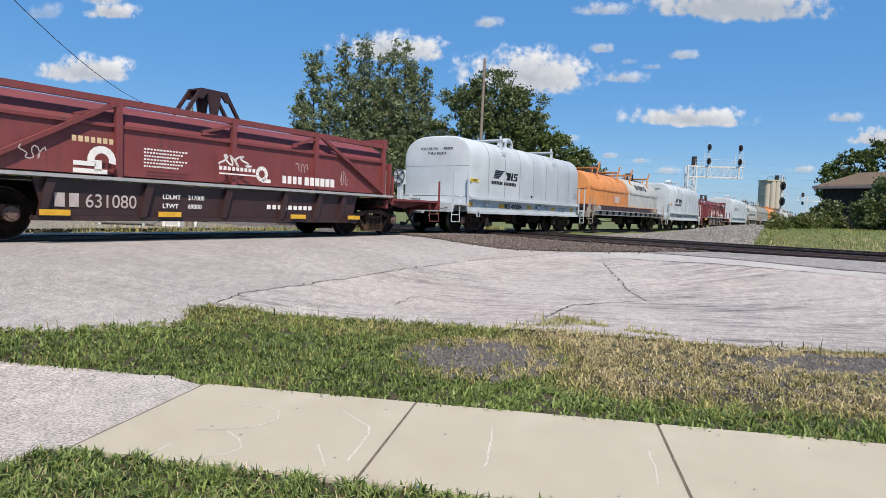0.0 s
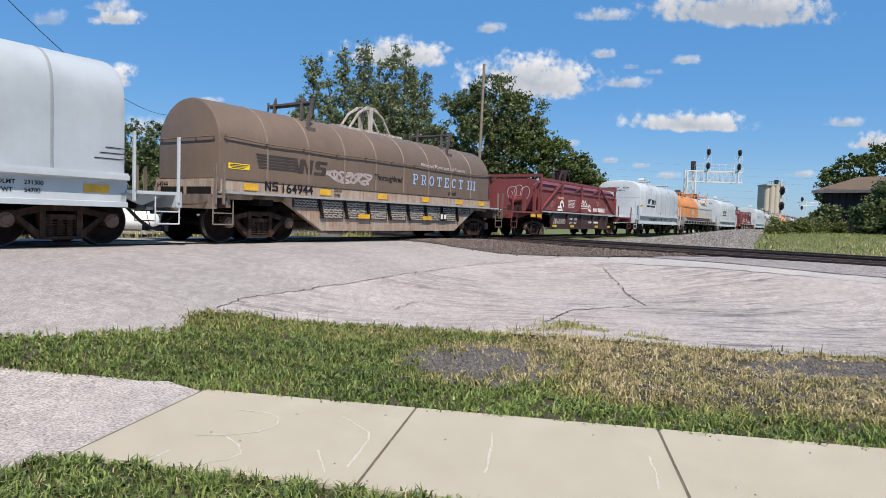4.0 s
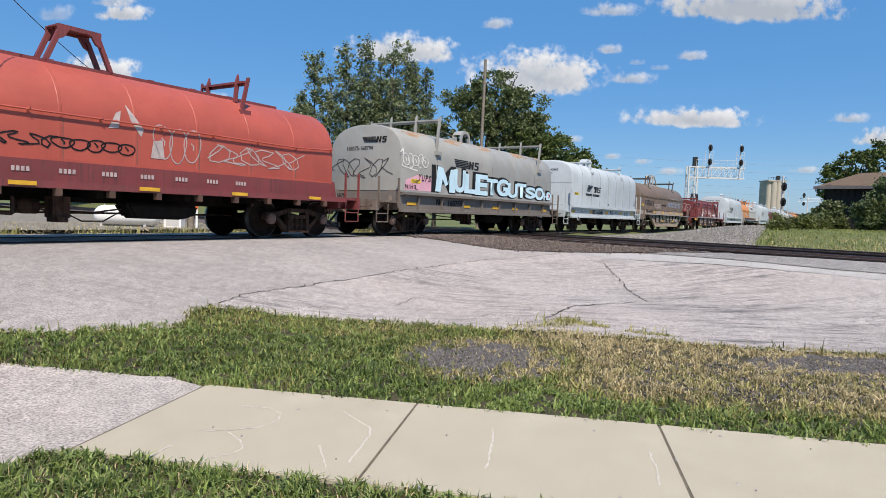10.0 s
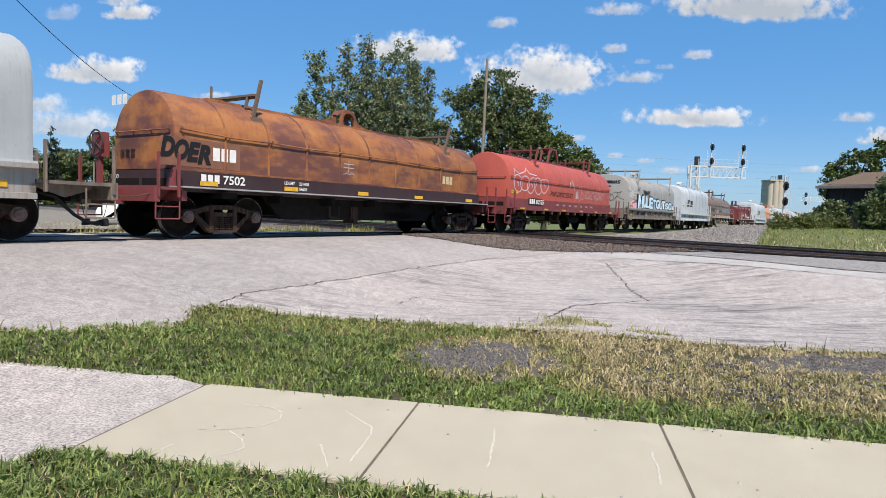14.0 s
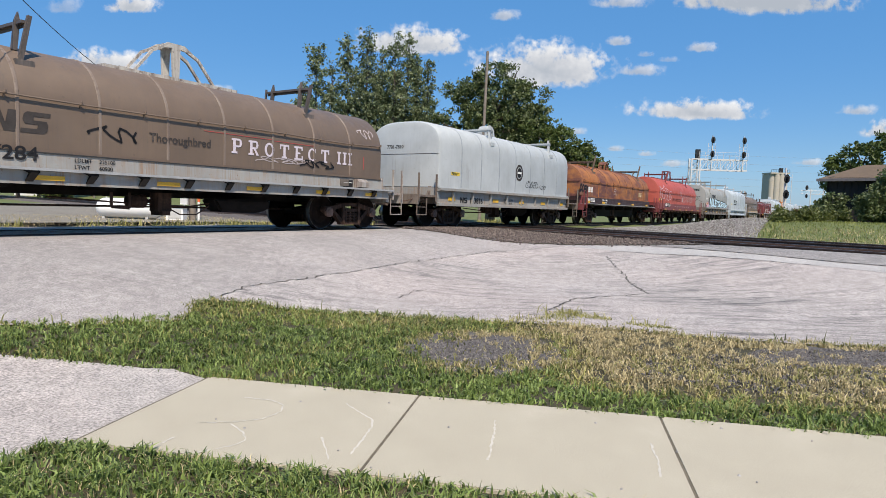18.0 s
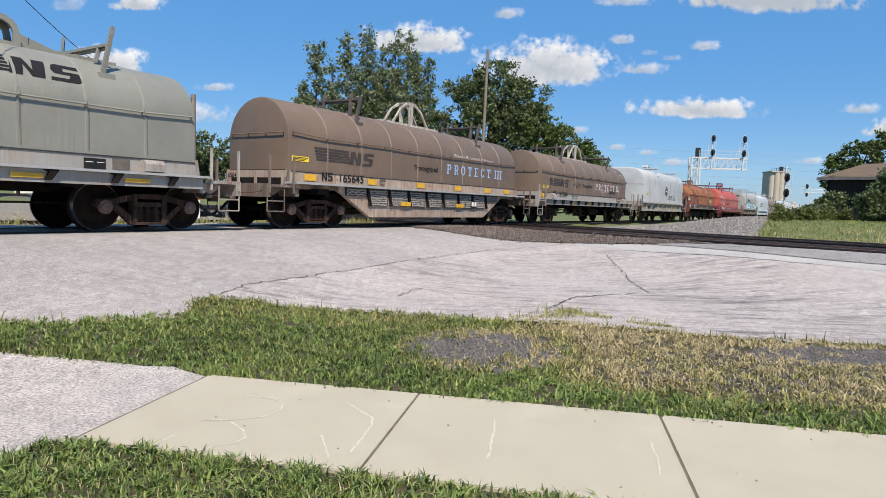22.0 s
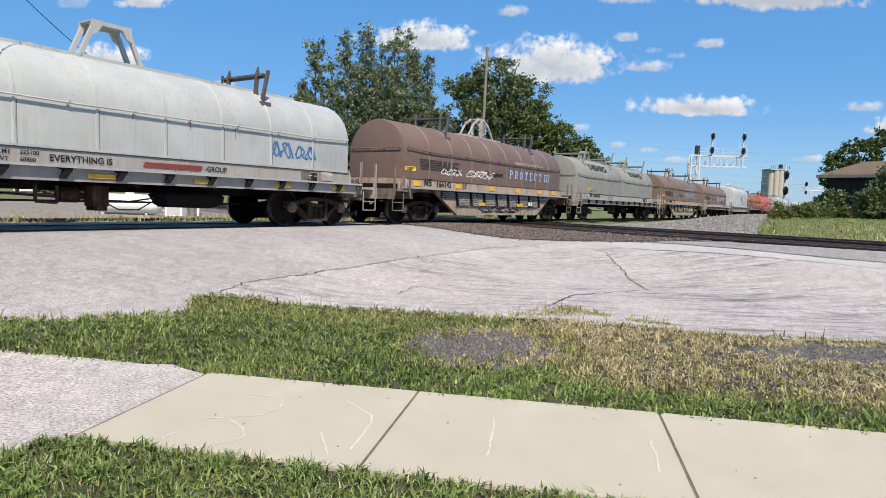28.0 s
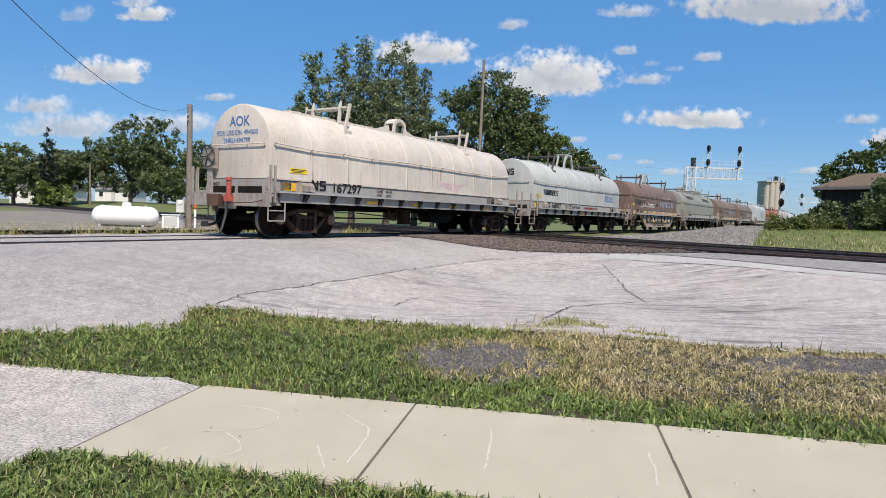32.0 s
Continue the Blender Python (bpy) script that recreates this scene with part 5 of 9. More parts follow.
        for y in (-1.0, 1.0):
            prism(bm, [(min(xo, xe), deck - 0.06), (max(xo, xe), deck - 0.06), ((xo + xe) / 2, deck - 0.28)], "y", y - 0.03, y + 0.03)
        part("end_platform", bm, ends, car)
        shared("coupler", COUPLER_ME, car, pose(s * (half - 0.0), 0, 0, 0, 0, 0 if s > 0 else 180))
        shared("air_hose", HOSE_ME, car, pose(s * (half - 0.05), 0, 0, 0, 0, 0 if s > 0 else 180))
        for y in (-1.43, 1.43):
            sy = -1 if y < 0 else 1
            bm = bmesh.new()
            xs = (xo - s * 0.02, xe + s * 0.12)
            z1 = 2.15 if tall else 1.72
            bm.free()
            for x in xs:
                bm = bmesh.new()
                box(bm, x - 0.022, x + 0.022, y - 0.05, y + 0.0, deck - 0.2, z1)
                rod(bm, (x, y + sy * 0.05, deck), (x, y + sy * 0.05, z1 - 0.06), 0.013)
                rod(bm, (x, y, z1 - 0.06), (x, y + sy * 0.05, z1 - 0.06), 0.013)
                part("handhold", bm, ends, car)
            bm = bmesh.new()
            xa, xb = xo + s * 0.02, xo - s * 0.50
            pipe(bm, [(xa, y, deck - 0.1), (xa, y, 0.42), (xb, y, 0.42), (xb, y, deck - 0.1)], 0.016, 5)
            pipe(bm, [(xa, y, 0.66), (xb, y, 0.66)], 0.014, 5)
            part("stirrup_step", bm, ends, car)
        bm = bmesh.new()
        tube(bm, [(xo + s * 0.05, -1.3, deck - 0.14), (xo + s * 0.2, -1.1, 0.84), (xo + s * 0.24, -0.3, 0.82), (xo + s * 0.3, -0.15, 0.98)], 0.014, 5)
        part("uncoupling_lever", bm, M["rusty"], car)
    k, yw = brake, 0.95 if brake < 0 else 0.1
    x = k * (half - 0.55)
    bm = bmesh.new()
    lathe(bm, [(0.27, -0.015), (0.29, 0.0), (0.27, 0.015), (0.25, 0.0)], "x", 20, (x + k * 0.03, yw, 1.98), True)
    for i in range(5):
        a = i * math.tau / 5
        rod(bm, (x + k * 0.03, yw, 1.98), (x + k * 0.03, yw + 0.26 * math.cos(a), 1.98 + 0.26 * math.sin(a)), 0.014, 5)
    part("brake_wheel", bm, M["hose"], car, "dark spoked brake wheel")
    bm = bmesh.new()
    box(bm, min(x, x - k * 0.16), max(x, x - k * 0.16), yw - 0.2, yw + 0.2, 1.68, 2.2)
    box(bm, min(x - k * 0.02, x - k * 0.1), max(x - k * 0.02, x - k * 0.1), yw - 0.07, yw + 0.07, deck, 1.68)
    part("brake_housing", bm, ends, car)


def bar(bm, p, q, w, h):
    """A flat bar of width w across the wagon and thickness h between two points."""
    p, q = Vector(p), Vector(q)
    k = (q - p).normalized()
    side = Vector((0, 1, 0)) if abs(k.y) < 0.9 else Vector((1, 0, 0))
    n = k.cross(side).normalized() * h / 2
    side = n.cross(k).normalized() * w / 2
    vs = [bm.verts.new(c + a * side + b * n) for c in (p, q) for a, b in ((-1, -1), (1, -1), (1, 1), (-1, 1))]
    for f in ((0, 1, 2, 3), (4, 5, 6, 7), (0, 1, 5, 4), (1, 2, 6, 5), (2, 3, 7, 6), (3, 0, 4, 7)):
        bm.faces.new([vs[c] for c in f])


def lifting_hoop(car, x, top, material, size=0.4, style="hoop", reach=2.2):
    """Lifting bracket on the ridge of a cover: a squat arched box, or a head on four splayed legs."""
    if style == "hoop":
        for y in (-0.17, 0.17):
            bm = bmesh.new()
            arc = np.linspace(0, math.pi, 9)
            outer = [(x - size * math.cos(a), top + 0.22 + 0.28 * math.sin(a)) for a in arc]
            inner = [(x + (size - 0.1) * math.cos(a), top + 0.2 + 0.2 * math.sin(a)) for a in arc]
            pts = [(x - size - 0.04, top - 0.05)] + outer + [(x + size + 0.04, top - 0.05), (x + size - 0.09, top - 0.05)] + inner + [(x - size + 0.09, top - 0.05)]
            prism(bm, pts, "y", y - 0.03, y + 0.03)
            part("lifting_cheek", bm, material, car)
        bm = bmesh.new()
        rows = []
        for a in arc[1:-1]:
            ux, uz = -math.cos(a), math.sin(a)
            rows.append([bm.verts.new((x + (size + o) * ux, y, top + 0.22 + (0.28 + o) * uz)) for o, y in ((0.01, -0.17), (0.01, 0.17), (-0.01, 0.17), (-0.01, -0.17))])
        for ra, rb in zip(rows, rows[1:]):
            for q in range(4):
                bm.faces.new((ra[q], ra[(q + 1) % 4], rb[(q + 1) % 4], rb[q]))
        bm.faces.new(rows[0])
        bm.faces.new(rows[-1])
        part("lifting_arch", bm, material, car)
        for k in (-1, 1):
            bm = bmesh.new()
            prism(bm, [(x + k * (size + 0.02), top + 0.0), (x + k * (size + 0.02), top + 0.26), (x + k * (size + 0.75), top + 0.05), (x + k * (size + 0.75), top)], "y", -0.03, 0.03)
            part("lifting_gusset", bm, material, car)
    else:
        w = 0.48 if style == "frame" else 0.4
        for k in (-1, 1):
            for y in (-0.2, 0.2):
                bm = bmesh.new()
                if style == "frame":
                    bar(bm, (x + k * 0.98, y, top), (x + k * 0.55, y, top + 0.52), 0.06, 0.05)
                    bar(bm, (x + k * 0.55, y, top + 0.52), (x + k * 0.2, y * 0.9, top + 0.70), 0.06, 0.06)
                else:
                    bar(bm, (x + k * 0.62, y, top), (x + k * 0.36, y, top + 0.62), 0.08, 0.08)
                part("lifting_leg", bm, material, car)
        bm = bmesh.new()
        if style == "frame":
            prism(bm, [(x - 0.42, top + 0.62), (x - 0.1, top + 0.66), (x - 0.07, top), (x + 0.07, top), (x + 0.1, top + 0.66), (x + 0.42, top + 0.62), (x + 0.2, top + 0.76), (x - 0.2, top + 0.76)], "y", -0.22, -0.16)
            prism(bm, [(x - 0.42, top + 0.62), (x - 0.1, top + 0.66), (x - 0.07, top), (x + 0.07, top), (x + 0.1, top + 0.66), (x + 0.42, top + 0.62), (x + 0.2, top + 0.76), (x - 0.2, top + 0.76)], "y", 0.16, 0.22)
            box(bm, x - 0.2, x + 0.2, -0.16, 0.16, top + 0.72, top + 0.755)
        else:
            for y in (-0.22, 0.22):
                prism(bm, [(x - w, top + 0.45), (x - w + 0.1, top + 0.5), (x - 0.2, top + 0.66), (x + 0.2, top + 0.66), (x + w - 0.1, top + 0.5), (x + w, top + 0.45), (x + w, top + 0.74), (x - w, top + 0.74)], "y", y - 0.03, y + 0.03)
            box(bm, x - w, x + w, -0.19, 0.19, top + 0.71, top + 0.74)
        part("lifting_head", bm, material, car)
    bm = bmesh.new()
    box(bm, x - reach, x + reach, -0.24, 0.24, top - 0.07, top + 0.035)
    for k in range(int(reach * 2)):
        box(bm, x - reach + 0.3 + k, x - reach + 0.42 + k, -0.26, 0.26, top - 0.07, top + 0.045)
    part("ridge_beam", bm, material, car)


def guide_arm(car, x, kind, material, style="pair"):
    """Stacking guide on the shoulders of a cover: a leaning post on each side, a bar across the roof, and stays."""
    top = max(z for _, z in PROF[kind])
    flat = kind in ("smooth", "semi")
    zb = top - (0.22 if flat else 0.34)
    yb = -side_y(kind, zb)
    lone = style == "lone"
    plated = kind == "semi"
    if plated:
        zb = top - 0.7
        yb = -side_y(kind, zb) + 0.04
    zc = top + (0.22 if lone else 0.34)
    zt = top + (0.56 if lone else 0.44)
    if kind == "smooth":
        zb, zc, zt = top - 0.42, top + 0.09, top + 0.24
        yb = -side_y(kind, zb)
    for side in (-1, 1):
        yt = yb - 0.14 if kind == "smooth" else yb + (0.10 if lone else 0.0 if plated else 0.04)
        bm = bmesh.new()
        # an angle bar: one broad flange along the wagon and one across it
        bar(bm, (x - 0.02, side * (yb - 0.04), zb - 0.03), (x + 0.1, side * yt, zt), 0.025, 0.062)
        bar(bm, (x - 0.055, side * (yb - 0.075), zb - 0.03), (x + 0.075, side * (yt - 0.03), zt), 0.058, 0.02)
        part("guide_post", bm, material, car)
        bm = bmesh.new()
        box(bm, x - 0.15, x + 0.15, side * (yb - 0.03) - 0.1, side * (yb - 0.03) + 0.07, zb - 0.1, zb + 0.02)
        part("guide_foot", bm, material, car)
        bm = bmesh.new()
        if kind == "smooth":
            bar(bm, (x + 0.1, side * yt, zt), (x + 0.34, side * (yb - 0.16), zb + 0.12), 0.025, 0.05)
        elif lone:
            bar(bm, (x - 0.02, side * 0.5, top - 0.08), (x + 0.05, side * 0.52, zc), 0.05, 0.07)
        else:
            prism(bm, [(x - 0.06, top - 0.12), (x + 0.03, top - 0.12), (x + 0.08, top + 0.38), (x + 0.05, top + 0.54), (x - 0.01, top + 0.38)], "y", side * 0.52 - 0.03, side * 0.52 + 0.03)
        part("guide_stay", bm, material, car)
    bm = bmesh.new()
    box(bm, x, x + 0.09, -yb + 0.05, yb - 0.05, zc - 0.025, zc + 0.025)
    box(bm, x + 0.07, x + 0.09, -yb + 0.05, yb - 0.05, zc - 0.08, zc - 0.025)
    part("guide_bar", bm, material, car)


def side_rods(car, kind, x0, x1, z, material, hooks=11):
    r = random.Random(int(x1 * 10) + hooks)
    white = material in (P_CREAM, P_PALE)
    for s in (-1, 1):
        bm = bmesh.new()
        yy = s * (-side_y(kind, z) + 0.055)
        xs = np.linspace(x0 + 0.12, x1 - 0.12, hooks)
        dz = [z + (0.03 if i in (0, hooks - 1) else r.uniform(-0.03, 0.0)) for i in range(hooks)]
        for i in range(hooks - 1):
            rod(bm, (xs[i], yy, dz[i]), (xs[i + 1], yy, dz[i + 1]), 0.018, 5)
        for i in range(hooks):
            rod(bm, (xs[i], yy, dz[i] + 0.03), (xs[i], s * (-side_y(kind, z - 0.07)), dz[i] - 0.07), 0.016, 5)
            rod(bm, (xs[i], yy + s * 0.02, dz[i]), (xs[i], yy + s * 0.02, dz[i] + 0.05), 0.022, 5)
        part("side_rod", bm, material, car)
        if white and s < 0:
            for i in range(1, hooks - 1):
                if r.random() < 0.75:
                    w, h = r.uniform(0.01, 0.03), r.uniform(0.12, 0.4)
                    xx = xs[i] + r.uniform(-0.05, 0.05)
                    decal(car, "rust_run", [[(xx - w, z - 0.06), (xx + w, z - 0.05), (xx + w * 0.4, z - 0.06 - h), (xx - w * 0.2, z - 0.06 - h * 0.9)]], M["rust_stain"], kind, lift=0.004)
    for xe, k in ((x0, -1), (x1, 1)):
        bm = bmesh.new()
        rod(bm, (xe + k * 0.05, -0.98, z + 0.02), (xe + k * 0.05, 0.98, z + 0.02), 0.014, 5)
        for y in (-0.95, -0.32, 0.32, 0.95):
            rod(bm, (xe + k * 0.05, y, z + 0.04), (xe, y, z - 0.05), 0.016, 5)
        part("end_rod", bm, material, car)


def reflectors(car, xs, z0, z1, y, w=0.45):
    for x in xs:
        decal(car, "reflector", [rect(x, x + w, z0, z1)], M["yellow"], None, y, "yellow reflector plate", 0.012)


def coil_car(b0, b1, c0, c1, kind, body, paint, sill, label, number=None, num_at=None, ink="ink", rods=None, lift="hoop", arms=(), ribs=9, tc=None, end_mat=None, rib_out=0.012, split=None, paint2=None, group="train of coil cars"):
    """One covered coil wagon, placed by its couplings and the ends of its cover along the train."""
    mid, half = (b0 + b1) / 2, (b1 - b0) / 2
    x0, x1 = c0 - mid, c1 - mid
    car = thing("coil_car", car_pose(mid), label, "freight wagon", group)
    CARS.append((car, mid))
    end_mat = end_mat or (sill if body == "smooth" else P_ENDW if body == "walk" else P_END)
    tc = tc or (x1 - x0) / 2 - 1.1
    chassis(car, half, tc, sill, end_mat, x0 - 0.02, x1 + 0.02, tall=(body in ("smooth",)), brake=1 if body == "belly" else -1)
    top = max(z for _, z in PROF[kind])
    spans = [(x0, x1)] if split is None else [(x0, split - 0.06), (split + 0.06, x1)]
    for k, (xa, xb) in enumerate(spans):
        bm = bmesh.new()
        cover_mesh(bm, kind, xa, xb, 0.14 if kind == "smooth" else 0.06)
        cov = part("cover", bm, paint if k == 0 or paint2 is None else paint2, car, flat=False)
        n = ribs if split is None else ribs // 2 + 1
        for i in range(1, n):
            bm = bmesh.new()
            band_mesh(bm, kind, xa + (xb - xa) * i / n, 0.03, rib_out)
            part("rib", bm, P_RIB if paint in (P_BROWN, P_BROWN2) else M["lap"] if paint in (P_BLUE, P_WHITE) else paint if k == 0 or paint2 is None else paint2, cov)
        bm = bmesh.new()
        z0 = PROF[kind][0][1]
        for s in (-1, 1):
            box(bm, xa - 0.01, xb + 0.01, s * -PROF[kind][0][0] - 0.03, s * -PROF[kind][0][0] + 0.03, z0 - 0.05, z0 + 0.015)
        part("cover_rim", bm, paint, cov)
        if paint in (P_CREAM, P_PALE, P_GREY, P_DGREY, P_RED):
            zt = (rods or 2.5) - 0.02
            for i in range(1, n):
                xx = xa + (xb - xa) * i / n + 0.045
                decal(cov, "panel_seam", [rect(xx - 0.006, xx + 0.006, PROF[kind][0][1] + 0.02, zt)], M["seam"], kind, lift=0.004)
        if lift:
            lifting_hoop(car, (xa + xb) / 2 + 0.1, top, M["lift_" + lift] if "lift_" + lift in M else paint, 0.34, "hoop" if lift in ("hoop", "black", "rust") else "frame" if lift == "frame" else "box", (xb - xa) / 2 - 1.3 if lift != "frame" else 1.6)
        if rods is not None:
            side_rods(car, kind, xa, xb, rods + 0.05, paint if k == 0 or paint2 is None else paint2, 11 if split is None else 7)
    for x in arms:
        guide_arm(car, x, kind, P_BROWN if paint is P_RUST else M["guide"] if paint in (P_BROWN, P_BROWN2, P_PALE) else P_MAROON if paint is P_RED else paint, "lone" if paint in (P_RUST, P_GREY, P_ORANGE) else "pair")
    # body below the cover
    z0 = PROF[kind][0][1]
    bm = bmesh.new()
    tw = 1.30 if body in ("smooth", "plain") else 1.04
    if body in ("walk", "belly"):
        # dark strips put in for the line of shade below the cover's rim
        for s in (-1, 1):
            b2 = bmesh.new()
            box(b2, x0 + 0.05, x1 - 0.05, min(s * 1.12, s * 1.172), max(s * 1.12, s * 1.172), z0 - 0.05, z0 - 0.028)
            part("gasket", b2, M["hose"], car, "dark strip for the shade under the cover")
    box(bm, x0, x1, -tw, tw, 0.98, z0 - 0.03)
    part("trough", bm, sill, car)
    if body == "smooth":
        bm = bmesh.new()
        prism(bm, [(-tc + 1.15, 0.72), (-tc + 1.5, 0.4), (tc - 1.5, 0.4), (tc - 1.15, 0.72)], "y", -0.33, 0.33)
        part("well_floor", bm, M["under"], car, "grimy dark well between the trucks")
    for s in (-1, 1):
        if body in ("smooth", "plain"):
            lo = 0.72
            bm = bmesh.new()
            prism(bm, [(s * 1.36, lo), (s * 1.49, lo), (s * 1.49, lo + 0.09), (s * 1.40, lo + 0.10), (s * 1.40, z0 - 0.14), (s * 1.55, z0 - 0.11), (s * 1.55, z0 - 0.03), (s * 1.36, z0 - 0.03)], "x", x0, x1)
            part("side_sill", bm, sill, car)
            if body == "plain":
                for x in np.linspace(x0 + 0.9, x1 - 0.9, 8):
                    bm = bmesh.new()
                    prism(bm, [(s * 1.40, lo + 0.1), (s * 1.47, lo + 0.1), (s * 1.495, z0 - 0.13), (s * 1.40, z0 - 0.13)], "x", x - 0.025, x + 0.025)
                    part("sill_post", bm, sill, car)
        elif body == "walk":
            bm = bmesh.new()
            prism(bm, [(s * 1.04, 1.10), (s * 1.16, 1.10), (s * 1.155, z0 - 0.05), (s * 1.04, z0 - 0.05)], "x", x0, x1)
            part("side_plate", bm, sill, car)
            bm = bmesh.new()
            prism(bm, [(s * 1.12, 1.085), (s * 1.54, 1.085), (s * 1.54, 1.13), (s * 1.12, 1.13)], "x", x0 - 0.1, x1 + 0.1)
            part("walkway_edge", bm, M["galv"] if s else sill, car, "dull metal walkway edge")
            bm = bmesh.new()
            prism(bm, [(s * 1.30, 0.86), (s * 1.44, 0.86), (s * 1.44, 1.08), (s * 1.30, 1.08)], "x", x0 + 0.05, x1 - 0.05)
            part("side_sill", bm, P_WSILL, car)
            for xk in (x0 + 1.05, x1 - 1.05):
                bm = bmesh.new()
                prism(bm, [(s * 1.155, 1.13), (s * 1.36, 1.16), (s * 1.36, 1.30), (s * 1.28, z0 - 0.06), (s * 1.155, z0 - 0.06)], "x", xk - 0.2, xk + 0.2)
                part("jack_pad", bm, end_mat, car, "worn projecting lifting pad")
                bm = bmesh.new()
                box(bm, xk - 0.75, xk - 0.42, s * 1.165 - 0.012, s * 1.165 + 0.012, 1.17, 1.36)
                part("pocket_plate", bm, M["seam"], car, "dark plate in the sill")
            for x in np.linspace(x0 + 0.8, x1 - 0.8, 12):
                bm = bmesh.new()
                prism(bm, [(x - 0.10, 1.085), (x + 0.14, 1.085), (x + 0.14, 1.05), (x + 0.03, 0.90), (x - 0.06, 0.90), (x - 0.0, 1.04)], "y", s * 1.44, s * 1.52)
                part("walkway_bracket", bm, M["under"], car)
        elif body == "belly":
            bm = bmesh.new()
            prism(bm, [(s * 1.04, 1.14), (s * 1.17, 1.14), (s * 1.165, z0 - 0.03), (s * 1.04, z0 - 0.03)], "x", x0, x1)
            part("side_sill", bm, P_SILL, car)
            bm = bmesh.new()
            prism(bm, [(s * 1.10, 1.09), (s * 1.53, 1.09), (s * 1.53, 1.14), (s * 1.10, 1.14)], "x", x0 - 0.1, x1 + 0.1)
            part("walkway_edge", bm, M["galv"], car)
            xa, xb = -tc + 1.05, tc - 1.05
            bm = bmesh.new()
            prism(bm, [(xa - 0.55, 1.09), (xa - 0.55, 0.98), (xa + 0.75, 0.28), (xb - 0.75, 0.28), (xb + 0.55, 0.98), (xb + 0.55, 1.09)], "y", s * 1.24, s * 1.36)
            belly = part("belly_plate", bm, P_SILL, car)
            for i in range(9):
                xs0 = xa - 0.3 + (xb - xa + 0.6) * i / 9
                xs1 = xs0 + (xb - xa + 0.6) / 9 - 0.09
                zl = 0.60 if 1 <= i <= 7 else 0.86
                bm = bmesh.new()
                box(bm, xs0, xs1, s * 1.385 - 0.02, s * 1.385 + 0.02, zl, 1.08)
                g = part("walk_grating", bm, M["grating"], car, "perforated grating")
                bm = bmesh.new()
                nz = int((1.05 - zl) / 0.062)
                nx = 16
                for k in range(nz):
                    za = zl + 0.02 + k * 0.062
                    for q in range(nx):
                        xx = xs0 + 0.04 + (xs1 - xs0 - 0.1) * (q + 0.5 * (k % 2)) / (nx - 0.5)
                        lo, hi = (za + 0.04, za)
                        vs = [bm.verts.new((xx + dx, s * 1.409, zz)) for dx, zz in ((-0.026, lo - 0.011), (0.026, hi - 0.011), (0.026, hi + 0.011), (-0.026, lo + 0.011))]
                        bm.faces.new(vs)
                part("grating_mesh", bm, M["mesh_lines"], g)
            for i in range(8):
                xs0 = xa - 0.3 + (xb - xa + 0.6) * (i + 1) / 9 - 0.045
                bm = bmesh.new()
                prism(bm, [(xs0 - 0.06, 1.09), (xs0 + 0.02, 1.09), (xs0 + 0.16, 0.60), (xs0 + 0.08, 0.60)], "y", s * 1.37, s * 1.43)
                part("walkway_bracket", bm, M["under"], car)
        elif body == "deep":
            bm = bmesh.new()
            prism(bm, [(s * 1.04, 1.08), (s * 1.19, 1.08), (s * 1.19, z0 - 0.03), (s * 1.04, z0 - 0.03)], "x", x0, x1)
            part("side_sill", bm, sill, car)
            bm = bmesh.new()
            prism(bm, [(s * 1.10, 1.05), (s * 1.53, 1.05), (s * 1.53, 1.08), (s * 1.10, 1.08)], "x", x0 - 0.1, x1 + 0.1)
            part("walkway_edge", bm, M["galv"], car)
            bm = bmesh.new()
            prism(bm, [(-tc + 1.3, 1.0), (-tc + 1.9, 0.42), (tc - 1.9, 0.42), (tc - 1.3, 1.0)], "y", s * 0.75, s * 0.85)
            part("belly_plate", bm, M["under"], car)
        elif body == "red":
            bm = bmesh.new()
            prism(bm, [(s * 1.04, 0.98), (s * 1.17, 0.98), (s * 1.17, z0 - 0.03), (s * 1.04, z0 - 0.03)], "x", x0, x1)
            part("side_plate", bm, P_MAROON, car)
            bm = bmesh.new()
            prism(bm, [(s * 1.10, 0.93), (s * 1.54, 0.93), (s * 1.54, 1.05), (s * 1.10, 1.05)], "x", x0 - 0.1, x1 + 0.1)
            part("side_sill", bm, sill, car)
            for x in np.linspace(x0 + 0.7, x1 - 0.7, 13):
                bm = bmesh.new()
                box(bm, x - 0.05, x + 0.05, s * 1.48 - 0.07, s * 1.48 + 0.07, 0.8, 0.93)
                part("sill_bracket", bm, M["rusty"], car)
    # corner gussets and tie-down brackets at the ends of the body
    for xe, k in ((x0, 1), (x1, -1)):
        for s in (-1, 1):
            bm = bmesh.new()
            prism(bm, [(xe, 1.05), (xe - k * 0.1, 1.05), (xe - k * 0.02, z0 + 0.02), (xe + k * 0.05, z0 + 0.02)], "y", s * 1.1 - 0.06, s * 1.1 + 0.06)
            part("end_gusset", bm, end_mat, car)
        bm = bmesh.new()
        box(bm, min(xe, xe - k * 0.06), max(xe, xe - k * 0.06), -tw - 0.06, tw + 0.06, 1.04, z0 - 0.02)
        part("end_plate", bm, sill, car)
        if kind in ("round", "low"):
            # dark plates on the wall, coloured as the shade inside two end openings
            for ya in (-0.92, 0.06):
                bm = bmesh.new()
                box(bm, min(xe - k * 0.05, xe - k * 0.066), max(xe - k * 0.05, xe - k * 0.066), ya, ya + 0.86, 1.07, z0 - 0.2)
                part("end_opening", bm, M["under"], car, "dark plate painted for the shade of an end recess")
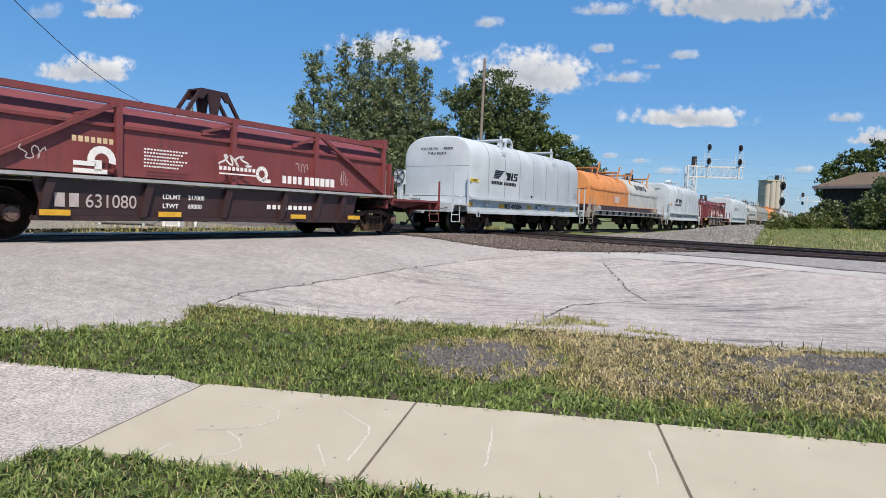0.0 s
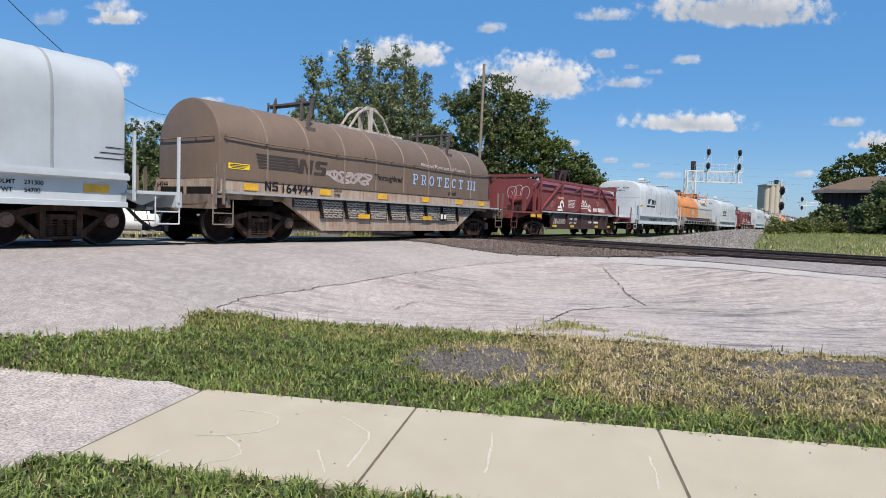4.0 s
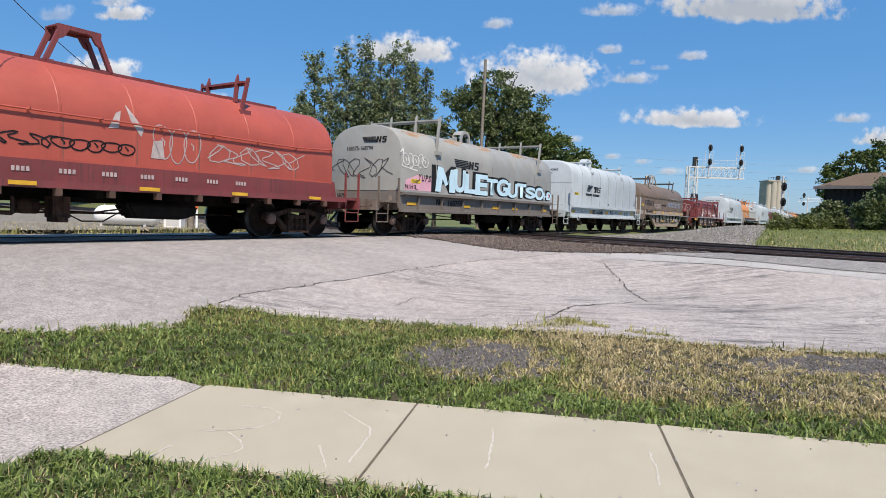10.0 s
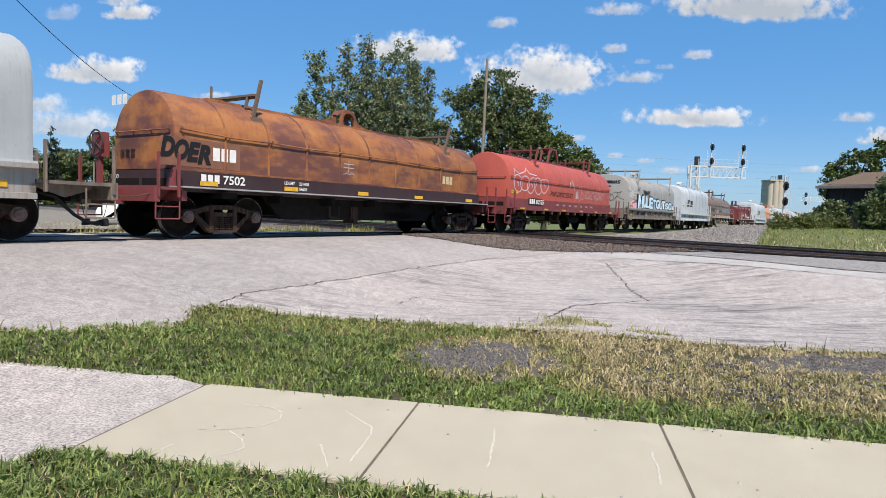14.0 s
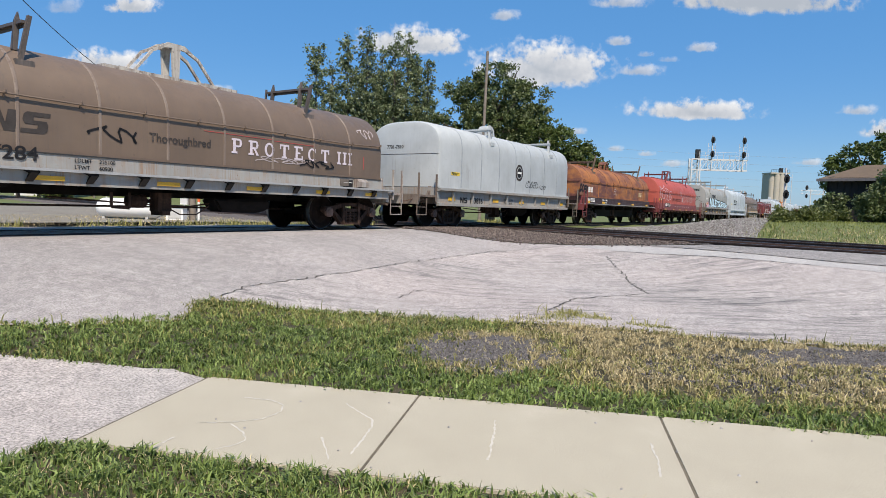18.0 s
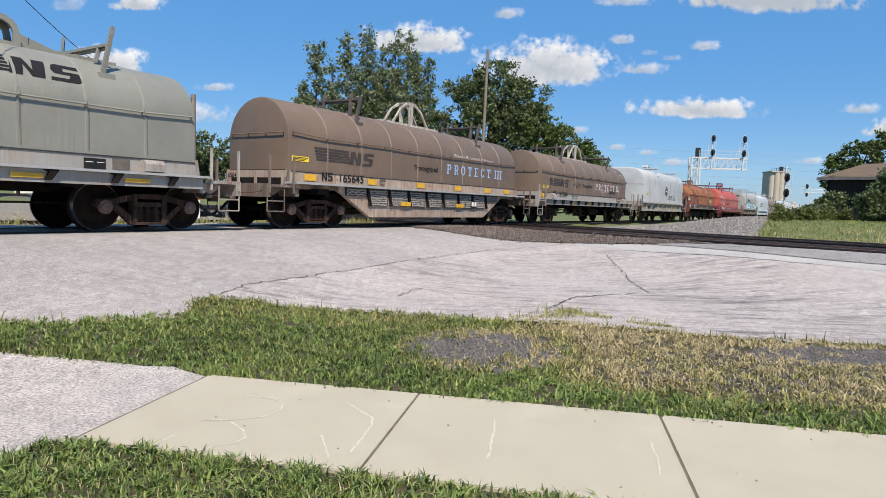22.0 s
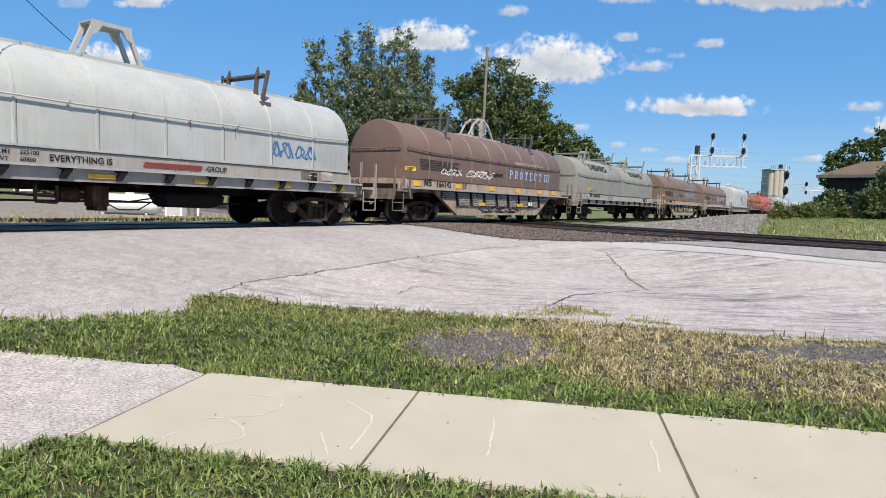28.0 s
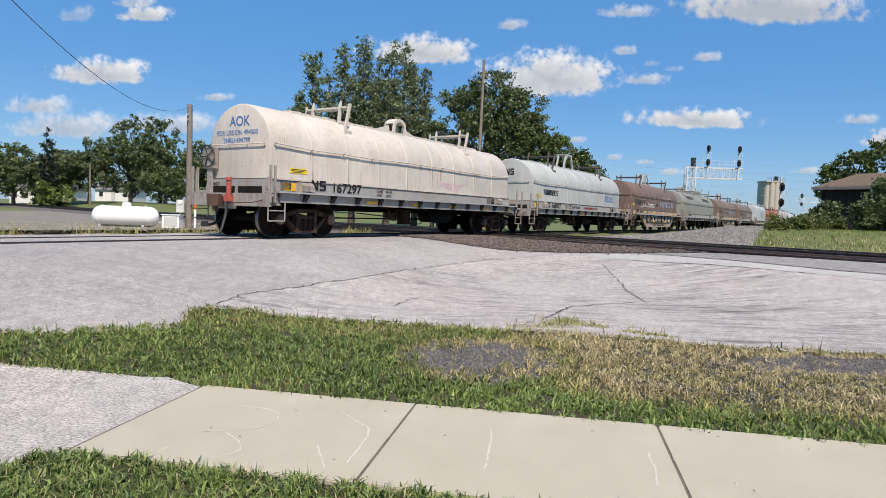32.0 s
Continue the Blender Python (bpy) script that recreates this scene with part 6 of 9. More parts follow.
    if number:
        x, z, size = num_at
        yy = {"smooth": -1.405, "plain": -1.405, "belly": -1.175, "deep": -1.195, "red": -1.175}.get(body, -1.165)
        lettering(car, "number", number, x, z, size, M[ink], None, yy, "car number", stretch=1.16)
        lettering(car, "end_number", number, 1.15, z0 - 0.23 if body != "belly" else z0 - 0.2, 0.17, M[ink], None, end=x0 - 0.06)
    return car


def cr_car(b0, b1, label, detail=True):
    """Maroon wagon with a faceted, stiffened cover, raised end beams and diagonal braces."""
    mid, half = (b0 + b1) / 2, (b1 - b0) / 2
    car = thing("coil_car", car_pose(mid), label, "freight wagon", "train of coil cars")
    CARS.append((car, mid))
    x0, x1 = -5.15, 5.45
    chassis(car, half, 5.2, P_DMAROON, P_MAROON, x0, x1, deck=1.08)
    prof = [(-1.24, 1.20), (-1.24, 2.12), (-1.12, 2.36), (-0.9, 2.52), (-0.45, 2.61), (0.45, 2.61), (0.9, 2.52), (1.12, 2.36), (1.24, 2.12), (1.24, 1.20)]
    bm = bmesh.new()
    prism(bm, prof, "x", x0, x1)
    part("cover", bm, P_MAROON, car)
    for x in (-5.05, -2.6, 0.0, 2.55, 5.3):
        for s in (-1, 1):
            bm = bmesh.new()
            box(bm, x - 0.06, x + 0.06, s * 1.24, s * 1.34, 1.16, 2.62 if abs(x) < 5 else 2.72)
            part("cover_post", bm, P_MAROON, car)
    for s in (-1, 1):
        bm = bmesh.new()
        box(bm, x0, x1, s * 1.28 - 0.05, s * 1.28 + 0.05, 2.50, 2.62)
        for x, k in ((-4.9, 1), (-2.5, 1), (0.1, 1), (2.65, 1)):
            rod(bm, (x, s * 1.3, 2.5), (x - 0.9 * k, s * 1.28, 2.22), 0.04, 4)
        part("top_rail", bm, P_MAROON, car)
        bm = bmesh.new()
        box(bm, x0, x1, s * 1.26 - 0.03, s * 1.26 + 0.03, 2.08, 2.14)
        part("belt_rail", bm, P_MAROON, car)
        for xa, xb in ((-4.95, -2.65), (5.3, 2.75)):
            bm = bmesh.new()
            rod(bm, (xa, s * 1.31, 1.22), (xb, s * 1.31, 2.52), 0.055, 4)
            part("brace", bm, P_MAROON, car)
        bm = bmesh.new()
        prism(bm, [(s * 1.2, 1.10), (s * 1.5, 1.10), (s * 1.5, 1.16), (s * 1.2, 1.16)], "x", x0 - 0.1, x1 + 0.1)
        part("walkway_edge", bm, M["galv"], car)
        bm = bmesh.new()
        prism(bm, [(-4.1, 1.08), (-3.9, 0.40), (3.9, 0.40), (4.1, 1.08)], "y", s * 1.30, s * 1.36)
        part("belly_plate", bm, P_DMAROON, car)
        bm = bmesh.new()
        box(bm, -4.1, 4.1, s * 1.36 - 0.06, s * 1.36 + 0.1, 0.36, 0.44)
        part("bottom_chord", bm, P_DMAROON, car)
        for x in (-3.85, -2.05, -0.2, 1.45, 2.6, 3.5):
            bm = bmesh.new()
            prism(bm, [(x - 0.06, 1.08), (x + 0.10, 1.08), (x - 0.08, 0.44), (x - 0.2, 0.44)], "y", s * 1.36, s * 1.45)
            part("bracket", bm, P_DMAROON, car)
    for xe, k in ((-5.1, -1), (5.35, 1)):
        bm = bmesh.new()
        box(bm, xe - 0.09, xe + 0.09, -1.33, 1.33, 2.64, 2.76)
        part("end_beam", bm, P_MAROON, car)
        for y in (-1.2, 1.2):
            bm = bmesh.new()
            box(bm, xe + k * 0.35 - 0.05, xe + k * 0.35 + 0.05, y - 0.06, y + 0.06, 1.08, 2.1)
            part("end_post", bm, P_MAROON, car)
    bm = bmesh.new()
    for y in (0.5, 0.95):
        prism(bm, [(-half + 0.5, 1.08), (-half + 0.75, 1.08), (-half + 0.65, 2.15), (-half + 0.5, 2.15)], "y", y, y + 0.08)
    box(bm, -half + 0.5, -half + 0.62, 0.5, 1.03, 2.0, 2.15)
    part("brake_stand", bm, P_MAROON, car)
    bm = bmesh.new()
    lathe(bm, [(0.05, -0.5), (0.17, -0.42), (0.19, -0.3), (0.19, 0.25), (0.13, 0.36), (0.04, 0.4)], "x", 16, (x0 - 0.75, -0.55, 1.62))
    part("brake_cylinder", bm, P_MAROON, car, "rusty maroon brake cylinder", flat=False)
    bm = bmesh.new()
    box(bm, x0 - 1.2, x0 - 0.35, -0.75, -0.35, 1.08, 1.36)
    box(bm, x0 - 0.95, x0 - 0.85, -0.7, -0.4, 1.36, 1.5)
    box(bm, x0 - 0.6, x0 - 0.5, -0.7, -0.4, 1.36, 1.5)
    part("cylinder_bracket", bm, P_DMAROON, car)
    bm = bmesh.new()
    tube(bm, [(x0 - 1.75, -0.9, 1.1), (x0 - 1.75, -0.9, 1.55), (x0 - 1.6, -0.9, 1.72), (x0 - 1.2, -0.85, 1.74), (x0 - 0.5, -0.8, 1.7), (x0 - 0.2, -0.8, 1.55)], 0.022, 6)
    part("brake_pipe", bm, P_MAROON, car, flat=False)
    bm = bmesh.new()
    tube(bm, [(x0 - 1.6, 0.2, 1.1), (x0 - 1.2, 0.0, 1.25), (x0 - 0.7, -0.2, 1.22), (x0 - 0.2, -0.2, 1.4)], 0.02, 6)
    part("brake_pipe", bm, P_MAROON, car, flat=False)
    for xa, ya in ((x0 - 1.35, -1.2), (x0 - 0.1, -1.35)):
        bm = bmesh.new()
        box(bm, xa - 0.06, xa + 0.06, ya - 0.06, ya + 0.06, 1.06, 2.0 if ya > -1.3 else 1.9)
        part("end_post", bm, P_MAROON, car)
    end_marks(car, "graffiti", bubble(-0.2, 0.75, 1.6, 2.3, 3, 88, 0.016), M["letter_faint"], x0, "pale sprayed outline letters")
    for xa in (x0 - 1.25, x0 - 0.62):
        decal(car, "reflector", [rect(xa, xa + 0.5, 0.86, 1.0)], M["yellow"], None, -1.46, "yellow reflector plate", 0.02)
    for k in (-1, 1):
        for y in (-0.2, 0.2):
            bm = bmesh.new()
            bar(bm, (0.3 + k * 0.75, y, 2.72), (0.3 + k * 0.36, y, 3.3), 0.07, 0.07)
            part("lifting_leg", bm, P_DMAROON, car)
    bm = bmesh.new()
    for y in (-0.22, 0.22):
        prism(bm, [(-0.12, 3.12), (-0.02, 3.12), (0.12, 3.28), (0.22, 2.74), (0.38, 2.74), (0.48, 3.28), (0.62, 3.12), (0.72, 3.12), (0.66, 3.36), (-0.06, 3.36)], "y", y - 0.03, y + 0.03)
    box(bm, -0.06, 0.66, -0.19, 0.19, 3.32, 3.36)
    part("lifting_head", bm, P_DMAROON, car)
    reflectors(car, (-4.05, -1.9, 1.55, 3.6), 0.45, 0.55, -1.47, 0.5)
    if detail:
        # number, and blocks for the name marks
        lettering(car, "number", "631080", -3.25, 0.6, 0.34, M["letter_faint"], None, -1.37, "dull stencilled car number", stretch=0.95, bold=0.005)
        decal(car, "mark", blocks(-3.76, -3.28, 0.60, 0.84, 2, 0.3), M["letter_faint"], None, -1.37)
        lettering(car, "load_data", "LD LMT 217000", -1.75, 0.80, 0.13, M["letter_white"], None, -1.37)
        lettering(car, "load_data", "LT WT   69000", -1.75, 0.62, 0.13, M["letter_white"], None, -1.37)
        decal(car, "mark", blocks(0.9, 2.4, 0.66, 0.76, 9), M["letter_white"], None, -1.37)
        decal(car, "name_mark", blocks(-3.52, -2.76, 1.74, 1.84, 7), M["letter_gold"], None, -1.46, "worn gold name mark as plain blocks")
        ring = []
        for k in range(9):
            a0, a1 = math.pi * (1.05 - k * 0.125), math.pi * (1.05 - (k + 1) * 0.125)
            ring.append([(-3.0 + r * math.cos(a), 1.44 + r * math.sin(a)) for r, a in ((0.13, a0), (0.26, a0), (0.26, a1), (0.13, a1))])
        ring += [rect(-3.13, -3.0, 1.25, 1.44), rect(-3.5, -3.1, 1.33, 1.41), rect(-3.5, -2.9, 1.2, 1.28)]
        decal(car, "wheel_mark", ring, M["letter_white"], None, -1.46, "white plain mark of an arch on bars")
        for k in range(6):
            decal(car, "small_print", blocks(-2.2, -1.25 - 0.1 * (k % 3), 1.72 - k * 0.065, 1.75 - k * 0.065, 14), M["letter_white"], None, -1.46)
        decal(car, "name_mark", blocks(-0.5, 0.5, 1.47, 1.55, 9), M["letter_white"], None, -1.46)
        ring = [[(0.66 + r * math.cos(a), 1.45 + r * math.sin(a)) for r, a in ((0.09, b), (0.18, b), (0.18, b + 0.64), (0.09, b + 0.64))] for b in np.linspace(0, 5.6, 9)]
        decal(car, "round_mark", ring + [rect(0.66, 0.92, 1.26, 1.34), rect(-0.5, 0.5, 1.38, 1.41)], M["letter_white"], None, -1.46)
        decal(car, "name_mark", blocks(1.28, 1.95, 1.28, 1.46, 4) + blocks(2.0, 3.1, 1.27, 1.47, 6, 0.2), M["letter_white"], None, -1.46, "white name mark as plain blocks")
        decal(car, "graffiti", scribble(-0.45, 0.35, 1.56, 1.82, 4, 8, 0.02), M["letter_white"], None, -1.46, "white sprayed scrawl")
        decal(car, "graffiti", scribble(1.7, 2.1, 1.55, 1.8, 9, 6, 0.008), M["letter_faint"], None, -1.46)
        decal(car, "graffiti", scribble(-4.35, -3.95, 1.36, 1.6, 2, 6, 0.009), M["letter_faint"], None, -1.46)
        decal(car, "graffiti", scribble(3.3, 3.6, 1.3, 1.75, 6, 6, 0.008), M["letter_faint"], None, -1.46)
    return car


M["letter_gold"] = simple("worn_gold_lettering", (0.55, 0.42, 0.24), 0.6)
M["letter_faint"] = simple("faint_lettering", (0.42, 0.36, 0.35), 0.65)
M["letter_pale"] = simple("pale_lilac_spray_paint", (0.56, 0.5, 0.54), 0.6, 0, 0.15)
M["lift_frame"] = car_paint("rusty_white_lifting_frame", (0.5, 0.47, 0.42), (0.1, 0.055, 0.04), 0.9, 0.42, rust_c=(0.09, 0.05, 0.035))
M["guide"] = car_paint("worn_dark_guide_paint", (0.07, 0.06, 0.055), (0.16, 0.13, 0.11), 0.5, 0.2, rust_c=(0.06, 0.035, 0.025))
M["lift_black"] = simple("black_lifting_frame", (0.03, 0.03, 0.03), 0.6)


def protect_marks(car, number, seed, blue=True, white=False):
    """Dark bars and blocks, pale capital blocks and faded scrawl along the lower band of a brown cover."""
    decal(car, "company_mark", emblem(-5.2, -2.85, 1.71, 2.07), M["ink_soft"], "round", label="dark mark of bars and blocks")
    z0, z1 = 1.76, 2.06
    slab_capitals(car, 1.05, 5.0, z0 - 0.02, z1 + 0.01, M["letter_blue"] if blue and not white else M["letter_pale"])
    lettering(car, "slogan_small", "Thoroughbred", -0.85, 1.76, 0.23, M["ink"], "round", lift=0.012)
    lettering(car, "small_print", "PROtected TEmperature Coil Transport", 1.5, 2.34, 0.145, M["letter_faint"], "round", stretch=1.15, lift=0.012)
    decal(car, "company_letters", initials(-4.98, -4.56, 1.22, 1.44, 0.0), M["ink"], None, -1.175)
    decal(car, "warning_label", [rect(-5.97, -5.38, 1.66, 1.79)], M["label"], "round", label="yellow warning label")
    lettering(car, "load_data", "LD LMT 226300", -3.05, 1.31, 0.1, M["ink"], None, -1.175)
    lettering(car, "load_data", "LT WT    59700", -3.05, 1.19, 0.1, M["ink"], None, -1.175)
    reflectors(car, (-5.6, -3.15, -0.75, 1.5, 3.6, 5.15), 1.2, 1.36, -1.175, 0.42)
    reflectors(car, (-1.9, 1.2), 0.62, 0.74, -1.43, 0.5)
    decal(car, "data_panel", [rect(2.2, 2.62, 0.62, 0.86)], M["ink"], None, -1.43)
    for xa, xb in ((2.24, 2.38), (2.44, 2.58)):
        decal(car, "data_row", [rect(xa, xb, 0.67, 0.82)], M["letter_white"], None, -1.43, lift=0.014)


def walk_marks(car, white_letters=False):
    decal(car, "warning_label", [rect(-5.75, -5.15, 1.6, 1.73)], M["label"], "round", label="yellow warning label")
    reflectors(car, (-6.0,), 1.16, 1.36, -1.165, 0.42)
    reflectors(car, (-3.2, -1.0, 1.15, 3.3, 5.2), 0.93, 1.01, -1.45, 0.5)
    lettering(car, "load_data", "LD LMT 225100", -2.4, 1.28, 0.1, M["ink"], None, -1.165)
    lettering(car, "load_data", "LT WT    60900", -2.4, 1.16, 0.1, M["ink"], None, -1.165)
    decal(car, "data_panel", [rect(4.6, 5.0, 1.14, 1.34)], M["ink"], None, -1.165)
    for xa, xb in ((4.63, 4.77), (4.83, 4.97)):
        decal(car, "data_row", [rect(xa, xb, 1.265, 1.275)], M["letter_white"], None, -1.165, lift=0.014)


def smooth_marks(car, number, name=True):
    decal(car, "company_mark", emblem(-3.45, -1.45, 2.05, 2.38, True), M["ink"], "smooth", label="black mark of bars and blocks")
    decal(car, "company_name", blocks(-3.6, -2.7, 1.85, 1.965, 7, 0.18) + blocks(-2.6, -1.55, 1.85, 1.965, 8, 0.18), M["ink"], "smooth", label="row of black blocks in place of the company name")
    decal(car, "warning_label", [rect(-5.14, -4.57, 1.84, 1.96)], M["label"], "smooth", label="yellow warning label")
    decal(car, "company_letters", initials(-2.36, -1.92, 0.95, 1.15, 0.0), M["ink"], None, -1.405)
    reflectors(car, (-5.3, -2.84, -0.35, 2.16, 4.4), 0.97, 1.11, -1.405, 0.45)
    decal(car, "fork_mark", [[(-0.18, 1.53), (0.07, 1.53), (-0.055, 1.42)], [(-0.2, 1.22), (0.1, 1.22), (-0.05, 1.3)]], M["ink"], "smooth")
    decal(car, "data_panel", [rect(0.75, 1.0, 0.95, 1.17), rect(0.5, 0.62, 1.0, 1.15)], M["ink"], None, -1.405)
    for xa, xb in ((0.77, 0.86), (0.89, 0.98)):
        decal(car, "data_row", [rect(xa, xb, 0.98, 1.14)], M["letter_white"], None, -1.405, lift=0.013)
    lettering(car, "load_data", "LD LMT 231300", 3.0, 1.05, 0.1, M["ink"], None, -1.405)
    lettering(car, "load_data", "LT WT    54700", 3.0, 0.92, 0.1, M["ink"], None, -1.405)
    for i, w in enumerate((0.5, 0.42, 0.5)):
        decal(car, "data_row", [rect(1.36, 1.36 + w, 1.12 - 0.055 * i, 1.135 - 0.055 * i)], M["ink_soft"], None, -1.405)
        decal(car, "data_row", [rect(4.75 - 0.1 * i, 5.15, 1.78 - 0.1 * i, 1.8 - 0.1 * i)], M["ink_soft"], "smooth")
    decal(car, "sill_badge", [[(-4.6 + 0.075 * math.cos(k * math.tau / 12), 1.08 + 0.075 * math.sin(k * math.tau / 12)) for k in range(12)]], M["letter_white"], None, -1.405, "small round white badge")
    decal(car, "sill_badge", [[(-4.6 + 0.04 * math.cos(k * math.tau / 12), 1.08 + 0.04 * math.sin(k * math.tau / 12)) for k in range(12)]], M["ink_soft"], None, -1.405, lift=0.013)
    decal(car, "data_panel", [rect(-3.98, -3.68, 0.98, 1.13)], M["ink_soft"], None, -1.405)
    for i in range(2):
        decal(car, "data_row", [rect(-3.96, -3.7, 0.995 + 0.065 * i, 1.045 + 0.065 * i)], M["letter_white"], None, -1.405, lift=0.013)
    bm = bmesh.new()
    box(bm, -4.70, -4.44, -1.5, -1.485, 0.6, 0.84)
    tag_plate = part("tag_plate", bm, P_BLUE, car, "white plate with a black square")
    decal(tag_plate, "tag_square", [rect(-4.63, -4.51, 0.62, 0.76)], M["ink"], None, -1.5, lift=0.006)
    lettering(car, "use_note", "FOR USE ON      400000", 0.72, 2.98, 0.135, M["ink"], end=car["x0"])
    lettering(car, "use_note", "THRU 400314", 0.4, 2.81, 0.135, M["ink"], end=car["x0"])
    bm = bmesh.new()
    box(bm, car["x0"] - 0.005, car["x0"] + 0.01, -1.4, 1.4, 2.40, 2.41)
    part("end_seam", bm, M["lap"], car)


def make_train():
    # from the tail of the train forwards; couplings and cover ends in metres along the train
    c = coil_car(-173.6, -159.4, -172.88, -160.44, "round", "walk", P_CREAM, P_WSILL, "cream white covered coil car with rust runs", "167297", (-4.3, 1.2, 0.35), rods=2.2, lift="hoop", arms=(-3.35, 3.15))
    walk_marks(c)
    decal(c, "company_letters", initials(-5.05, -4.5, 1.21, 1.47, 0.0), M["ink"], None, -1.165)
    decal(c, "graffiti", scribble(1.1, 2.5, 1.56, 1.78, 3, 9, 0.014), M["spray_pink"], "round", label="pink sprayed scrawl")
    lettering(c, "use_note", "AOK", 0.35, 2.72, 0.34, M["spray_dblue"], end=-172.88 + 166.5)
    lettering(c, "use_note", "FOR USE ON 494500", 0.85, 2.5, 0.17, M["spray_dblue"], end=-172.88 + 166.5)
    lettering(c, "use_note", "THRU 494799", 0.6, 2.31, 0.17, M["spray_dblue"], end=-172.88 + 166.5)
    bm = bmesh.new()
    rod(bm, (-6.95, -0.35, 0.95), (-6.95, -0.35, 1.35), 0.06, 8)
    rod(bm, (-6.95, -0.35, 1.35), (-6.95, -0.35, 1.42), 0.08, 8)
    box(bm, -7.03, -6.87, -0.43, -0.27, 0.85, 1.0)
    part("end_of_train_device", bm, P_RED, c, "small red marker unit on the coupler")
    bm = bmesh.new()
    tube(bm, [(-7.0, -0.35, 0.85), (-7.05, -0.38, 0.55), (-7.2, -0.45, 0.25), (-7.3, -0.5, 0.12)], 0.03, 6)
    part("hanging_hose", bm, M["hose"], c, flat=False)

    c = coil_car(-159.4, -144.6, -158.12, -145.8, "round", "walk", P_PALE, P_WSILL, "pale grey-green covered coil car with blue scrawl and white sill", "165027", (-4.05, 1.16, 0.31), rods=2.2, lift="pale", arms=(-3.2, 3.5))
    walk_marks(c)
    decal(c, "company_letters", initials(-4.72, -4.24, 1.17, 1.38, 0.0), M["ink"], None, -1.165)
    decal(c, "company_mark", emblem(-4.93, -3.25, 1.72, 1.98), M["ink"], "round", label="black mark of bars and blocks")
    end_marks(c, "company_letters", initials(-0.2, 0.22, 2.55, 2.82, 0.0), M["ink"], -158.12 + 152.0, "plain black mark on the end wall")
    decal(c, "graffiti", scribble(3.5, 4.15, 1.65, 2.05, 5, 10, 0.022) + scribble(4.25, 4.95, 1.65, 2.0, 6, 10, 0.022), M["spray_dblue"], "round", label="blue sprayed tag")
    lettering(c, "graffiti", "EVERYTHING IS", -1.5, 1.2, 0.16, M["ink"], None, -1.165, "black hand-painted capitals")
    decal(c, "painted_patch", [rect(0.2, 1.5, 1.2, 1.3, 0.05)], M["maroon_patch"], None, -1.165)
    lettering(c, "graffiti", "-GROUP", 1.6, 1.2, 0.15, M["ink"], None, -1.165)

    c = coil_car(-144.6, -129.9, -143.24, -131.0, "round", "belly", P_BROWN2, P_SILL, "red-brown covered coil car with deep rust-stained belly plates", "166142", (-4.3, 1.21, 0.27), rods=2.28, lift="frame", arms=(-3.2, 3.55))
    protect_marks(c, "166142", 2)
    decal(c, "graffiti", scribble(-3.9, -2.6, 1.62, 1.85, 31, 16, 0.012) + scribble(-2.2, -0.2, 1.62, 1.9, 32, 20, 0.012), M["letter_white"], "round", label="white sprayed scrawl")
    decal(c, "graffiti", scribble(-1.6, 1.4, 0.36, 0.66, 33, 20, 0.014), M["ink"], None, -1.365, label="black looping signature")

    c = coil_car(-129.9, -113.5, -128.8, -114.77, "round", "walk", P_GREY, P_WSILL, "grey-green coil car with two covers and a white sill", "168438", (-4.85, 1.22, 0.29), rods=2.26, lift="hoop", arms=(-5.5, -1.25, 1.4, 5.2), split=0.15, ribs=10)
    walk_marks(c)
    decal(c, "company_letters", initials(-5.52, -5.04, 1.23, 1.43, 0.0), M["ink"], None, -1.165)
    decal(c, "company_mark", emblem(-5.1, -2.35, 2.64, 2.97), M["ink"], "round", label="black mark of bars and blocks")
    decal(c, "company_mark", emblem(1.9, 4.7, 2.64, 2.95), M["ink"], "round", label="black mark of bars and blocks")
    decal(c, "graffiti", scribble(-5.2, -4.3, 1.5, 1.65, 14, 7, 0.007), M["ink_soft"], "round")

    c = coil_car(-113.5, -98.7, -112.17, -99.9, "round", "belly", P_BROWN, P_SILL, "brown covered coil car with rust-streaked cream belly plates", "165645", (-4.35, 1.22, 0.3), rods=2.28, lift="frame", arms=(-3.2, 3.55))
    protect_marks(c, "165645", 4)

    c = coil_car(-98.7, -84.1, -97.41, -85.1, "round", "walk", P_BROWN, P_WSILL, "brown covered coil car on a pale stained sill, with scrawls", "167284", (-4.1, 1.26, 0.32), rods=2.28, lift="frame", arms=(-3.05, 3.6))
    walk_marks(c)
    decal(c, "company_mark", emblem(-5.05, -2.8, 1.72, 2.07), M["ink_soft"], "round", label="dark mark of bars and blocks")
    slab_capitals(c, 1.0, 5.0, 1.74, 2.07, M["letter_pale"])
    lettering(c, "slogan_small", "Thoroughbred", -0.95, 1.8, 0.24, M["ink_soft"], "round", lift=0.012)
    decal(c, "graffiti", [rect(0.3, 2.2, 2.14, 2.155), rect(2.2, 3.6, 2.12, 2.135)], M["spray_red"], "round", label="thin red sprayed line")
    decal(c, "graffiti", [rect(5.48, 5.51, 1.66, 2.02)], M["spray_red"], "round", label="red sprayed stroke")
    decal(c, "graffiti", scribble(5.35, 6.0, 2.5, 2.8, 47, 6, 0.014), M["letter_faint"], "round", label="pale sprayed scrawl")
    decal(c, "graffiti", scribble(3.15, 4.3, 1.58, 1.78, 48, 9, 0.018), M["ink"], "round", label="black sprayed tag", lift=0.016)
    decal(c, "company_letters", initials(-4.77, -4.29, 1.28, 1.5, 0.0), M["ink"], None, -1.165)
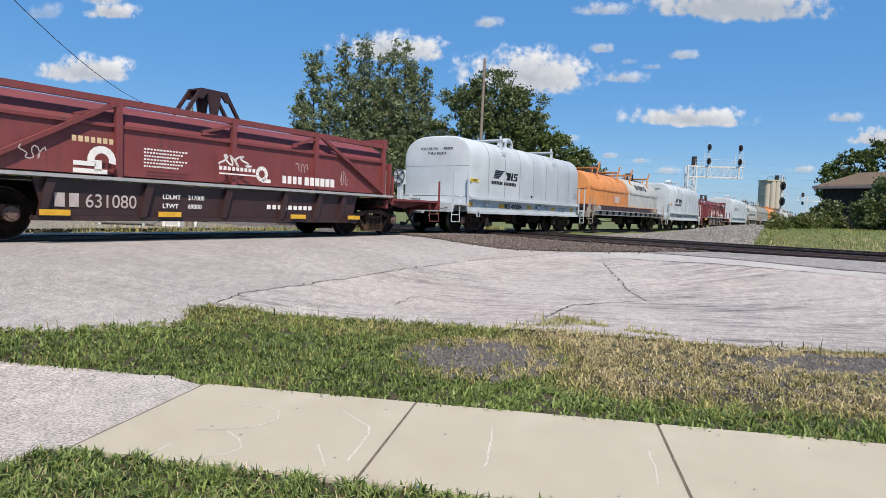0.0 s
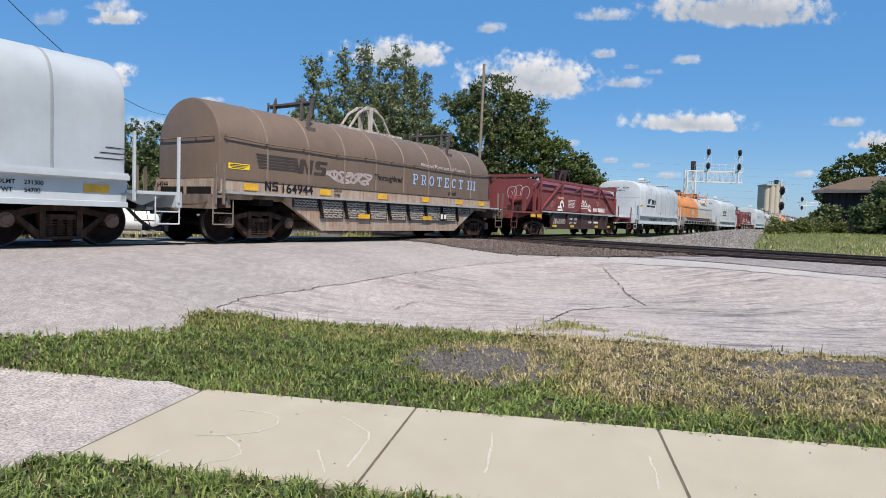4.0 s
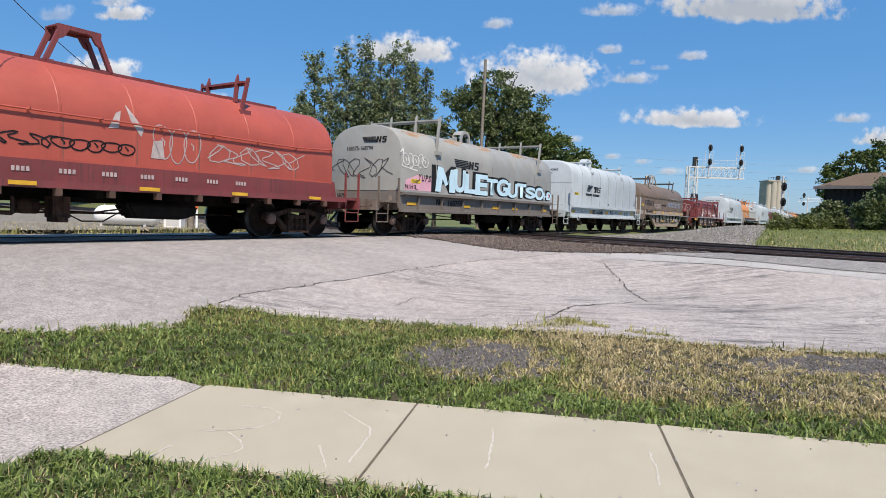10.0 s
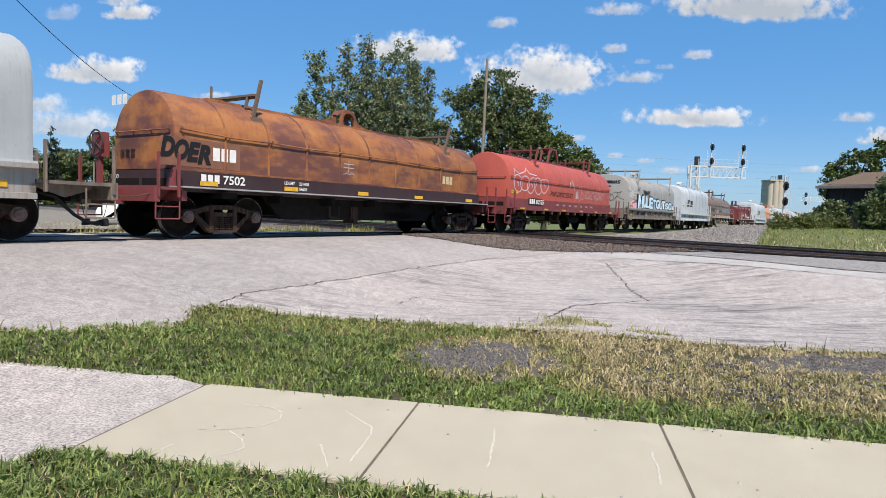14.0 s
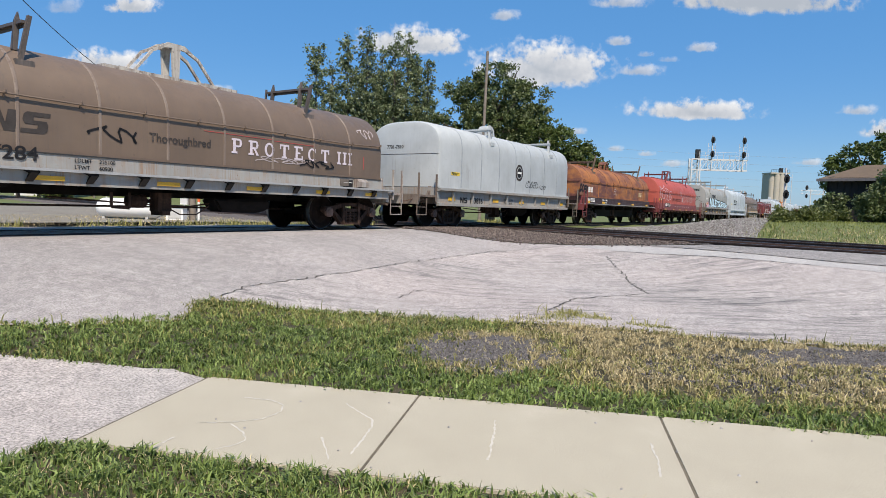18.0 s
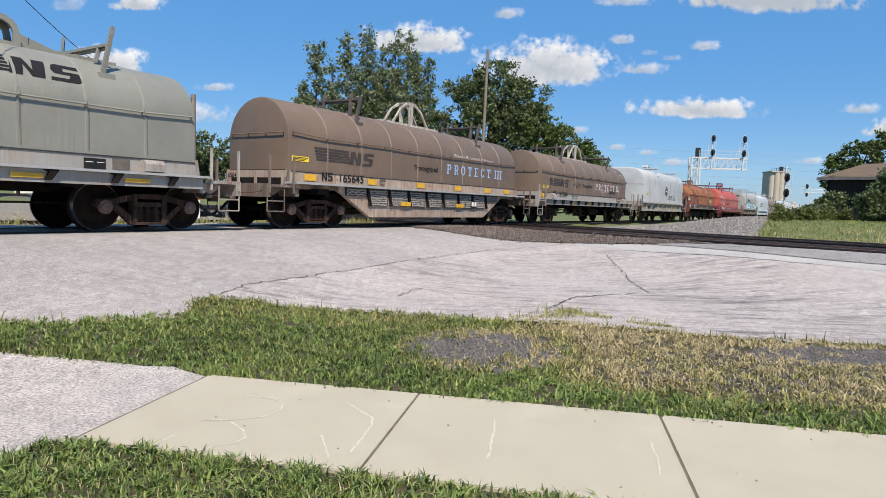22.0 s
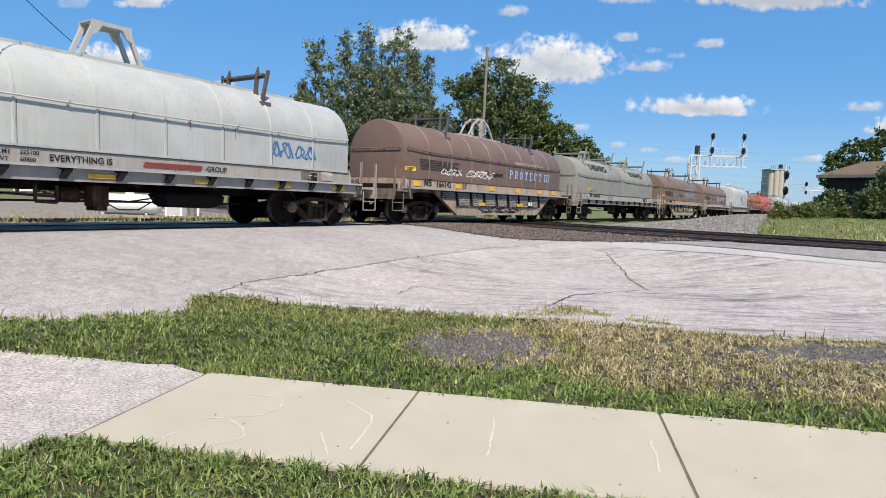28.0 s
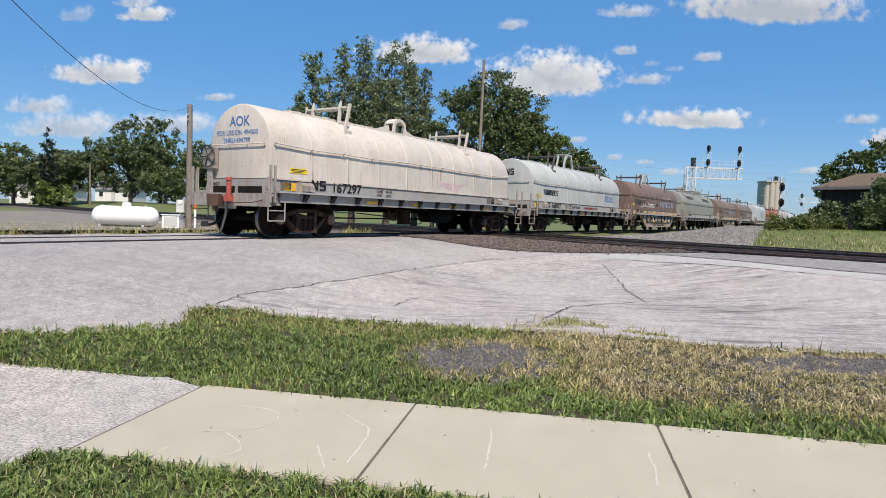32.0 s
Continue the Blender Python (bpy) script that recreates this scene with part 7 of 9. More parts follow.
    decal(c, "graffiti", scribble(-2.1, -1.1, 1.7, 2.0, 41, 5, 0.022), M["ink"], "round", label="black sprayed tag")
    decal(c, "graffiti", scribble(1.8, 3.4, 1.62, 1.75, 42, 14, 0.009), M["letter_faint"], "round")

    c = coil_car(-84.1, -69.9, -82.54, -71.64, "smooth", "plain", P_WHITE, P_WSILL, "white smooth-sided coil car with a round dark emblem", "163816", (-3.5, 0.84, 0.27), lift="hoop", arms=(-2.0, 3.4), ribs=8, rib_out=0.006)
    c["x0"] = -82.54 + 77.0
    ring = [[(0.23 + r * math.cos(a), 2.12 + r * math.sin(a)) for r, a in ((0.24, b), (0.33, b), (0.33, b + 0.4), (0.24, b + 0.4))] for b in np.linspace(0, 5.9, 16)]
    decal(c, "round_emblem", ring, M["ink_soft"], "smooth", label="thin grey ring")
    decal(c, "round_emblem", [[(0.23 + 0.2 * math.cos(a), 2.12 + 0.2 * math.sin(a)) for a in np.linspace(0, 5.9, 16)]], M["ink"], "smooth", label="dark disc", lift=0.012)
    decal(c, "emblem_bar", [rect(0.06, 0.4, 2.08, 2.16)], M["letter_white"], "smooth", lift=0.016)
    decal(c, "company_letters", initials(-4.12, -3.64, 0.84, 1.03, 0.0), M["ink"], None, -1.405)
    decal(c, "graffiti", scribble(0.85, 2.0, 1.55, 1.85, 51, 14, 0.011) + scribble(2.2, 2.85, 1.52, 1.72, 52, 8, 0.011), M["ink"], "smooth", label="black sprayed tags")
    decal(c, "warning_label", [rect(-4.83, -4.3, 1.75, 1.86)], M["label"], "smooth")
    lettering(c, "use_note", "7701-7810", 0.7, 2.6, 0.16, M["ink"], end=c["x0"])
    bm = bmesh.new()
    box(bm, c["x0"] - 0.005, c["x0"] + 0.01, -1.4, 1.4, 2.40, 2.415)
    part("end_seam", bm, M["ink_soft"], c)
    reflectors(c, (-4.9, -1.8, 0.4, 2.5, 4.5), 0.9, 1.02, -1.405, 0.45)
    lettering(c, "load_data", "LD LMT 221900", -0.9, 0.98, 0.1, M["ink"], None, -1.405)
    lettering(c, "load_data", "LT WT    64100", -0.9, 0.86, 0.1, M["ink"], None, -1.405)

    c = coil_car(-69.9, -55.3, -68.88, -56.55, "low", "deep", P_RUST, P_DMAROON, "rusted orange-brown covered coil car on a dark maroon frame", "7502", (-5.17, 1.18, 0.26), ink="letter_white", rods=2.18, lift="rust", arms=(-4.0, 4.3), end_mat=P_MAROON, ribs=10, rib_out=0.02)
    decal(c, "mark", blocks(-5.72, -5.22, 1.18, 1.36, 3, 0.25), M["letter_white"], None, -1.195)
    decal(c, "faded_panel", [rect(-6.6, -4.65, 1.5, 2.08)], M["panel_rust"], "low", label="faded brown panel behind the marks", lift=0.004)
    decal(c, "mark", blocks(-5.37, -4.72, 1.67, 1.95, 3, 0.2), M["letter_white"], "low", label="white block letters left plain")
    decal(c, "mark", blocks(3.7, 4.35, 1.68, 1.94, 3, 0.2), M["letter_gold"], "low")
    end_marks(c, "mark", blocks(-0.3, 0.3, 2.72, 2.92, 3, 0.2), M["letter_white"], -68.88 + 62.1, "white blocks on the end wall")
    for k, (ch, xa) in enumerate((("D", -6.62), ("O", -6.3), ("E", -6.02), ("R", -5.76))):
        fitted(c, "graffiti_letter", ch, xa, xa + 0.34, 1.66 - 0.03 * k, 2.08 - 0.03 * k, M["ink"], "low", 0.06, 0.012 + 0.0005 * k, "bold black sprayed letter", 0.25)
    lettering(c, "load_data", "LD LMT 231400", -3.4, 1.27, 0.11, M["letter_white"], None, -1.195)
    lettering(c, "load_data", "LT WT    54600", -3.4, 1.14, 0.11, M["letter_white"], None, -1.195)
    reflectors(c, (-5.75, -3.4, -0.7, 2.0, 5.1), 1.12, 1.22, -1.195, 0.45)
    decal(c, "graffiti", strokes([(-1.2, 1.95), (-0.8, 1.95)], 0.012) + strokes([(-1.0, 2.03), (-1.0, 1.72)], 0.012) + strokes([(-1.2, 1.85), (-0.8, 1.85)], 0.012) + scribble(-1.2, -0.75, 1.66, 1.74, 61, 4, 0.008), M["letter_faint"], "low")

    c = coil_car(-55.3, -40.5, -54.01, -41.6, "round", "red", P_RED, P_MAROON, "bright red covered coil car with pale sprayed scrawls", "80525", (-3.65, 1.22, 0.28), ink="letter_white", rods=2.2, lift="red", arms=(-3.0, 3.6), end_mat=P_MAROON, rib_out=0.006)
    decal(c, "number_panel", [rect(-4.4, -3.0, 1.16, 1.46)], M["ink"], None, -1.175, "black panel behind the number", 0.004)
    decal(c, "mark", blocks(-4.3, -3.72, 1.22, 1.43, 3, 0.2), M["letter_white"], None, -1.175)
    decal(c, "graffiti", bubble(-5.65, -2.35, 1.68, 2.4, 5, 71, 0.02) + strokes([(-5.65, 1.95), (-5.6, 2.6), (-5.2, 2.42), (-4.6, 2.55), (-4.4, 2.72), (-4.2, 2.5), (-3.5, 2.45)], 0.02), M["letter_pale"], "round", label="pale sprayed outline letters")
    decal(c, "graffiti", scribble(-2.0, -0.7, 1.62, 1.86, 73, 11, 0.013) + bubble(-0.7, 0.75, 1.64, 1.84, 5, 77, 0.013), M["ink"], "round", label="black sprayed tags")
    decal(c, "graffiti", [[(0.25, 2.1), (0.45, 2.12), (0.5, 2.45), (0.4, 2.4)], [(0.6, 2.6), (0.95, 2.15), (0.9, 2.0), (0.68, 2.3)], [(1.1, 1.62), (1.4, 1.62), (1.35, 2.0), (1.15, 1.95)]], M["letter_faint"], "round", label="pale yellow-grey sprayed blocks")
    decal(c, "graffiti", bubble(1.2, 2.2, 1.6, 2.3, 3, 74, 0.011) + scribble(2.5, 5.1, 1.62, 2.1, 75, 18, 0.011), M["letter_faint"], "round", label="faint pale sprayed tags")
    decal(c, "warning_label", [rect(-5.87, -5.32, 1.6, 1.73)], M["label"], "round")
    reflectors(c, (-5.9, -3.6, -1.6, 0.6, 2.7, 5.0), 0.96, 1.03, -1.545, 0.42)
    for k in range(7):
        decal(c, "small_print", blocks(-1.4 + k * 0.75, -1.1 + k * 0.75, 1.2, 1.28, 4), M["letter_faint"], None, -1.175)

    c = coil_car(-40.5, -26.6, -38.98, -27.81, "semi", "plain", P_DGREY, P_GSILL, "grey coil car with large pale blue spray-painted letters", "168755", (-2.8, 0.97, 0.27), lift="hoop", arms=(-3.5, 4.35), ribs=6, rib_out=0.006)
    decal(c, "company_letters", initials(-3.47, -2.99, 0.98, 1.18, 0.0), M["ink"], None, -1.405)
    end_marks(c, "company_mark", emblem(-0.1, 0.85, 2.82, 3.0), M["ink"], -38.98 + 33.55, "dark mark of bars and blocks")
    end_marks(c, "graffiti", scribble(-1.2, 1.0, 1.7, 2.4, 85, 14, 0.01), M["ink_soft"], -38.98 + 33.55, "thin dark scrawl on the end wall")
    decal(c, "company_mark", emblem(-2.47, -0.84, 2.28, 2.56), M["ink"], "semi", label="dark mark of bars and blocks")
    cells = (("M", -3.6, -2.4), ("U", -2.45, -1.75), ("L", -1.78, -1.0), ("E", -1.02, -0.15), ("T", -0.2, 0.62), ("G", 0.6, 1.5), ("U", 1.5, 2.33), ("T", 2.28, 3.12), ("S", 3.1, 4.02), ("O", 4.02, 4.9), ("H", 4.93, 5.28), ("D", 5.3, 5.66))
    for k, (ch, xa, xb) in enumerate(cells):
        small = k > 9
        t1 = 2.2 - 0.042 * (xa + 3.6) - (0.1 if small else 0) + (0.05 if k % 2 else -0.02)
        t0 = 1.45 if k % 3 else 1.42
        fitted(c, "graffiti_outline", ch, xa - 0.24, xb + 0.03, t0 - 0.04, t1 + 0.09, M["ink"], "semi", 0.06, 0.006 + 0.0004 * k, "black outline of a spray-painted letter")
        if ch == "M":
            m0, m1 = t0, t1 + 0.02
            decal(c, "graffiti_letter", [[(-3.62, m0), (-3.3, m0), (-3.2, m0 + 0.42), (-3.18, m1), (-3.5, m1 + 0.04)], [(-3.18, m1), (-3.2, m0 + 0.42), (-3.02, m0 + 0.2), (-2.86, m0 + 0.26), (-2.98, m0 + 0.5)],
                                         [(-2.86, m0 + 0.26), (-2.78, m0 + 0.46), (-2.78, m0), (-2.4, m0), (-2.46, m1), (-2.72, m1 - 0.02)]], M["spray_blue"], "semi", label="pale blue spray-painted letter", lift=0.014)
            continue
        fitted(c, "graffiti_letter", ch, xa - 0.03, xb + 0.01, t0, t1 + 0.02, M["spray_blue"], "semi", 0.04, 0.014, "pale blue spray-painted letter")
    decal(c, "graffiti_pink", [[(-5.3, 1.4), (-3.75, 1.4), (-3.8, 1.8), (-4.6, 1.88), (-5.2, 1.7)], [(5.2, 1.4), (5.5, 1.4), (5.5, 1.85), (5.2, 1.75)]], M["spray_pink"], "semi", label="pink sprayed cloud", lift=0.005)
    decal(c, "graffiti", bubble(-5.35, -4.1, 2.12, 2.5, 5, 81, 0.016) + strokes([(-5.5, 2.5), (-5.35, 2.62), (-5.4, 2.1), (-4.6, 2.0)], 0.016), M["letter_white"], "semi", label="white sprayed tag")
    for ch, xa, z in (("Y", -4.55, 1.72), ("U", -4.38, 1.7), ("P", -4.2, 1.7), ("S", -4.03, 1.69)):
        fitted(c, "graffiti_tag", ch, xa, xa + 0.15, z, z + 0.2, M["ink"], "semi", 0.02, 0.014, slant=0.2)
    for ch, xa in (("N", -5.25), ("I", -5.07), ("H", -4.98), ("I", -4.8), ("L", -4.73)):
        fitted(c, "graffiti_tag", ch, xa, xa + (0.13 if ch != "I" else 0.03), 1.43, 1.57, M["ink"], "semi", 0.015, 0.014)
    rs = random.Random(4)
    for xa, xb in ((-5.0, -3.35), (-2.75, -1.0), (-0.6, 0.9), (1.9, 3.9), (4.6, 5.5)):
        for k in range(5):
            u = xa + (xb - xa) * rs.uniform(0, 0.5)
            w = (xb - xa) * rs.uniform(0.3, 0.5)
            z = 3.08 + 0.045 * k
            decal(c, "rust_streak", [[(u, z), (u + w, z - 0.01), (u + w * 1.05, z + 0.03), (u + w * 0.4, z + 0.045), (u - 0.05, z + 0.03)]], M["rust_film"], "semi", label="orange rust film along the roof", lift=0.004 + 0.0005 * k)
    decal(c, "warning_label", [rect(-4.95, -4.45, 1.62, 1.74)], M["label"], "semi", lift=0.012)
    lettering(c, "use_note", "168575-168794", 0.75, 2.6, 0.17, M["ink"], end=-38.98 + 33.55)
    reflectors(c, (-5.1, -1.8, 0.35, 2.0, 4.8), 0.94, 1.04, -1.405, 0.5)

    c = coil_car(-26.6, -13.25, -25.33, -14.76, "smooth", "smooth", P_BLUE, P_BLUE, "pale blue-white smooth-sided coil car with clean paint", "162686", (-1.78, 0.94, 0.3), lift="hoop", arms=(-2.6, 2.3), ribs=8, rib_out=0.006)
    c["x0"] = -25.33 + 19.925
    smooth_marks(c, "162686")

    c = coil_car(-13.25, 0.75, -12.46, -0.2, "round", "belly", P_BROWN, P_SILL, "brown covered coil car with rust-stained cream belly plates", "164944", (-4.5, 1.2, 0.32), rods=2.28, lift="frame", arms=(-3.2, 3.55))
    protect_marks(c, "164944", 6)
    decal(c, "graffiti", scribble(-2.75, -1.0, 1.56, 1.9, 91, 18, 0.03), M["letter_faint"], "round", label="peeling pale scrawl", lift=0.006)
    lettering(c, "graffiti", "ur self", 3.15, 1.5, 0.2, M["ink"], "round", label="black hand-sprayed words", lift=0.014, slant=0.2)
    cr_car(0.75, 17.75, "maroon coil car with a faceted braced cover and white marks")

    c = coil_car(17.75, 31.1, 19.3, 29.75, "smooth", "smooth", P_BLUE, P_BLUE, "pale grey smooth-sided coil car with black marks on its side", "400004", (-1.8, 0.94, 0.27), lift="hoop", arms=(-2.6, 2.3), ribs=8, rib_out=0.006)
    c["x0"] = 19.3 - 24.425
    smooth_marks(c, "400004")
    c = coil_car(31.1, 47.2, 32.3, 46.1, "round", "walk", P_ORANGE, P_DMAROON, "coil car with an orange and a white cover", rods=2.26, lift="black", arms=(-4.9, -1.3, 1.3, 5.2), split=0.2, ribs=10, paint2=P_PALE)
    decal(c, "company_mark", emblem(1.8, 4.4, 2.58, 2.88), M["ink"], "round")
    decal(c, "mark", [rect(-2.6, -1.7, 1.62, 2.0)], M["letter_faint"], "round")
    c = coil_car(47.2, 60.3, 48.6, 58.9, "smooth", "smooth", P_BLUE, P_BLUE, "pale grey smooth-sided coil car far along the train", "162", (-1.8, 0.94, 0.27), lift="hoop", arms=(-2.6, 2.3), ribs=8, rib_out=0.006)
    c["x0"] = 48.6 - 53.75
    smooth_marks(c, "162")
    cr_car(60.3, 76.4, "maroon braced coil car far along the train")
    c = coil_car(76.4, 90.0, 78.0, 88.5, "smooth", "smooth", P_BLUE, P_BLUE, "pale grey smooth-sided coil car far along the train", lift="hoop", arms=(-2.6,), ribs=8, rib_out=0.006)
    decal(c, "company_mark", emblem(-3.45, -1.45, 2.05, 2.38, True), M["ink"], "smooth")
    c = coil_car(90.0, 104.6, 91.2, 103.5, "round", "belly", P_PALE, P_SILL, "pale covered coil car far along the train", rods=2.28, lift="frame", arms=(-2.4, 3.6))
    decal(c, "company_mark", emblem(-4.9, -2.9, 2.3, 2.65), M["ink"], "round")
    decal(c, "slogan", blocks(-3.0, 3.6, 1.7, 1.98, 10, 0.35), M["ink"], "round")
    coil_car(104.6, 119.2, 105.8, 118.0, "round", "walk", P_GREY, P_WSILL, "grey covered coil car far along the train", rods=2.28, lift="frame", arms=(-2.4, 3.6))
    coil_car(119.2, 133.8, 120.4, 132.6, "round", "walk", P_ORANGE, P_DMAROON, "orange covered coil car far along the train", rods=2.2, lift="hoop", arms=(-2.4, 3.6))
    coil_car(133.8, 148.4, 135.0, 147.2, "round", "deep", P_BROWN2, P_DMAROON, "red-brown covered coil car far along the train", rods=2.2, lift="hoop", arms=(-2.4, 3.6))
    coil_car(148.4, 163.0, 149.6, 161.8, "round", "walk", P_PALE, P_WSILL, "pale covered coil car far along the train", rods=2.2, lift="hoop", arms=(-2.4, 3.6))
    coil_car(163.0, 177.6, 164.2, 176.4, "round", "belly", P_BROWN, P_SILL, "brown covered coil car at the far end in view", rods=2.2, lift="frame", arms=(-2.4, 3.6))


M["panel_rust"] = simple("faded_brown_panel", (0.19, 0.085, 0.05), 0.8, 0, 0.3, 3)
M["maroon_patch"] = simple("dark_red_patch", (0.18, 0.03, 0.03), 0.6)
M["lift_rust"] = P_RUST
M["lift_red"] = P_MAROON
make_train()


# ---- beyond the train ----


def foliage(name, centres, radii, count, size, material, parent, seed, clump=0.55, per=26, label=""):
    """A crown of many small leaves, gathered in clumps near the outside of some ellipsoids."""
    rng = np.random.default_rng(seed)
    vol = np.array([r[0] * r[1] * r[2] for r in radii])
    pick = rng.choice(len(centres), size=max(1, count // per), p=vol / vol.sum())
    c, r = np.array(centres, dtype=float)[pick], np.array(radii, dtype=float)[pick]
    u = rng.normal(size=(len(pick), 3))
    u /= np.linalg.norm(u, axis=1)[:, None]
    core = c + u * r * (rng.uniform(0.25, 1.0, len(pick)) ** 0.45)[:, None] * rng.uniform(0.86, 1.1, (len(pick), 1))
    p = np.repeat(core, per, axis=0)
    spread = np.repeat(rng.uniform(0.5, 1.3, len(pick)), per)[:, None] * clump
    p = p + rng.normal(size=p.shape) * spread * np.array([0.55, 0.55, 0.45])
    n = len(p)
    a = rng.normal(size=(n, 3))
    a /= np.linalg.norm(a, axis=1)[:, None]
    b = np.cross(a, rng.normal(size=(n, 3)))
    b /= np.linalg.norm(b, axis=1)[:, None]
    s = (size * rng.uniform(0.6, 1.3, n))[:, None]
    v = np.stack([p - a * s, p - b * s * 0.55, p + a * s, p + b * s * 0.55], 1).reshape(-1, 3)
    q = np.arange(n)[:, None] * 4 + np.array([0, 1, 2, 3])
    return tagged(raw_mesh(name, v, q, material, parent), label, kind="stuff")


def lobes(crowns, r, seed, fill=1.0):
    """Breaks the large forms of a crown into many small tufts with gaps between them."""
    rnd2 = random.Random(seed)
    out = []
    for cx, cy, cz, rx, ry, rz in crowns:
        n = int(fill * 3.4 * (rx * rz + rx * ry + ry * rz) / (3 * r * r)) + 4
        for k in range(n):
            u = Vector((rnd2.gauss(0, 1), rnd2.gauss(0, 1), rnd2.gauss(0.1, 1))).normalized()
            f = rnd2.uniform(0.35, 1.0) ** 0.5 * rnd2.uniform(0.8, 1.04)
            q = r * rnd2.uniform(0.55, 1.25)
            out.append((cx + u.x * rx * f, cy + u.y * ry * f, cz + u.z * rz * f, q, q, q * 0.8))
    return out


def poplar(x, y, plumes, count, label, seed):
    """Several upright, ragged plumes of leaves, each round a steep limb; plumes are (dx, dy, top, width)."""
    z0 = gz(x, y) - 0.1
    t = thing("tree", (x, y, z0), label, "tree")
    r = random.Random(seed)
    bm = bmesh.new()
    tube(bm, [(0, 0, 0), (0.05, 0, 1.5), (0.0, 0, 3.2)], [0.3, 0.26, 0.22], 9)
    tufts = []
    for dx, dy, top, w in plumes:
        pts = [(0, 0, 1.6), (dx * 0.6, dy * 0.6, 4.0), (dx * 0.9, dy * 0.9, top * 0.6), (dx, dy, top - 0.4)]
        tube(bm, pts, [0.16, 0.12, 0.07, 0.02], 6)
        z = 2.2
        while z < top:
            k = (z - 2.2) / (top - 2.2)
            lean = min(1.0, 0.35 + k)
            rad = 1.45 * w * (1.0 - 0.72 * k ** 2.4) * r.uniform(0.6, 1.1)
            for j in range(6):
                a = r.uniform(0, math.tau)
                o = rad * r.uniform(0.25, 1.0)
                q = r.uniform(0.35, 0.65) * (1 - 0.4 * k)
                tufts.append((dx * lean + o * math.cos(a), dy * lean + o * math.sin(a), z + r.uniform(-0.2, 0.3), q, q, q * 1.3))
                if j == 0:
                    b = (dx * lean * 0.95, dy * lean * 0.95, z - 0.7)
                    tube(bm, [b, tufts[-1][:3]], [0.035, 0.012], 4)
            z += r.uniform(0.24, 0.42)
    part("trunk", bm, M["bark"], t, "grey-brown bark", flat=False)
    foliage("crown", [c[:3] for c in tufts], [c[3:] for c in tufts], int(count * 1.7), 0.1, M["leaf_poplar"], t, seed, 0.26, 20)
    return t


def tree(x, y, height, crowns, count, size, material, label, seed, trunk=0.28, tuft=0.6):
    """Trunk and limbs, with the crown's ellipsoids given as (dx, dy, z, rx, ry, rz)."""
    z0 = gz(x, y) - 0.1
    t = thing("tree", (x, y, z0), label, "tree")
    r = random.Random(seed)
    bm = bmesh.new()
    top = height * 0.8
    pts = [(r.uniform(-0.1, 0.1) * k, r.uniform(-0.1, 0.1) * k, top * k / 6) for k in range(7)]
    tube(bm, pts, [trunk * (1.15 - 0.15 * k) for k in range(7)], 9)
    for cx, cy, cz, rx, ry, rz in crowns:
        for k in range(3):
            a = r.uniform(0, 6.28)
            e = (cx + rx * 0.7 * math.cos(a), cy + ry * 0.7 * math.sin(a), cz + rz * r.uniform(-0.3, 0.6))
            zb = max(height * 0.15, min(top * 0.9, cz - rz * r.uniform(0.5, 1.0)))
            b = (pts[3][0] * 0.3, pts[3][1] * 0.3, zb)
            m = tuple((p + q) / 2 + r.uniform(-0.3, 0.3) for p, q in zip(b, e))
            tube(bm, [b, m, e], [trunk * 0.4, trunk * 0.25, 0.03], 6)
    part("trunk", bm, M["bark"], t, "grey-brown bark", flat=False)
    tufts = lobes(crowns, tuft, seed + 500)
    foliage("crown", [c[:3] for c in tufts], [c[3:] for c in tufts], count, size, material, t, seed, tuft * 0.42, 24)
    return t


# tall poplars and a broad tree behind the train
poplar(-9.8, 51, [(-2.0, 0.4, 10.6, 1.0), (-0.9, -0.3, 13.2, 1.1), (0.3, 0.5, 12.0, 1.1), (-1.4, 1.0, 8.0, 1.5)], 24000, "tall poplar with silvery green leaves behind the train", 31)
poplar(-7.3, 50, [(-0.8, 0.2, 14.0, 1.0), (0.8, -0.2, 14.4, 1.0), (0.1, 0.8, 12.0, 1.3), (1.6, 0.3, 10.5, 1.0)], 24000, "tall poplar with two pointed tops behind the train", 32)
poplar(-4.6, 50.5, [(-0.9, 0.3, 13.2, 1.0), (0.2, -0.3, 13.9, 1.1), (1.2, 0.2, 14.1, 1.0), (0.2, 0.9, 11.0, 1.5)], 25000, "tall poplar with several tops behind the train", 33)
poplar(-2.4, 51, [(-0.3, 0.2, 12.8, 0.9), (0.6, -0.2, 12.3, 0.8), (0.2, 0.6, 8.5, 1.2)], 15000, "slender poplar at the edge of its group", 34)
tree(-0.9, 49, 7.6, [(0, 0, 5.0, 1.2, 1.2, 1.9), (-1.2, 0, 3.2, 1.3, 1.3, 1.4), (0.4, 0, 2.8, 1.6, 1.5, 1.7)], 13000, 0.1, M["leaf_green"], "low bushy tree between taller ones", 35, 0.16, 0.5)
tree(3.1, 46, 11.8, [(-1.7, 0, 9.2, 1.5, 1.5, 1.8), (0.3, 0, 9.5, 2.0, 2.0, 2.2), (2.2, 0, 8.7, 1.8, 1.9, 2.0), (3.0, 0, 7.2, 1.2, 1.3, 1.5), (-0.2, 0, 6.6, 3.0, 2.4, 2.4), (1.6, 0, 5.4, 2.4, 2.2, 2.2), (-3.5, 0, 6.6, 1.1, 1.2, 1.3), (0, 0, 3.4, 3.4, 2.4, 1.6)],
     52000, 0.105, M["leaf_dark"], "broad dark green deciduous tree behind the train", 36, 0.34, 0.62)
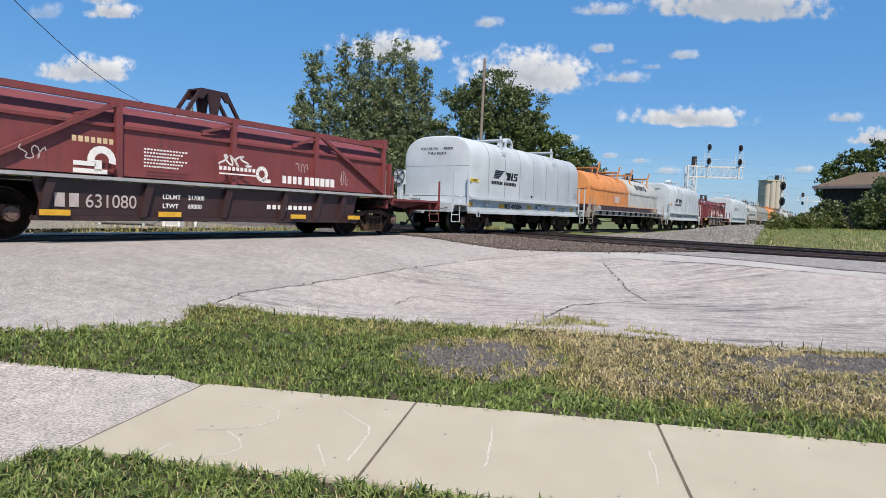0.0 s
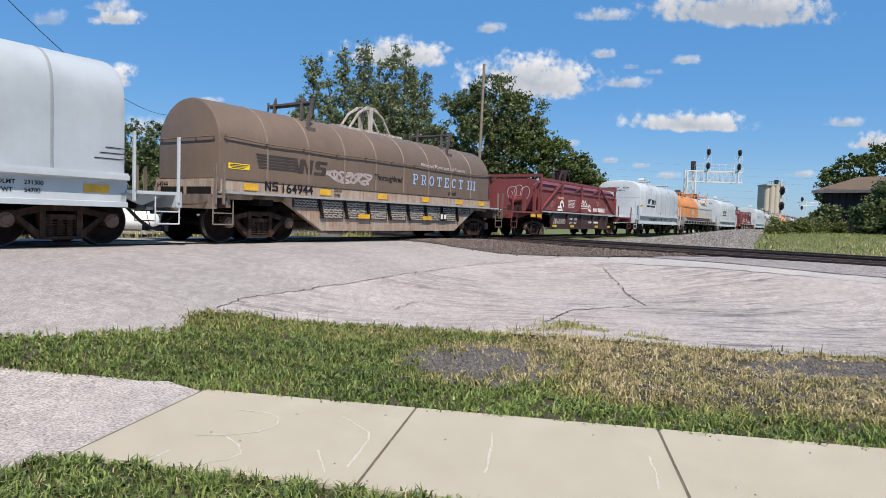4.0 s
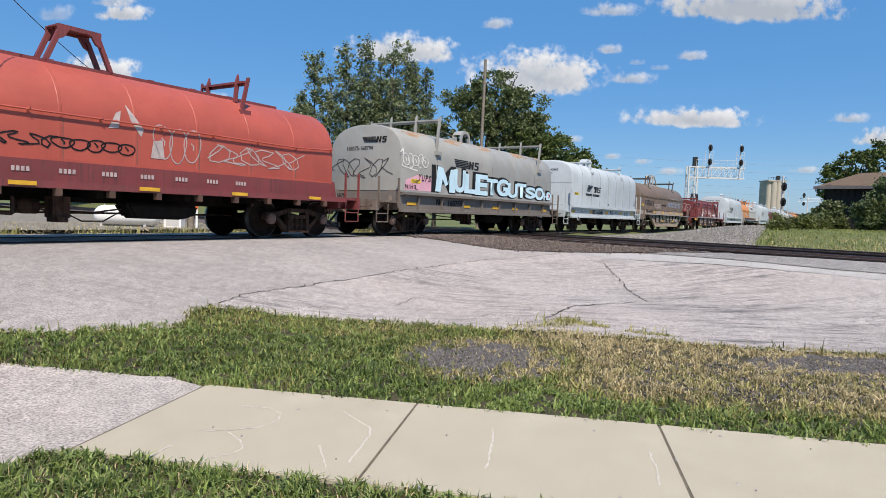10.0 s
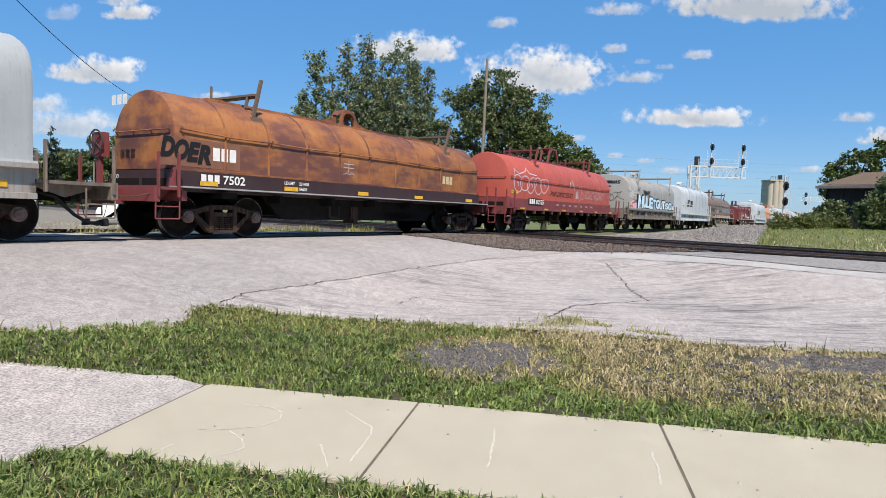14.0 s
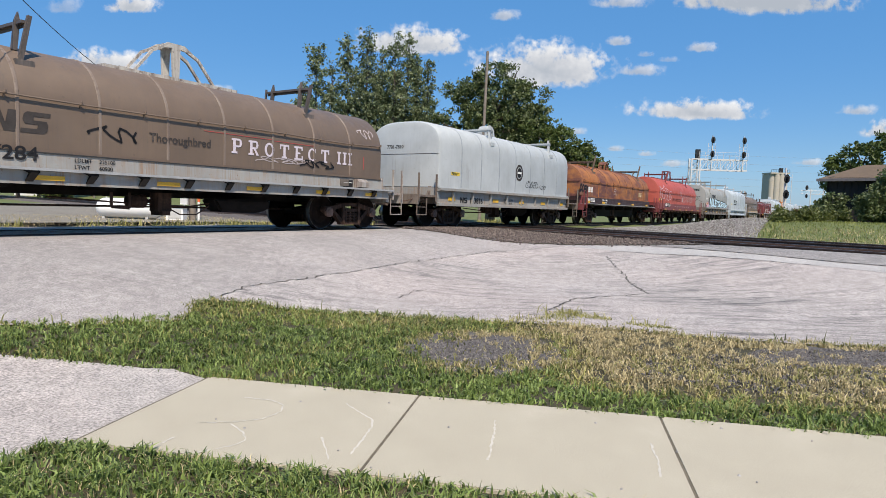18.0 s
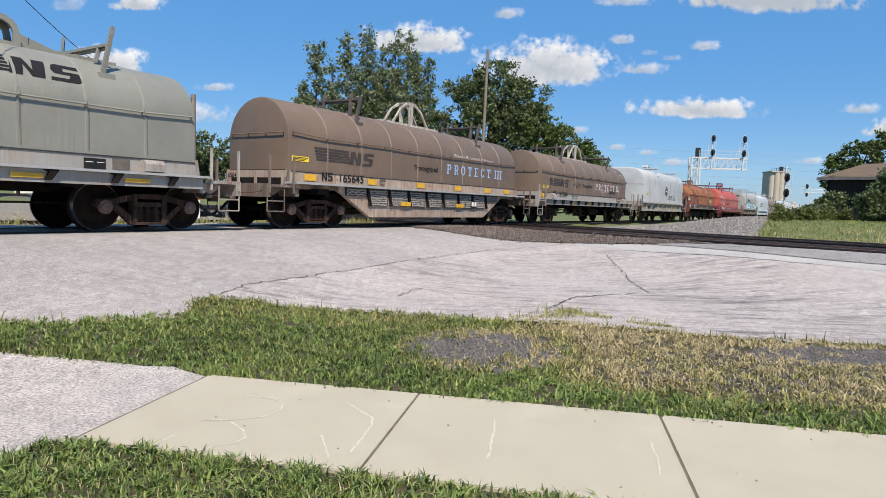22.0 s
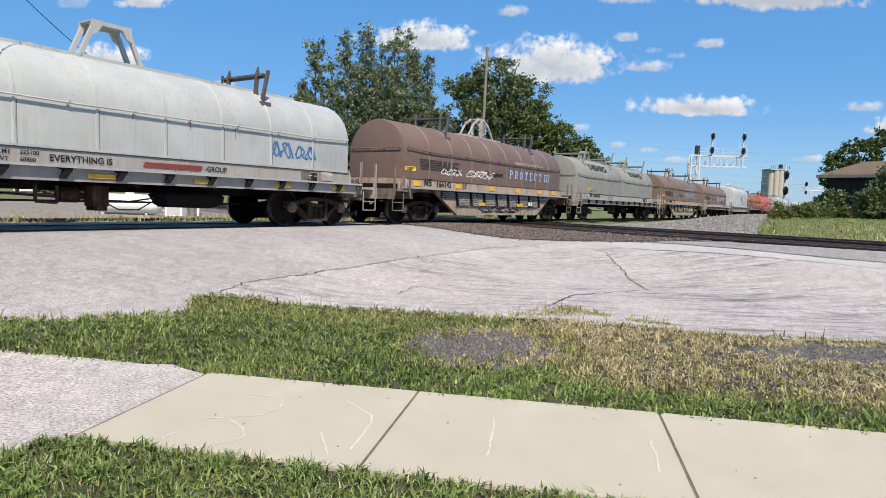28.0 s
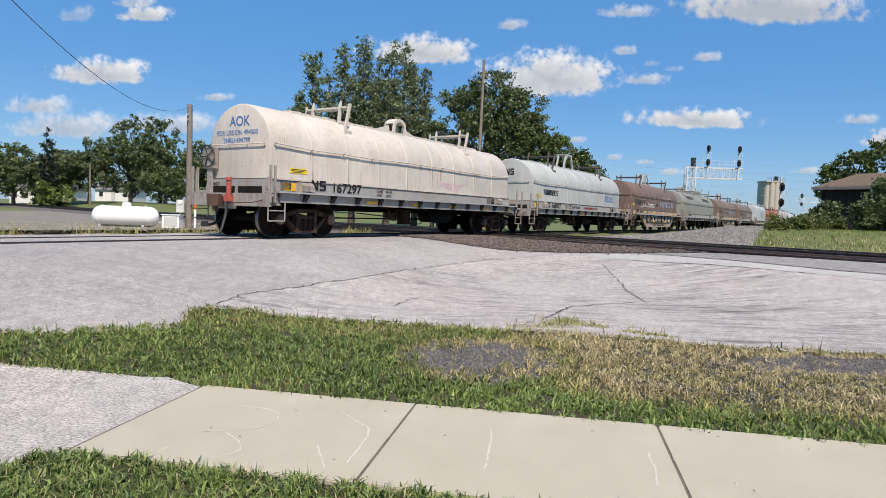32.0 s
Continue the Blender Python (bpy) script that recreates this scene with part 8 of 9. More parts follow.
tree(6.9, 45, 7.4, [(-0.5, 0, 6.2, 1.4, 1.6, 1.5), (1.0, 0, 5.7, 1.5, 1.6, 1.4), (2.6, 0, 4.7, 1.4, 1.5, 1.2), (3.7, 0, 3.6, 1.0, 1.2, 1.0), (0.6, 0, 3.6, 2.8, 2.0, 1.8), (0.8, 0, 1.8, 3.0, 2.0, 1.2)], 34000, 0.1, M["leaf_green"], "low spreading tree with deep green leaves", 37, 0.2, 0.5)
# row of trees far across the crossing
for k, (x, y, h, w, mat) in enumerate((
        (-62, 84, 10.6, 4.8, "leaf_dark"), (-70, 92, 10.2, 5.0, "leaf_dark"), (-55.5, 91, 8.2, 3.6, "leaf_dark"), (-42.5, 86, 11.6, 4.6, "leaf_dark"), (-38, 85, 11.4, 3.4, "leaf_dark"),
        (-47, 84, 8.4, 3.6, "leaf_dark"), (-57, 84, 8.8, 4.4, "leaf_dark"), (-52, 86, 8.4, 3.8, "leaf_dark"), (-25, 84, 7.4, 3.4, "leaf_dark"), (-20, 86, 7.2, 3.4, "leaf_dark"), (-33, 86, 8.8, 3.8, "leaf_dark"), (-28.5, 88, 8.2, 3.4, "leaf_dark"), (-23, 90, 7.6, 3.8, "leaf_dark"), (-49.5, 80, 3.4, 2.2, "leaf_light"), (-36, 82, 5.0, 3.2, "leaf_dark"), (-80, 96, 8.0, 5.0, "leaf_dark"), (-17, 94, 7.0, 4.0, "leaf_dark"))):
    x, y, h, w = x * 1.25, y * 1.25, h * 1.25, w * 1.25
    lab = ("broad dark tree in the row across the crossing", "round dark tree in the row across the crossing", "low spreading tree in the row across the crossing")[k % 3]
    tree(x, y, h, [(0, 0, h * 0.66, w * 0.8, w * 0.8, h * 0.33), (w * 0.35, 0, h * 0.5, w * 0.6, w * 0.7, h * 0.3), (-w * 0.4, 0, h * 0.48, w * 0.6, w * 0.7, h * 0.3)] + ([] if k in (0, 2, 5, 6, 7) else [(0, 0, h * 0.25, w * 0.75, w * 0.6, h * 0.22)]),
         int(1500 * w * h / 9) + 3000, 0.2, M[mat], lab, 60 + k, 0.3, 1.0)
t = thing("tree", (-62.6, 100, gz(-62.6, 100)), "dark pointed fir between round trees", "tree")
bm = bmesh.new()
rod(bm, (0, 0, 0), (0, 0, 12.9), 0.25, 7, 0.03)
part("trunk", bm, M["bark"], t)
foliage("crown", [(0, 0, 1.2 + 1.12 * k) for k in range(11)], [(2.5 - 0.22 * k, 2.5 - 0.22 * k, 0.5) for k in range(11)], 6000, 0.17, M["leaf_fir"], t, 77, 0.3)


def bush(x, y, h, w, mat, label, seed, count=3500, size=0.12, name="bush"):
    t = thing(name, (x, y, gz(x, y) - 0.05), label, "bush")
    r = random.Random(seed)
    bm = bmesh.new()
    for k in range(7):
        a = r.uniform(0, 6.28)
        tube(bm, [(0, 0, 0), (0.3 * w * math.cos(a), 0.3 * w * math.sin(a), h * 0.5), (0.6 * w * math.cos(a), 0.6 * w * math.sin(a), h * r.uniform(0.7, 0.95))], [0.04, 0.025, 0.008], 5)
    part("stems", bm, M["bark"], t)
    q = 0.2 + 0.08 * h
    tufts = lobes([(0, 0, h * 0.55, w * 0.7, w * 0.7, h * 0.42), (w * 0.4, 0, h * 0.4, w * 0.5, w * 0.5, h * 0.36), (-w * 0.4, 0, h * 0.42, w * 0.5, w * 0.5, h * 0.36)], q, seed)
    foliage("leaves", [c[:3] for c in tufts], [c[3:] for c in tufts], count, size, M[mat], t, seed, q * 0.5, 18)
    return t


# ---- shed among bushes ----
def shed():
    ex, ey = 24.6, 42.0
    gy = gz(ex + 2, ey)
    root = thing("shed", pose(ex, ey, gy - 0.1, 0, 0, -50), "dark weathered shed with a brown shallow roof, half hidden by bushes", "shed")
    h = 3.35 - gy + 0.1
    bm = bmesh.new()
    box(bm, 0.35, 11.0, 0.0, 0.12, 0, h)
    part("front_wall", bm, M["shed_wall"], root)
    bm = bmesh.new()
    prism(bm, [(0.0, 0.0), (16.0, 0.0), (16.0, h), (8.0, h + 1.23), (0.0, h)], "x", 0.35, 0.47)
    part("gable_wall", bm, M["shed_wall"], root)
    bm = bmesh.new()
    box(bm, 0.35, 11.0, 15.88, 16.0, 0, h)
    part("back_wall", bm, M["shed_wall"], root)
    for k in range(26):
        bm = bmesh.new()
        box(bm, 0.5 + k * 0.4, 0.54 + k * 0.4, -0.025, 0.0, 0.05, h - 0.02)
        part("wall_batten", bm, M["shed_wall"], root)
    for y0, y1, z0, z1 in ((-0.5, 8.0, h - 0.1, h + 1.35), (16.5, 8.0, h - 0.1, h + 1.35)):
        bm = bmesh.new()
        vs = [bm.verts.new(p) for p in ((-0.1, y0, z0), (11.3, y0, z0), (11.3, y1, z1), (-0.1, y1, z1), (-0.1, y0, z0 - 0.12), (11.3, y0, z0 - 0.12), (11.3, y1, z1 - 0.12), (-0.1, y1, z1 - 0.12))]
        for f in ((0, 1, 2, 3), (4, 5, 6, 7), (0, 1, 5, 4), (1, 2, 6, 5), (2, 3, 7, 6), (3, 0, 4, 7)):
            bm.faces.new([vs[i] for i in f])
        part("roof_slope", bm, M["shed_roof"], root)
    bm = bmesh.new()
    box(bm, -0.14, 11.34, -0.54, -0.5, h - 0.26, h - 0.08)
    part("eave_board", bm, M["house_roof"], root)


shed()
tree(38.5, 60.0, 8.4, [(0, 0, 5.6, 2.4, 2.2, 2.2), (3.0, 0, 6.2, 2.6, 2.4, 2.5), (-2.0, 0, 4.4, 1.6, 1.7, 1.7), (5.0, 0, 5.0, 2.4, 2.0, 2.4)], 22000, 0.13, M["leaf_green"], "leafy tree behind the shed", 91, 0.2, 0.55)
bush(23.5, 38.9, 1.9, 0.9, "leaf_dark", "dark sumac bush against the shed", 92, 9000, 0.09)
bush(25.7, 36.9, 3.1, 1.5, "leaf_dark", "tall dark sumac bush against the shed", 93, 13000, 0.09)
bush(26.6, 35.6, 2.8, 1.8, "leaf_green", "tall sumac bush against the shed", 94, 14000, 0.085)
bush(24.6, 36.8, 2.0, 1.0, "leaf_dark", "dark bush near the corner of the shed", 95, 9000, 0.085)
bush(20.9, 35.9, 0.6, 0.8, "leaf_weed", "clump of tall yellow-green weeds on the bank", 96, 4600, 0.055, "weeds")
bush(19.6, 34.8, 0.6, 0.7, "leaf_weed", "clump of yellow-green weeds on the bank", 97, 3600, 0.055, "weeds")
bush(22.6, 36.9, 0.6, 0.8, "leaf_weed", "clump of tall yellow-green weeds on the bank", 98, 4400, 0.055, "weeds")
bush(18.7, 35.2, 0.75, 0.7, "leaf_weed", "clump of yellow-green weeds on the bank", 99, 3600, 0.055, "weeds")
bush(21.7, 37.8, 0.9, 0.8, "leaf_dark", "low dark bush at the corner of the shed", 100, 6000, 0.08)
bush(17.6, 33.4, 0.5, 0.6, "leaf_weed", "low clump of sun-yellowed weeds beside the ballast", 101, 2600, 0.05, "weeds")


# ---- signals ----
def signal_head(root, x, y, z, r, name="signal_head"):
    bm = bmesh.new()
    pts = [(x + r * 0.78 * math.cos(a), z + r * 1.25 * math.sin(a)) for a in np.linspace(0, math.tau, 20, endpoint=False)]
    prism(bm, pts, "y", y - 0.03, y + 0.03)
    head = part(name, bm, M["black"], root, "black oval signal target")
    bm = bmesh.new()
    for dz in (-0.5, 0.0, 0.5):
        lathe(bm, [(r * 0.22, -0.28), (r * 0.24, 0.0), (r * 0.1, 0.0)], "y", 10, (x, y - 0.05, z + dz * r))
    part("hood", bm, M["black"], head)


def gantry():
    x0, y0 = 36.6, 95.0
    g = gz(x0, y0)
    root = thing("signal_gantry", (0, 0, 0), "silver lattice signal gantry with two pairs of black signals", "railway signal")
    for dx in (-0.62, 0.62):
        for dy in (-0.5, 0.5):
            bm = bmesh.new()
            box(bm, x0 + dx - 0.09, x0 + dx + 0.09, y0 + dy - 0.09, y0 + dy + 0.09, g - 0.3, 8.9)
            part("mast_leg", bm, M["alu"], root)
    for k in range(8):
        z = g + k * 1.12
        bm = bmesh.new()
        for dy in (-0.5, 0.5):
            rod(bm, (x0 - 0.62, y0 + dy, z), (x0 + 0.62, y0 + dy, z + 1.12), 0.045, 4)
            rod(bm, (x0 + 0.62, y0 + dy, z), (x0 - 0.62, y0 + dy, z + 1.12), 0.045, 4)
        part("mast_lattice", bm, M["alu"], root)
    for dy in (-0.5, 0.5):
        for z in (7.3, 8.85):
            bm = bmesh.new()
            box(bm, x0 - 0.7, 44.2, y0 + dy - 0.07, y0 + dy + 0.07, z - 0.09, z + 0.09)
            part("truss_chord", bm, M["alu"], root)
    for k in range(7):
        xa = 37.4 + k * 0.95
        for dy in (-0.5, 0.5):
            bm = bmesh.new()
            rod(bm, (xa, y0 + dy, 7.3), (xa + 0.95, y0 + dy, 8.85), 0.045, 4)
            part("truss_diagonal", bm, M["alu"], root)
            bm = bmesh.new()
            rod(bm, (xa + 0.95, y0 + dy, 7.3), (xa + 0.95, y0 + dy, 8.85), 0.04, 4)
            part("truss_post", bm, M["alu"], root)
    bm = bmesh.new()
    for z in (9.4, 9.9):
        rod(bm, (37.0, y0 - 0.6, z), (44.2, y0 - 0.6, z), 0.025, 4)
    for k in range(9):
        rod(bm, (37.0 + k * 0.9, y0 - 0.6, 8.85), (37.0 + k * 0.9, y0 - 0.6, 9.9), 0.025, 4)
    part("handrail", bm, M["alu"], root)
    bm = bmesh.new()
    box(bm, 36.7, 37.3, y0 - 0.25, y0 + 0.25, 8.9, 10.3)
    part("relay_box", bm, M["black"], root)
    for x in (38.8, 43.4):
        bm = bmesh.new()
        rod(bm, (x, y0 - 0.7, 7.3), (x, y0 - 0.7, 12.3), 0.09, 6)
        part("signal_post", bm, M["alu"], root)
        for z in (9.6, 11.65):
            signal_head(root, x, y0 - 0.95, z, 0.4)
        bm = bmesh.new()
        for dx in (-0.55, 0.55):
            rod(bm, (x + dx, y0 - 0.6, 9.0), (x + dx, y0 - 0.6, 11.2), 0.03, 4)
        for k in range(6):
            rod(bm, (x - 0.55, y0 - 0.6, 9.1 + 0.4 * k), (x + 0.55, y0 - 0.6, 9.1 + 0.4 * k), 0.02, 4)
        part("ladder", bm, M["alu"], root)


gantry()
root = thing("mast_signal", (26.45, 50, gz(26.45, 50) - 0.1), "slim mast signal with two black round heads", "railway signal")
bm = bmesh.new()
rod(bm, (0, 0, 0), (0, 0, 4.1), 0.07, 8)
part("mast", bm, M["alu"], root)
for z in (2.62, 3.82):
    signal_head(root, 0, -0.2, z - (gz(26.45, 50) - 0.1) - 0.15, 0.27)
bm = bmesh.new()
for dx in (-0.2, 0.2):
    rod(bm, (0.35 + dx, 0.1, 0), (0.35 + dx, 0.1, 3.6), 0.02, 4)
for k in range(10):
    rod(bm, (0.15, 0.1, 0.3 + k * 0.34), (0.55, 0.1, 0.3 + k * 0.34), 0.015, 4)
part("ladder", bm, M["alu"], root)
root = thing("signal_gantry", (0, 0, 0), "small distant silver signal gantry", "railway signal")
bm = bmesh.new()
for x in (131.0, 135.6):
    rod(bm, (x, 230, -1), (x, 230, 11.0), 0.2, 5)
part("mast", bm, M["alu"], root)
bm = bmesh.new()
for z in (9.2, 10.4):
    rod(bm, (127.5, 230, z), (136.0, 230, z), 0.11, 5)
for k in range(8):
    rod(bm, (127.5 + k * 1.06, 230, 9.2), (128.56 + k * 1.06, 230, 10.4), 0.07, 4)
part("truss", bm, M["alu"], root)
signal_head(root, 129.0, 229, 11.4, 0.7)
signal_head(root, 129.0, 229, 8.4, 0.6)

# ---- silos ----
root = thing("silo", (98.5, 190, -0.6), "block of tall tan concrete grain silos with a railed roof", "silo")
for k, (dx, dy) in enumerate(((-1.95, 0.5), (-0.68, 0), (0.68, 0), (1.95, 0.5))):
    bm = bmesh.new()
    lathe(bm, [(0.86, 0), (0.86, 14.0)], "z", 24, (dx, dy, 0))
    part("silo_tube", bm, M["silo"], root, flat=False)
bm = bmesh.new()
box(bm, -2.7, 2.7, 0.3, 4.5, 0, 13.9)
part("silo_core", bm, M["silo"], root)
bm = bmesh.new()
prism(bm, [(-2.8, -0.9), (2.8, -0.9), (2.9, 0.6), (2.9, 4.6), (-2.9, 4.6), (-2.9, 0.6)], "z", 14.0, 14.35)
part("roof_slab", bm, M["silo"], root)
bm = bmesh.new()
for k in range(9):
    rod(bm, (-2.7 + k * 0.675, -0.8, 14.35), (-2.7 + k * 0.675, -0.8, 15.2), 0.05, 4)
rod(bm, (-2.7, -0.8, 15.2), (2.7, -0.8, 15.2), 0.05, 4)
box(bm, 0.6, 1.4, 0.5, 1.4, 14.35, 15.8)
part("roof_rail", bm, M["black"], root)

# ---- poles and wires ----


def utility_pole(x, y, top, r, label, lean=0.0, arm=False):
    z = gz(x, y) - 0.2
    t = thing("utility_pole", (x, y, z), label, "utility pole")
    bm = bmesh.new()
    rod(bm, (0, 0, 0), (lean, 0, top - z), r, 10, r * 0.72)
    part("pole", bm, M["pole"], t, flat=False)
    return t, z


utility_pole(2.15, 42, 10.85, 0.12, "tall bare leaning wooden pole before the trees", 0.18)
pole, pz = utility_pole(-12.46, 31, 5.62, 0.17, "grey wooden pole with a meter box by the crossing")
bm = bmesh.new()
box(bm, -0.5, -0.14, -0.28, -0.08, 1.15 - 0.2, 1.75 - 0.2)
part("meter_box", bm, M["grey_box"], pole, "grey metal meter box")
bm = bmesh.new()
lathe(bm, [(0.11, -0.32), (0.11, -0.28)], "y", 12, (-0.32, 0, 1.45))
part("meter_dial", bm, M["white"], pole)
bm = bmesh.new()
tube(bm, [(-0.32, -0.18, 0.95), (-0.4, -0.2, 0.7), (-0.8, -0.3, 0.45), (-1.4, -0.3, 0.4), (-1.9, -0.2, 0.5)], 0.03, 6)
part("conduit", bm, M["grey_box"], pole)
bm = bmesh.new()
for k in range(2):
    lathe(bm, [(0.05, -0.26), (0.06, -0.14)], "y", 8, (-0.05, 0, pz * 0 + 5.4 + 0.25 * k))
part("insulator", bm, M["grey_box"], pole)
m = thing("marker_post", (-12.0, 30.6, gz(-12, 30.6) - 0.05), "white marker post with an orange top", "post")
bm = bmesh.new()
rod(bm, (0, 0, 0), (0, 0, 0.95), 0.06, 8)
part("post", bm, M["white"], m)
bm = bmesh.new()
rod(bm, (0, 0, 0.95), (0, 0, 1.6), 0.065, 8)
part("top", bm, M["orange"], m, "orange sleeve")

root = thing("service_wire", (0, 0, 0), "thin black service wire sagging over the tracks", "wire")
A, B = Vector((-12.5, 30.9, 5.45)), Vector((-6.0, 5.0, 5.0))
bm = bmesh.new()
pts = []
for i in range(33):
    k = i / 32
    p = A.lerp(B, k)
    p.z -= 4 * 1.35 * k * (1 - k)
    pts.append(p)
tube(bm, pts, 0.008, 5)
part("cable", bm, M["wire"], root)
root = thing("power_lines", (0, 0, 0), "thin far power lines above the yard", "wire")
for x in (20, 110):
    bm = bmesh.new()
    rod(bm, (x, 122 + 0.05 * x, -1.5), (x, 122 + 0.05 * x, 13.4), 0.16, 8, 0.11)
    for z in (13.2, 11.6, 10.4, 8.6, 7.4):
        box(bm, x - 0.06, x + 0.06, 120.6 + 0.05 * x, 124.4 + 0.05 * x, z - 0.08, z)
    part("pole", bm, M["pole"], root)
for z, y in ((13.2, 122), (11.6, 122), (10.4, 123), (8.6, 121), (7.4, 124)):
    bm = bmesh.new()
    tube(bm, [(x, y + 0.05 * x, z - 0.9 * math.sin(math.pi * (x - 20) / 90)) for x in range(20, 111, 6)], 0.012, 4)
    part("cable", bm, M["galv"], root)
# ---- gas tank and houses across the crossing ----
t = thing("propane_tank", (-15.05, 30, gz(-15.05, 30)), "glossy white horizontal propane tank on short feet", "gas tank")
bm = bmesh.new()
prof = [(0.02, -1.55)] + [(0.47 * math.sin(a), -1.12 - 0.43 * math.cos(a)) for a in np.linspace(0.15, 1.57, 8)] + [(0.47 * math.cos(a), 1.12 + 0.43 * math.sin(a)) for a in np.linspace(0, 1.42, 8)] + [(0.02, 1.55)]
lathe(bm, prof, "x", 32, (0, 0, 0.5))
part("shell", bm, M["tank"], t, flat=False)
bm = bmesh.new()
lathe(bm, [(0.2, 0.93), (0.2, 1.08), (0.16, 1.14), (0.02, 1.15)], "z", 18, (0.05, 0, 0))
part("valve_dome", bm, M["tank"], t, flat=False)
for x in (-1.1, 0.95):
    bm = bmesh.new()
    box(bm, x - 0.06, x + 0.06, -0.3, 0.3, -0.05, 0.12)
    part("foot", bm, M["grey_box"], t)
    bm = bmesh.new()
    lathe(bm, [(0.03, 0.95), (0.03, 1.03)], "z", 8, (x, 0, 0))
    part("lifting_lug", bm, M["grey_box"], t)
t = thing("cabinet", (-13.0, 30.4, gz(-13, 30.4)), "low white utility cabinet beside the tank", "utility cabinet")
bm = bmesh.new()
box(bm, -0.4, 0.42, -0.25, 0.25, -0.05, 0.6)
part("body", bm, M["white"], t)
bm = bmesh.new()
box(bm, -0.44, 0.46, -0.29, 0.29, 0.6, 0.64)
part("lid", bm, M["white"], t)
bm = bmesh.new()
box(bm, -0.3, 0.32, -0.262, -0.25, 0.08, 0.52)
part("door", bm, M["grey_box"], t)


def house(x, y, w, d, h, label, seed):
    t = thing("house", (x, y, gz(x, y) - 0.1), label, "house")
    bm = bmesh.new()
    box(bm, -w / 2, w / 2, 0, d, 0, h)
    part("wall", bm, M["house"], t)
    bm = bmesh.new()
    prism(bm, [(-0.4, h), (d + 0.4, h), (d / 2, h + d * 0.3)], "x", -w / 2 - 0.3, w / 2 + 0.3)
    part("roof", bm, M["house_roof"], t)
    n = max(2, int(w / 2.2))
    for k in range(n):
        xx = -w / 2 + (k + 0.5) * w / n
        if k == n // 2:
            bm = bmesh.new()
            box(bm, xx - 0.45, xx + 0.45, -0.04, 0.0, 0.15, 2.15)
            part("door", bm, M["grey_box"], t)
            continue
        bm = bmesh.new()
        box(bm, xx - 0.5, xx + 0.5, -0.05, 0.0, 1.0, 2.2)
        f = part("window", bm, M["white"], t)
        bm = bmesh.new()
        box(bm, xx - 0.42, xx + 0.42, -0.058, -0.05, 1.08, 2.12)
        part("pane", bm, M["glass"], f)


house(-84, 131, 11.5, 8, 3.0, "white clapboard house behind the row of trees", 1)
house(-73, 140, 8.0, 7, 2.6, "low white house with dark windows behind trees", 2)
utility_pole(-55.8, 100, 6.9, 0.15, "far wooden pole before the trees")


# ---- clouds ----
def cloud_mat(seed, dense, grey):
    m = bpy.data.materials.new("cloud")
    m.use_nodes = True
    t = m.node_tree
    t.nodes.clear()
    out = t.nodes.new("ShaderNodeOutputMaterial")
    tc = t.nodes.new("ShaderNodeTexCoord")
    sep = t.nodes.new("ShaderNodeSeparateXYZ")
    link(t, tc.outputs["Object"], sep.inputs[0])
    mp = t.nodes.new("ShaderNodeMapping")
    mp.inputs["Location"].default_value = (seed * 3.7, seed * 1.3, seed)
    mp.inputs["Scale"].default_value = (1, 1, 1)
    link(t, tc.outputs["Object"], mp.inputs[0])

    def op(kind, a, b=None):
        n = t.nodes.new("ShaderNodeMath")
        n.operation = kind
        for s, v in zip(n.inputs, (a, b)):
            if v is None:
                continue
            if isinstance(v, (int, float)):
                s.default_value = v
            else:
                link(t, v, s)
        return n.outputs[0]
    big = noisy(t, mp.outputs[0], 0.016, 3, 0.5)
    fine = noisy(t, mp.outputs[0], 0.05, 7, 0.58)
    return m, t, out, sep, op, big, fine


